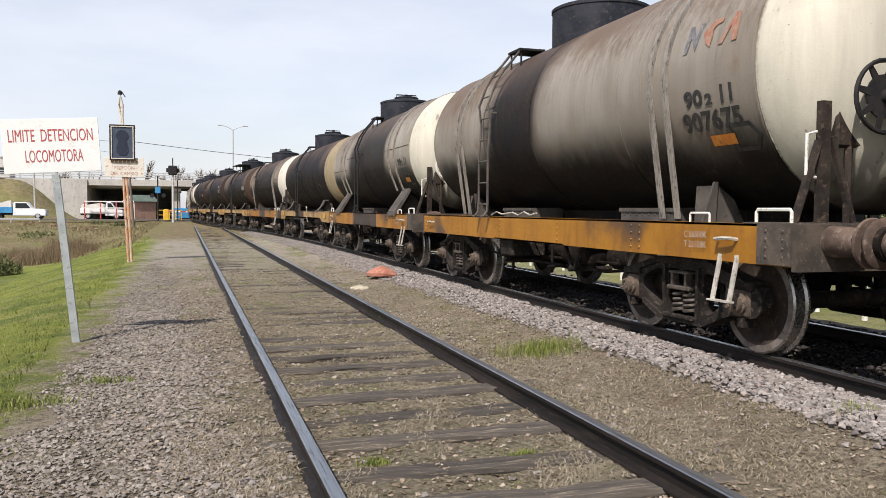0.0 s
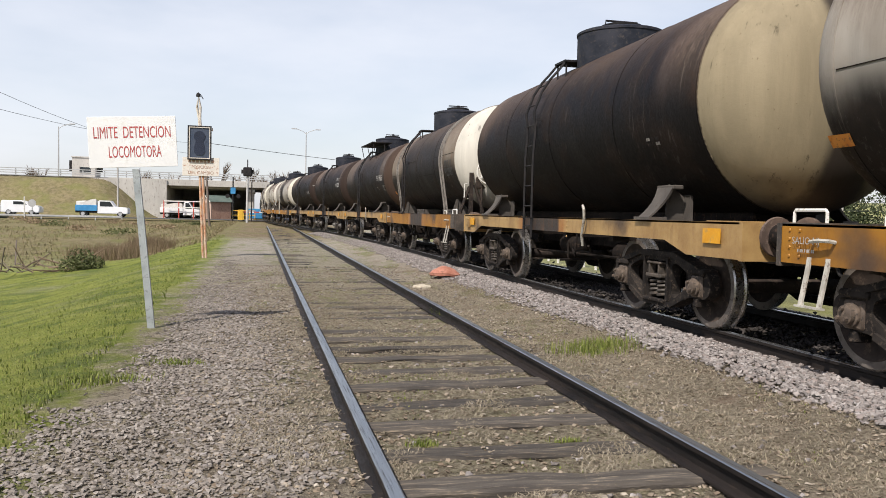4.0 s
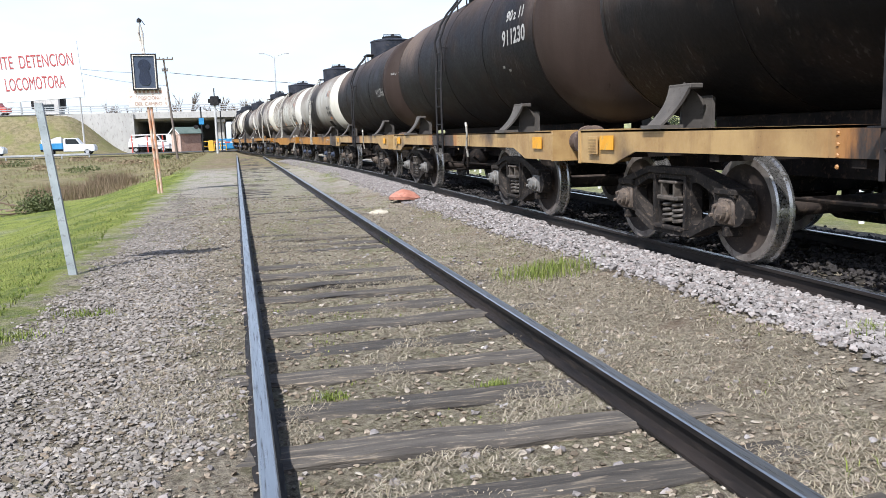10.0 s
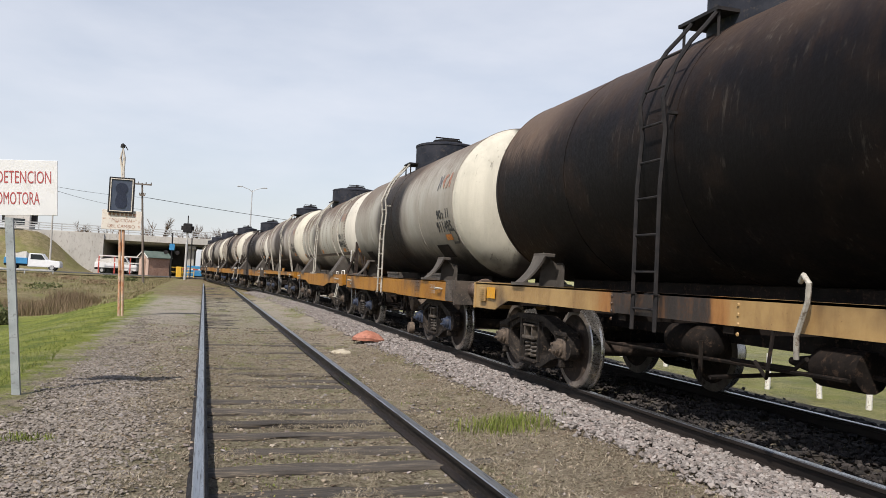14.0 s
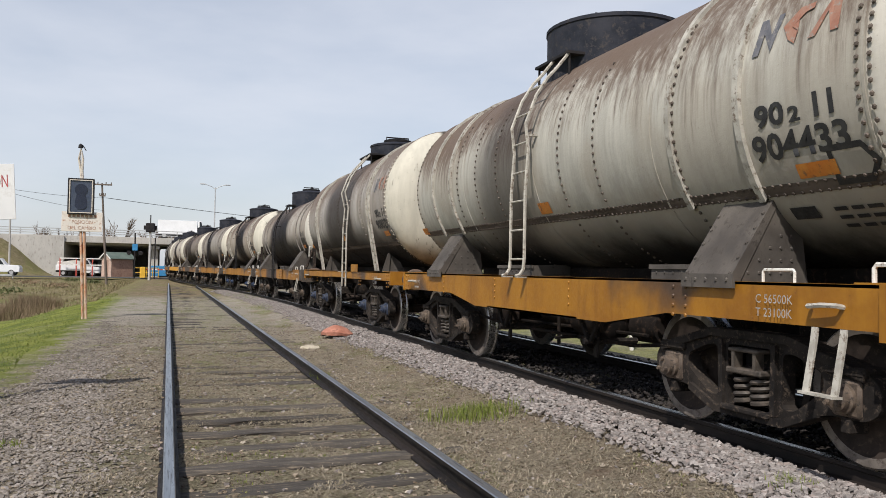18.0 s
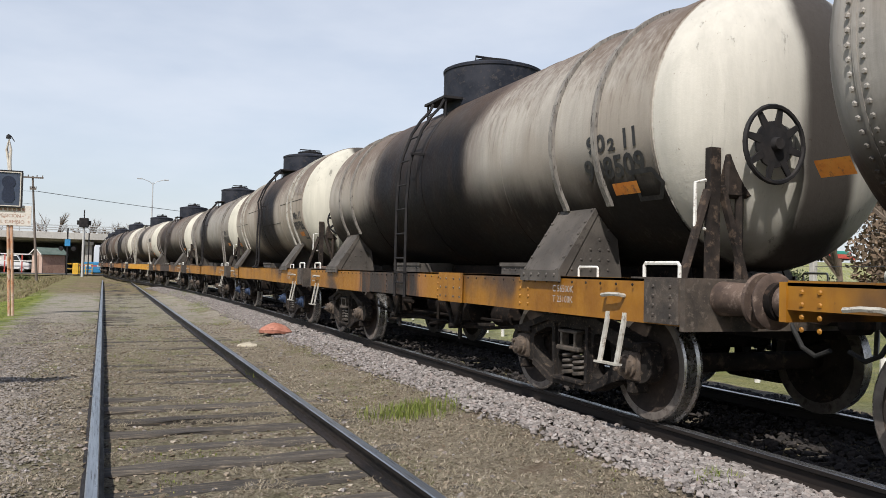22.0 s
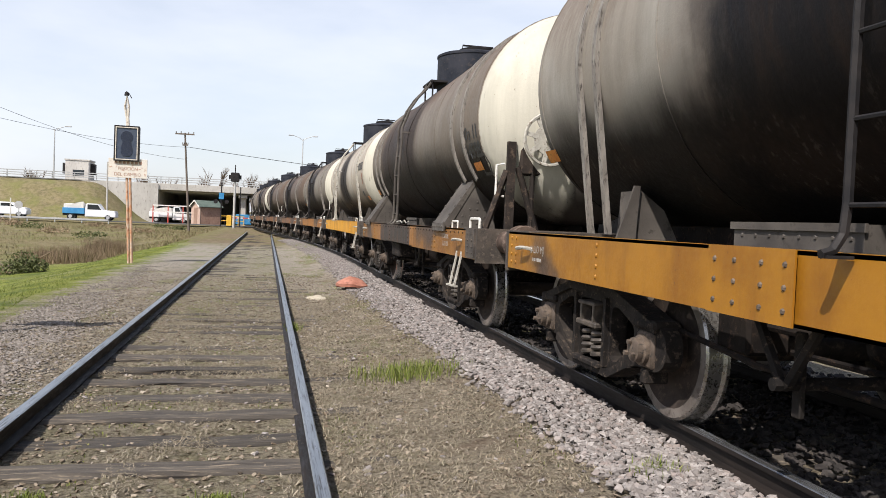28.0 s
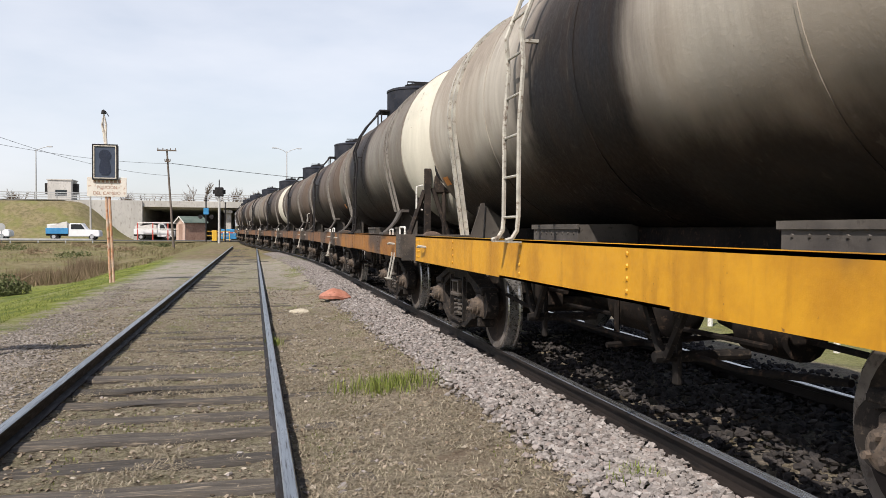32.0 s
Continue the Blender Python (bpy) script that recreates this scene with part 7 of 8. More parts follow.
box(bm, -1.32, -0.40, 0.0, -1.292, 0.35, 1.85)
part("door", bm, noisy("hut_door", (0.24, 0.15, 0.11), (0.30, 0.20, 0.15), 2.0, 0.8, 0.0, 0.2), gable, "brown wooden door")
for s in (-1, 1):
    bm = bmesh.new()
    prism(bm, [(s * 1.16, 1.93), (s * 1.16, 1.99), (0, 2.69), (0, 2.63)], -1.5, 1.45, "x")
    roof = part("roof", bm, HUT_ROOF, hut, "dark green corrugated sheet")
    bm = bmesh.new()
    prism(bm, [(s * 1.17, 1.86), (s * 1.17, 1.99), (0, 2.70), (0, 2.57)], -1.53, -1.502, "x")
    part("barge_board", bm, WHITE_IRON, roof, "white barge board")

# ---- crossing barrier, masts, fence ----
bar = root("crossing_barrier", pose(-3.4, 88.5, 0.1), "yellow and white crossing barrier beside the road", "barrier")
bm = bmesh.new()
box(bm, -0.25, -0.2, 0, 0.25, 0.2, 1.15, bev=0.03)
part("pedestal", bm, YELLOW_PAINT, bar)
for i in range(6):
    bm = bmesh.new()
    box(bm, 0.3 + i * 0.55, -0.04, 0.85, 0.85 + i * 0.55, 0.04, 0.98)
    part("boom", bm, WHITE_IRON if i % 2 else RED_PAINT, bar)
bm = bmesh.new()
for x in (-0.9, -0.3, 0.3, 0.9, 1.5):
    rod(bm, (x, 1.5, 0), (x, 1.5, 1.1), 0.04, 8)
for z in (0.55, 1.05):
    rod(bm, (-0.9, 1.5, z), (1.5, 1.5, z), 0.035, 8)
part("railing", bm, YELLOW_PAINT, bar)
bm = bmesh.new()
box(bm, 0.6, 2.2, 0.2, 2.4, 2.6, 1.3, bev=0.05)
part("blue_cabinet", bm, CAR_BLUE, bar, "blue equipment cabinet")

mast = root("signal_mast", pose(-2.62, 81.2, 0.0), "pale signal mast with a black lamp head and finial", "railway signal")
bm = bmesh.new()
rod(bm, (0, 0, 0), (0, 0, 5.4), 0.13, 10, 0.10)
part("mast", bm, noisy("mast_grey", (0.36, 0.36, 0.35), (0.45, 0.45, 0.44), 3.0, 0.6, 0.0, 0.1), mast)
bm = bmesh.new()
box(bm, -0.42, -0.25, 4.55, 0.42, 0.05, 5.45, bev=0.08)
box(bm, -0.6, -0.05, 4.8, 0.6, 0.0, 5.2)
part("lamp_head", bm, BLACK_IRON, mast)
bm = bmesh.new()
rod(bm, (0, 0, 5.4), (0, 0, 6.2), 0.05, 8)
part("finial", bm, BLACK_IRON, mast)
post2 = root("crossing_lights", pose(-4.15, 86.5, 0.05), "dark mast with a blue board and twin crossing lamps", "crossing light")
bm = bmesh.new()
rod(bm, (0, 0, 0), (0, 0, 4.6), 0.07, 8)
part("mast", bm, BLACK_IRON, post2)
bm = bmesh.new()
box(bm, -0.25, -0.1, 2.85, 0.25, -0.05, 3.5)
part("blue_board", bm, CAR_BLUE, post2, "blue board")
for x in (-0.55, 0.55):
    bm = bmesh.new()
    lathe(bm, [(-0.12, 0.0), (-0.12, 0.2), (0.0, 0.22), (0.08, 0.1), (0.08, 0.0)], "y", 14, (x, -0.05, 2.6))
    part("lamp", bm, BLACK_IRON, post2)
bm = bmesh.new()
rod(bm, (1.9, 0.5, 0), (1.9, 0.5, 4.2), 0.06, 8)
part("side_mast", bm, BLACK_IRON, post2)

fence = root("red_white_fence", pose(-11.9, 94.6, 0.1), "red posts with white rails in front of the parked lorry", "fence")
for x in (0.0, 1.6, 3.2, 4.4):
    part("post", cached("fence_red_post", RED_PAINT, lambda bm: box(bm, -0.06, -0.05, 0, 0.06, 0.05, 2.0)), None, fence).matrix_basis = pose(x, 0, 0)
for z in (1.25, 1.95):
    part("rail", cached("fence_white_rail", WHITE_IRON, lambda bm: box(bm, 0, -0.07, -0.06, 4.4, -0.05, 0.06)), None, fence).matrix_basis = pose(0, 0, z)


# ---- poles and wires ----
def pole(x, y, z0, z1, lean, label, arms=()):
    p = root("utility_pole", pose(x, y, z0), label, "utility pole", "poles by the line")
    bm = bmesh.new()
    rod(bm, (0, 0, 0), (lean, 0, z1 - z0), 0.095, 10, 0.06)
    part("shaft", bm, POLE_WOOD, p)
    for z, wd in arms:
        bm = bmesh.new()
        k = lean * (z - z0) / (z1 - z0)
        box(bm, k - wd / 2, -0.14, z - z0 - 0.05, k + wd / 2, -0.05, z - z0 + 0.05)
        for s in (-0.46, -0.2, 0.2, 0.46):
            rod(bm, (k + s * wd, -0.1, z - z0 + 0.05), (k + s * wd, -0.1, z - z0 + 0.18), 0.035, 6)
        part("crossarm", bm, POLE_WOOD, p)
    return p


pole(-5.08, 62.5, -0.3, 7.25, -0.5, "thin wooden pole with a crossarm beside the siding", ((7.15, 1.35), (6.35, 0.4)))
pole(-14.3, 37.0, -1.3, 7.2, -0.1, "wooden pole with a timber stay down the slope", ((7.0, 1.2),))
bm = bmesh.new()
rod(bm, (-14.3, 37.0, 1.6), (-12.9, 37.3, -1.0), 0.05, 8)
tagged(part("pole_stay", bm, POLE_WOOD), "slanting timber stay of the pole", "stay")


def wire(a, b, sag, r=0.010):
    bm = bmesh.new()
    a, b = Vector(a), Vector(b)
    pipe(bm, [a.lerp(b, k / 20) - Vector((0, 0, sag * 4 * (k / 20) * (1 - k / 20))) for k in range(21)], r, 5)
    tagged(part("overhead_wire", bm, WIRE_MAT), "thin black overhead wire", "wire", "overhead wires")


wire((-14.6, 37.0, 7.15), (-5.4, 62.4, 5.3), 0.75)
wire((-14.0, 37.0, 5.75), (-5.2, 62.4, 6.2), 0.45)
wire((-5.2, 62.4, 6.2), (60.0, 96.0, 7.2), 1.4, 0.02)
wire((-40.0, 20.0, 9.0), (-14.6, 37.0, 7.15), 0.5)
wire((-40.0, 18.0, 7.0), (-14.0, 37.0, 5.75), 0.5)


def lamp_post(x, y, z0, h, arm, label):
    p = root("street_lamp", pose(x, y, z0), label, "street lamp", "street lamps of the flyover")
    bm = bmesh.new()
    rod(bm, (0, 0, 0), (0, 0, h), 0.13, 8, 0.07)
    part("pole", bm, RAIL_GREY, p)
    for s in arm:
        bm = bmesh.new()
        pipe(bm, [(0, 0, h - 0.3), (s * 0.5, 0, h + 0.1), (s * 1.5, 0, h + 0.45)], 0.05, 6)
        part("arm", bm, RAIL_GREY, p)
        bm = bmesh.new()
        box(bm, s * 1.9 - 0.4, -0.15, h + 0.38, s * 1.9 + 0.4, 0.15, h + 0.55, bev=0.05)
        part("luminaire", bm, RAIL_GREY, p)


lamp_post(5.7, 130.0, 4.5, 9.3, (-1, 1), "tall twin-arm street lamp beyond the bridge")
lamp_post(-30.8, 130.0, 4.5, 8.5, (1,), "tall street lamp beside the flyover road")
bm = bmesh.new()
rod(bm, (-16.8, 95.0, 0.0), (-16.85, 95.0, 6.6), 0.11, 8, 0.08)
tagged(part("concrete_post", bm, CONCRETE), "plain concrete post on the embankment", "post")
bm = bmesh.new()
rod(bm, (-24.0, 86.0, -0.4), (-24.0, 86.0, 2.1), 0.06, 8)
tagged(part("marker_post", bm, WHITE_IRON), "short white marker post by the road", "post")
rs = root("road_sign", pose(-23.8, 88.0, -0.2), "round pale road sign seen from behind", "road sign")
bm = bmesh.new()
rod(bm, (0, 0, 0), (0, 0, 1.9), 0.04, 8)
part("post", bm, GALV, rs)
bm = bmesh.new()
lathe(bm, [(0.0, 0.0), (0.0, 0.38), (0.03, 0.38), (0.03, 0.0)], "y", 20, (0, -0.08, 1.65))
part("disc", bm, RAIL_GREY, rs)

# ---- roadside building ----
bld = root("concrete_building", pose(-24.2, 116.0, 4.7), "square grey concrete block beside the flyover road", "building")
bm = bmesh.new()
box(bm, -1.45, -1.6, 0, 1.45, 2.0, 2.95, bev=0.03)
part("wall", bm, CONCRETE, bld)
bm = bmesh.new()
box(bm, -1.55, -1.7, 2.95, 1.55, 2.1, 3.1)
part("roof", bm, CONCRETE, bld)
bm = bmesh.new()
box(bm, -0.5, -1.63, 0.9, 0.9, -1.58, 1.7)
part("window", bm, GLASS_DARK, bld)
for x in (-1.72, 1.72):
    bm = bmesh.new()
    box(bm, x - 0.28, -0.6, 1.2, x + 0.3, 0.4, 2.6)
    part("side_unit", bm, BLACK_IRON, bld)


# ---- vehicles ----
def vehicle(name, x, y, z, yaw, length, height, cab_len, body, label, bed=None, cargo=None, van=False, group="", w=1.75):
    """Front towards +x. A van is closed to its end; a pickup or lorry has a bed or box behind the cab."""
    v = root(name, pose(x, y, z, 0, 0, yaw), label, "van" if van else "truck", group)
    h, L = height, length / 2
    wr = 0.33 if h < 2.4 else 0.45
    bm = bmesh.new()
    if van:
        o = [(-L, 0.3), (L - 0.05, 0.3), (L, 0.7), (L - 0.15, 0.98), (L - 1.0, 1.1), (L - 1.75, h), (-L + 0.1, h), (-L, h - 0.2)]
    else:
        nose = L - cab_len * 0.45
        o = [(L - cab_len - 0.1, 0.35), (L, 0.35), (L, 0.75), (L - 0.1, 1.02), (nose, 1.08), (nose - 0.45, h), (L - cab_len, h), (L - cab_len - 0.1, 1.0)]
    prism(bm, o, -w / 2, w / 2, "y")
    bmesh.ops.bevel(bm, geom=[e for e in bm.edges], offset=0.05, segments=2, affect="EDGES")
    part("body", bm, body, v, "", True)
    bm = bmesh.new()
    if van:
        prism(bm, [(L - 1.15, 1.12), (L - 1.7, h - 0.12), (L - 2.5, h - 0.12), (L - 2.5, 1.12)], -w / 2 - 0.01, w / 2 + 0.01, "y")
    else:
        prism(bm, [(nose - 0.1, 1.1), (nose - 0.47, h - 0.1), (L - cab_len + 0.15, h - 0.1), (L - cab_len + 0.15, 1.1)], -w / 2 - 0.01, w / 2 + 0.01, "y")
    part("side_window", bm, GLASS_DARK, v)
    if bed is not None:
        bm = bmesh.new()
        box(bm, -L, -w / 2 - 0.05, 0.62, L - cab_len - 0.12, w / 2 + 0.05, 1.22 if cargo is not None else h, bev=0.02)
        part("bed", bm, bed, v)
        bm = bmesh.new()
        box(bm, -L, -w / 2 + 0.1, 0.42, L - cab_len, w / 2 - 0.1, 0.64)
        part("chassis", bm, BLACK_IRON, v)
    if cargo is not None:
        bm = bmesh.new()
        box(bm, -L + 0.1, -w / 2 + 0.05, 1.15, L - cab_len - 0.25, w / 2 - 0.05, 1.45)
        bmesh.ops.subdivide_edges(bm, edges=bm.edges[:], cuts=4)
        for q in bm.verts:
            if q.co.z > 1.3:
                q.co.z += 0.25 * noise.noise(q.co * 1.7) + 0.22 - 0.2 * abs(q.co.x + 0.8) / L
        part("load", bm, cargo, v, "heaped pale load", True)
    for s in (-1, 1):
        for px in (-L + 0.75, L - 0.75):
            wh = part("wheel", cached("car_wheel/%.2f" % wr, RUBBER, lambda bm: lathe(bm, [(-0.1, 0.0), (-0.1, wr * 0.8), (-0.08, wr), (0.08, wr), (0.1, wr * 0.8), (0.1, 0.0)], "y", 18), True), None, v)
            wh.matrix_basis = pose(px, s * (w / 2 - 0.1), wr)
            part("rim", cached("car_rim/%.2f" % wr, RAIL_GREY, lambda bm: lathe(bm, [(-0.11, 0.0), (-0.115, wr * 0.55), (0.115, wr * 0.55), (0.11, 0.0)], "y", 14)), None, wh)
    for s in (-1, 1):
        part("headlight", cached("headlight", WHITE_IRON, lambda bm: box(bm, -0.02, -0.13, -0.09, 0.02, 0.13, 0.09, bev=0.01)), None, v).matrix_basis = pose(L, s * (w / 2 - 0.3), 0.77)
    return v


vehicle("pickup_truck", -17.5, 90.3, 0.17, 0, 5.15, 1.72, 2.9, CAR_WHITE, "white pickup with a blue bed and heaped pale load", CAR_BLUE, SACK)
vehicle("small_van", -25.7, 91.8, 0.17, 0, 3.7, 1.55, 0, CAR_WHITE, "small pale van standing on the road", van=True)
vehicle("flatbed_lorry", -10.2, 96.2, 0.12, 0, 4.4, 1.85, 1.8, CAR_WHITE, "white light lorry parked under the bridge", CAR_WHITE, SACK)
VAN = vehicle("delivery_van", -40, 93.0, 0.17, 0, 3.8, 1.95, 0, CAR_WHITE, "white delivery van driving along the road", van=True)
LORRY_GREEN = vehicle("tarpaulin_lorry", -60, 109.5, 4.87, 0, 5.4, 1.85, 1.5, RED_PAINT, "red lorry with a green tarpaulin crossing the bridge", RED_PAINT, None, w=2.4)
TRAILER = root("tarpaulin_trailer", pose(-70, 109.5, 4.87), "red trailer under a green tarpaulin crossing the bridge", "trailer")
for ob, a, b, top in ((LORRY_GREEN, -2.75, 0.95, 2.02), (TRAILER, -3.6, 3.6, 2.06)):
    bm = bmesh.new()
    box(bm, a, -1.27, top - 0.72, b, 1.27, top, bev=0.12)
    part("tarpaulin", bm, GREEN_PAINT, ob, "bright green tarpaulin")
bm = bmesh.new()
box(bm, -3.55, -1.22, 0.6, 3.55, 1.22, 1.40, bev=0.03)
part("side_board", bm, RED_PAINT, TRAILER)
for px in (-2.6, 2.2, 3.1):
    for s in (-1, 1):
        part("wheel", MESH["car_wheel/0.33"], None, TRAILER).matrix_basis = pose(px, s * 1.05, 0.33)
LORRY_WHITE = vehicle("box_lorry", -80, 109.5, 4.87, 0, 6.4, 2.4, 1.5, CAR_WHITE, "white box lorry crossing the bridge", CAR_WHITE, None, w=2.3)
LORRY_GREY = vehicle("grey_lorry", -90, 109.5, 4.87, 0, 8.6, 2.35, 1.5, CAR_WHITE, "lorry with a long grey box crossing the bridge", noisy("grey_box", (0.30, 0.31, 0.31), (0.36, 0.37, 0.37), 1.0, 0.6, 0, 0.1), None, w=2.4)

VAN_GREEN = vehicle("box_van", -95, 109.5, 4.87, 0, 4.9, 2.2, 1.4, CAR_WHITE, "white van with a green box body crossing the bridge", noisy("green_box", (0.10, 0.20, 0.15), (0.14, 0.25, 0.19), 1.0, 0.6, 0, 0.1), None, w=2.2)


# ---- plants ----
def bare_tree(x, y, z, h, seed, label, twigs=900, spread=0.45):
    rng = random.Random(seed)
    t = root("bare_tree", pose(x, y, z), label, "tree", "bare trees")
    bm = bmesh.new()
    tips = []

    def grow(p, d, l, r, depth):
        q = p + d * l
        rod(bm, p, q, r, 6 if depth < 2 else 4, r * 0.68, False)
        if depth >= 3:
            tips.append((q, d, l))
            return
        for _ in range(3 if depth else 5):
            e = (d + Vector((rng.uniform(-1, 1), rng.uniform(-1, 1), rng.uniform(-0.2, 0.7))) * (0.65 if depth else spread + 0.2)).normalized()
            grow(q - d * l * rng.uniform(0, 0.35), e, l * rng.uniform(0.55, 0.8), r * 0.62, depth + 1)
    grow(Vector((0, 0, -0.3)), Vector((rng.uniform(-0.1, 0.1), rng.uniform(-0.1, 0.1), 1)).normalized(), h * 0.34, h * 0.022, 0)
    part("trunk", bm, BARK, t)
    verts, faces = [], []
    for _ in range(twigs):
        q, d, l = rng.choice(tips)
        e = (d + Vector((rng.uniform(-1, 1), rng.uniform(-1, 1), rng.uniform(-0.6, 0.8)))).normalized()
        a = q - d * l * rng.uniform(0, 1)
        b = a + e * rng.uniform(0.3, 0.9) * h * 0.1
        s = e.orthogonal().normalized() * h * 0.0016
        k = len(verts)
        verts += [a - s, a + s, b]
        faces.append((k, k + 1, k + 2))
    me = bpy.data.meshes.new("crown")
    me.from_pydata([tuple(v) for v in verts], [], faces)
    me.materials.append(TWIG_MAT)
    c = new("crown", me)
    c.parent = t
    return t


def bush(name, x, y, z, rx, ry, h, n, material, label, size=0.06, seed=1, stems=False):
    rng = np.random.RandomState(seed)
    verts, faces = [], []
    lumps = [(rng.uniform(-0.5, 0.5) * rx, rng.uniform(-0.5, 0.5) * ry, rng.uniform(0.25, 0.65) * h, rng.uniform(0.4, 0.62)) for _ in range(9)]
    for _ in range(n):
        cx, cy, cz, r = lumps[rng.randint(len(lumps))]
        d = rng.randn(3)
        d /= np.linalg.norm(d)
        r *= 0.5 + 0.5 * rng.rand() ** 0.4
        p = np.array([cx + d[0] * r * rx, cy + d[1] * r * ry, max(0.0, cz + d[2] * r * h * 0.75)])
        if stems:
            p[2] = 0.0
            tip = p + np.array([rng.randn() * 0.15, rng.randn() * 0.15, h * rng.uniform(0.5, 1.1)])
            s = np.array([0.012, 0.006, 0])
            k = len(verts)
            verts += [p - s, p + s, tip]
            faces.append((k, k + 1, k + 2))
            continue
        u = rng.randn(3)
        u = u / np.linalg.norm(u) * size * (0.6 + 0.8 * rng.rand())
        w = np.cross(u, rng.randn(3))
        w = w / (np.linalg.norm(w) + 1e-9) * size * 0.5
        k = len(verts)
        verts += [p - u, p + w, p + u, p - w]
        faces.append((k, k + 1, k + 2, k + 3))
    me = bpy.data.meshes.new(name)
    me.from_pydata([tuple(v) for v in verts], [], faces)
    me.materials.append(material)
    ob = new(name, me)
    ob.location = (x, y, z)
    return tagged(ob, label, "bush" if not stems else "reeds", kind="stuff" if name in ("scrub", "reed_bed") else "")


gz = ground_z
bush("green_bush", -7.6, 30.5, gz(-7.6, 30.5) - 0.05, 0.85, 0.7, 0.8, 1900, BUSH_MAT, "rounded olive green bush in the ditch", 0.05, 3)
bush("reed_bed", -7.4, 36.5, gz(-7.4, 36.5), 2.6, 1.6, 0.75, 1500, REED_MAT, "brown dry reeds in the ditch", 0.04, 5, True)
bush("reed_bed", -6.2, 38.0, gz(-6.2, 38.0), 1.3, 1.2, 0.85, 1100, REED_MAT, "brown dry reeds in the ditch", 0.04, 6, True)
for i, (x, y, s) in enumerate(((-9.6, 51.0, 1.1), (-12.5, 55.0, 1.0), (-7.8, 58.0, 0.9), (-15.5, 60.0, 1.2), (-10.5, 64.0, 0.9), (-18.0, 66.0, 1.1), (-6.8, 70.0, 0.8), (-13.5, 72.0, 1.0), (-21.0, 74.0, 1.2), (-9.0, 78.0, 0.9))):
    bush("scrub", x, y, gz(x, y), s * 1.1, s * 0.8, s * 0.42, 260, REED_MAT if i % 3 else BUSH_MAT, "low dry scrub on the bank", 0.07, 20 + i)
random.seed(5)
pile = root("brushwood_pile", pose(-9.2, 31.8, gz(-9.2, 31.8)), "heap of cut branches in the ditch", "brushwood")
for i in range(34):
    bm = bmesh.new()
    a = Vector((random.uniform(-1.6, 1.6), random.uniform(-0.6, 0.6), random.uniform(0.0, 0.3)))
    d = Vector((random.uniform(-1, 1), random.uniform(-0.6, 0.6), random.uniform(-0.1, 0.5))).normalized() * random.uniform(0.5, 1.3)
    pipe(bm, [a, a + d * 0.5 + Vector((0, 0, random.uniform(-0.08, 0.1))), a + d], random.uniform(0.012, 0.035), 5)
    part("branch", bm, (BARK, TWIG_MAT)[i % 2] if i % 5 else POLE_WOOD, pile)
for i, (x, y) in enumerate(((-17, 150), (-9, 156), (-4, 160), (-22, 152), (-1, 150), (3, 158), (-33, 160), (-40, 158))):
    bare_tree(x, y, 0.0, 9.5 + (i * 7 % 4), 50 + i, "leafless tree beyond the flyover", 700, 0.4)
for i, (x, y) in enumerate(((24, 6), (27, 13), (22, 17), (30, 20), (26, 27), (34, 30), (31, 8), (36, 15), (29, 38), (25, 46), (33, 52), (26, -2))):
    bare_tree(x, y, -0.3, 9.0 + (i * 5 % 5), 80 + i, "leafless brown tree across the main line", 1500, 0.5)
for i, (x, y, h) in enumerate(((19, 19.5, 2.2), (17.5, 23.5, 3.0), (20, 27, 2.8), (21, 33, 3.0), (22, 40, 3.0))):
    bush("hedge", x, y, -0.35, 2.3, 2.0, h, 7000, LEAF_MAT, "dark leafy bush across the main line", 0.06, 60 + i)

for i, (x, y, h) in enumerate(((30, 6, 7.0), (29, 11, 6.4), (31, 16, 7.4), (28, 21, 6.2), (33, 26, 7.0), (27, 1, 5.4), (33, 11, 8.4), (35, 20, 8.4))):
    bush("brown_thicket", x, y, -0.35, 3.4, 2.8, h, 5200, TWIG_MAT, "tall thicket of dry brown twigs across the main line", 0.15, 160 + i)

# ---- beyond the main line ----
shed = root("green_shelter", pose(22.5, 14.6, -0.3, 0, 0, 28), "low green shelter with a turquoise sheet roof", "shelter")
bm = bmesh.new()
box(bm, -1.9, -1.5, 0, 1.9, 1.5, 1.75)
part("wall", bm, noisy("dark_green_boards", (0.02, 0.06, 0.045), (0.03, 0.085, 0.06), 3.0, 0.7, 0, 0.2), shed, "dark green boarded wall")
bm = bmesh.new()
vs = [bm.verts.new(p) for p in ((-2.2, -1.8, 1.72), (2.2, -1.8, 1.72), (2.2, 1.8, 1.72), (-2.2, 1.8, 1.72), (-0.9, 0, 2.75), (0.9, 0, 2.75))]
for f in ((0, 1, 5, 4), (1, 2, 5), (2, 3, 4, 5), (3, 0, 4), (3, 2, 1, 0)):
    bm.faces.new([vs[i] for i in f])
part("roof", bm, noisy("turquoise_sheet", (0.012, 0.10, 0.085), (0.02, 0.14, 0.115), 2.0, 0.5, 0.0, 0.1), shed, "turquoise green hipped roof")
for i in range(46):
    y = -3.0 + i * 1.06
    p = part("marker_stake", cached("marker_stake", WHITE_IRON, lambda bm: (rod(bm, (0, 0, -0.1), (0, 0, 0.62), 0.045, 8),)), None)
    p.matrix_basis = pose(8.55 + 0.08 * math.sin(i * 2.1), y, gz(8.5, y), 2 * math.sin(i * 3.3), 2 * math.cos(i * 1.7), 0)
    tagged(p, "short white stake beside the main line", "stake", "white stakes along the line")
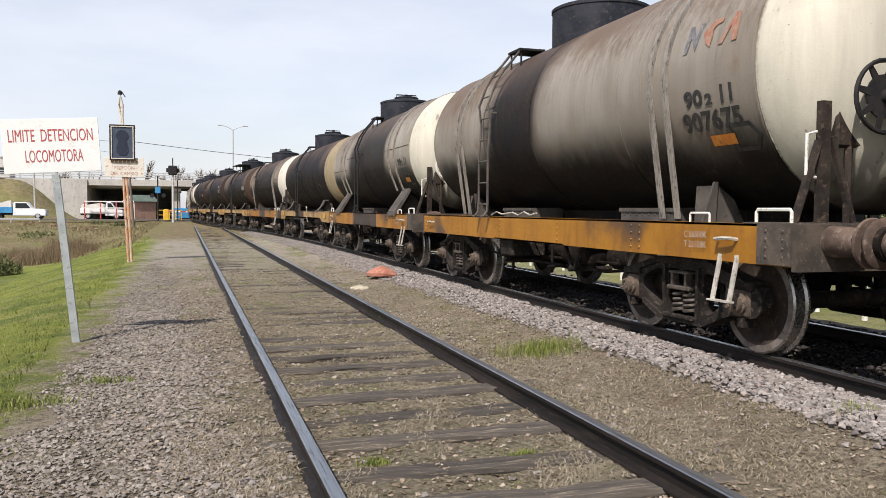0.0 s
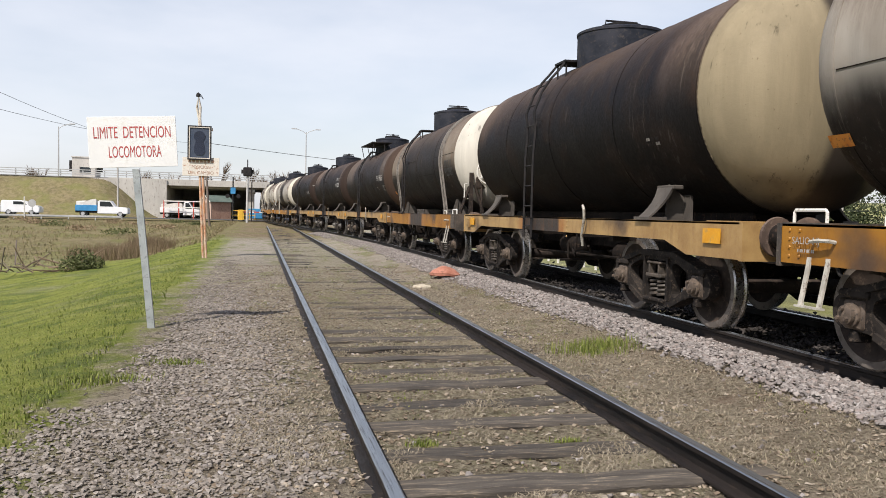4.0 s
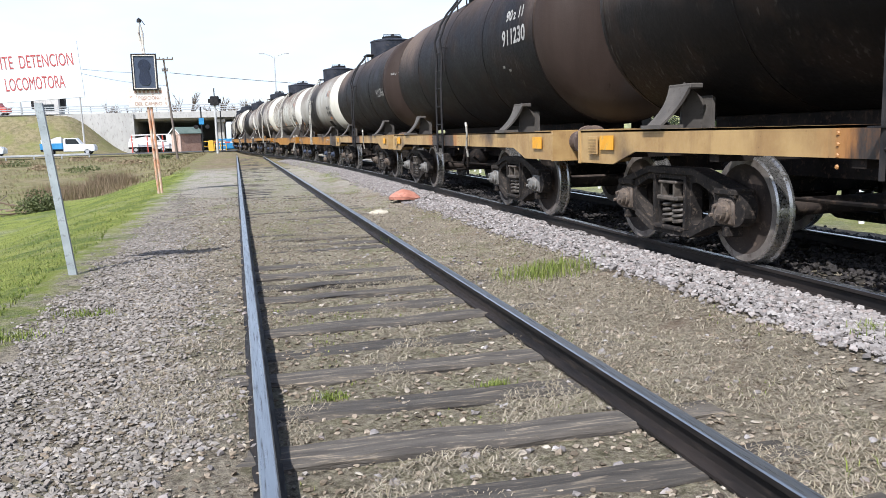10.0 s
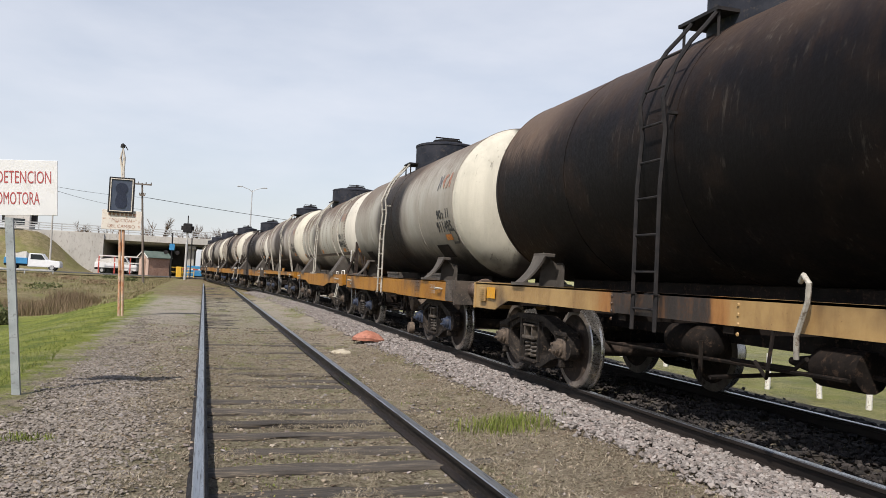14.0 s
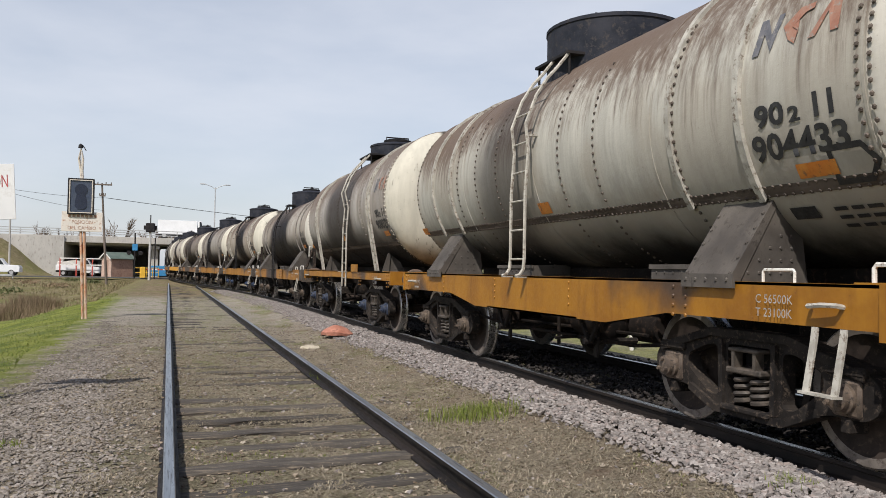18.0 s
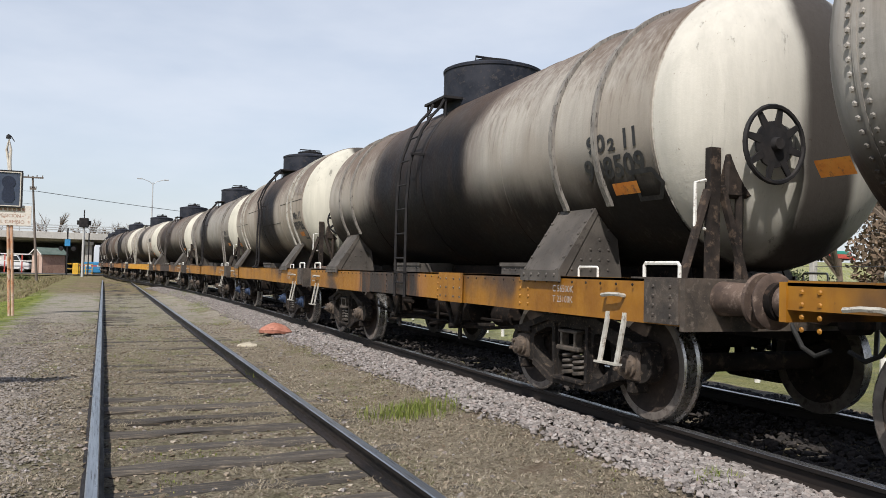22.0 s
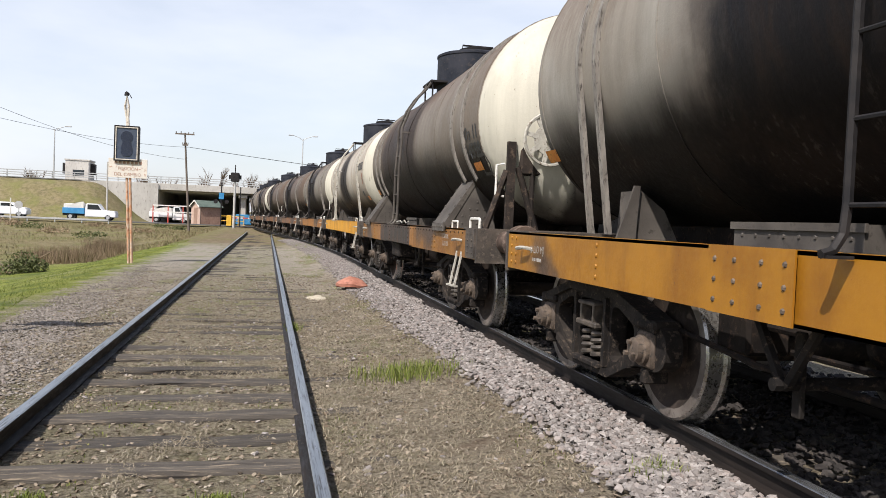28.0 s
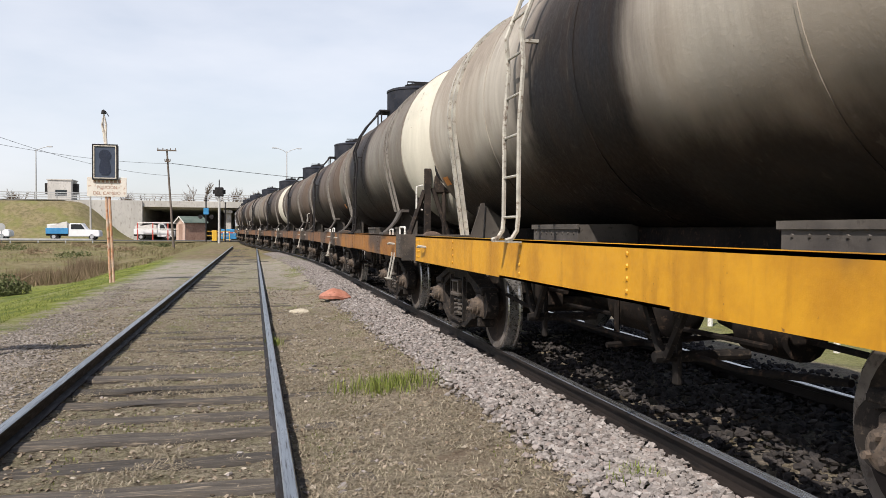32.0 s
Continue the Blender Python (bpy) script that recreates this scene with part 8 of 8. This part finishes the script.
for i, y in enumerate((4.0, 9.5, 15.0, 20.5, 26.0)):
    p = root("fence_post", pose(15.5, y, -0.4), "grey concrete fence post with wires", "fence post", "fence posts across the line")
    bm = bmesh.new()
    box(bm, -0.07, -0.07, 0, 0.07, 0.07, 2.6, bev=0.01)
    part("post", bm, CONCRETE, p)
    bm = bmesh.new()
    for z in (0.9, 1.5, 2.1):
        rod(bm, (0, 0, z), (0, 5.5, z), 0.01, 4)
    part("wire", bm, WIRE_MAT, p)


# ---- motion ----
def wagon_pose(y):
    slope = (main_x(y + 2.5) - main_x(y - 2.5)) / 5.0
    return pose(main_x(y), y, MAIN_Z, 0, 0, -math.degrees(math.atan(slope)))


def motions():
    """The train rolls towards and past the camera at an even speed, its wheels turning."""
    for w, sets, s in WAGONS:
        walk(w, [(t / 2, wagon_pose(s - SPEED * t / 2)) for t in range(65)])
        for ws, q in sets:
            rows = []
            for i in range(257):
                t = i / 8
                rows.append((t, pose(0, q, WHEEL_R, math.degrees(SPEED * t / WHEEL_R) % 360, 0, 0)))
            walk(ws, rows)
    walk(BUNDLE, [(t / 2, wagon_pose(CENTRES[14] - SPEED * t / 2) @ pose(-0.88, 4.62, 1.13)) for t in range(65)])
    times = [0, 4, 8, 12, 16, 20, 24, 28, 32]
    for ob, x0, t0, speed in ((TRAILER, 2.4, 13.0, 13.0), (LORRY_GREEN, 8.9, 13.0, 13.0), (LORRY_WHITE, 0.9, 18.0, 11.4), (LORRY_GREY, -8.0, 26.5, 11.0), (VAN_GREEN, -1.2, 26.5, 11.0)):
        walk(ob, [(t, pose(x0 + speed * (t - t0), 109.5, 4.87)) for t in times])
    road = [(t, pose(-19.1 + 5.5 * (t - 6.0), 93.0, 0.17)) for t in (0, 3, 5, 6, 7)]
    walk(VAN, road + [(7.8, pose(-10.4, 93.2, 0.17, 0, 0, 8)), (8.6, pose(-8.2, 94.8, 0.15, 0, 0, 60)), (9.6, pose(-7.9, 99.0, 0.1, 0, 0, 95)), (12.5, pose(-8.6, 112.0, 0.1, 0, 0, 95)), (18, pose(-9.6, 123.0, 0.1, 0, 0, 100)), (32, pose(-9.6, 123.1, 0.1, 0, 0, 100))])


motions()
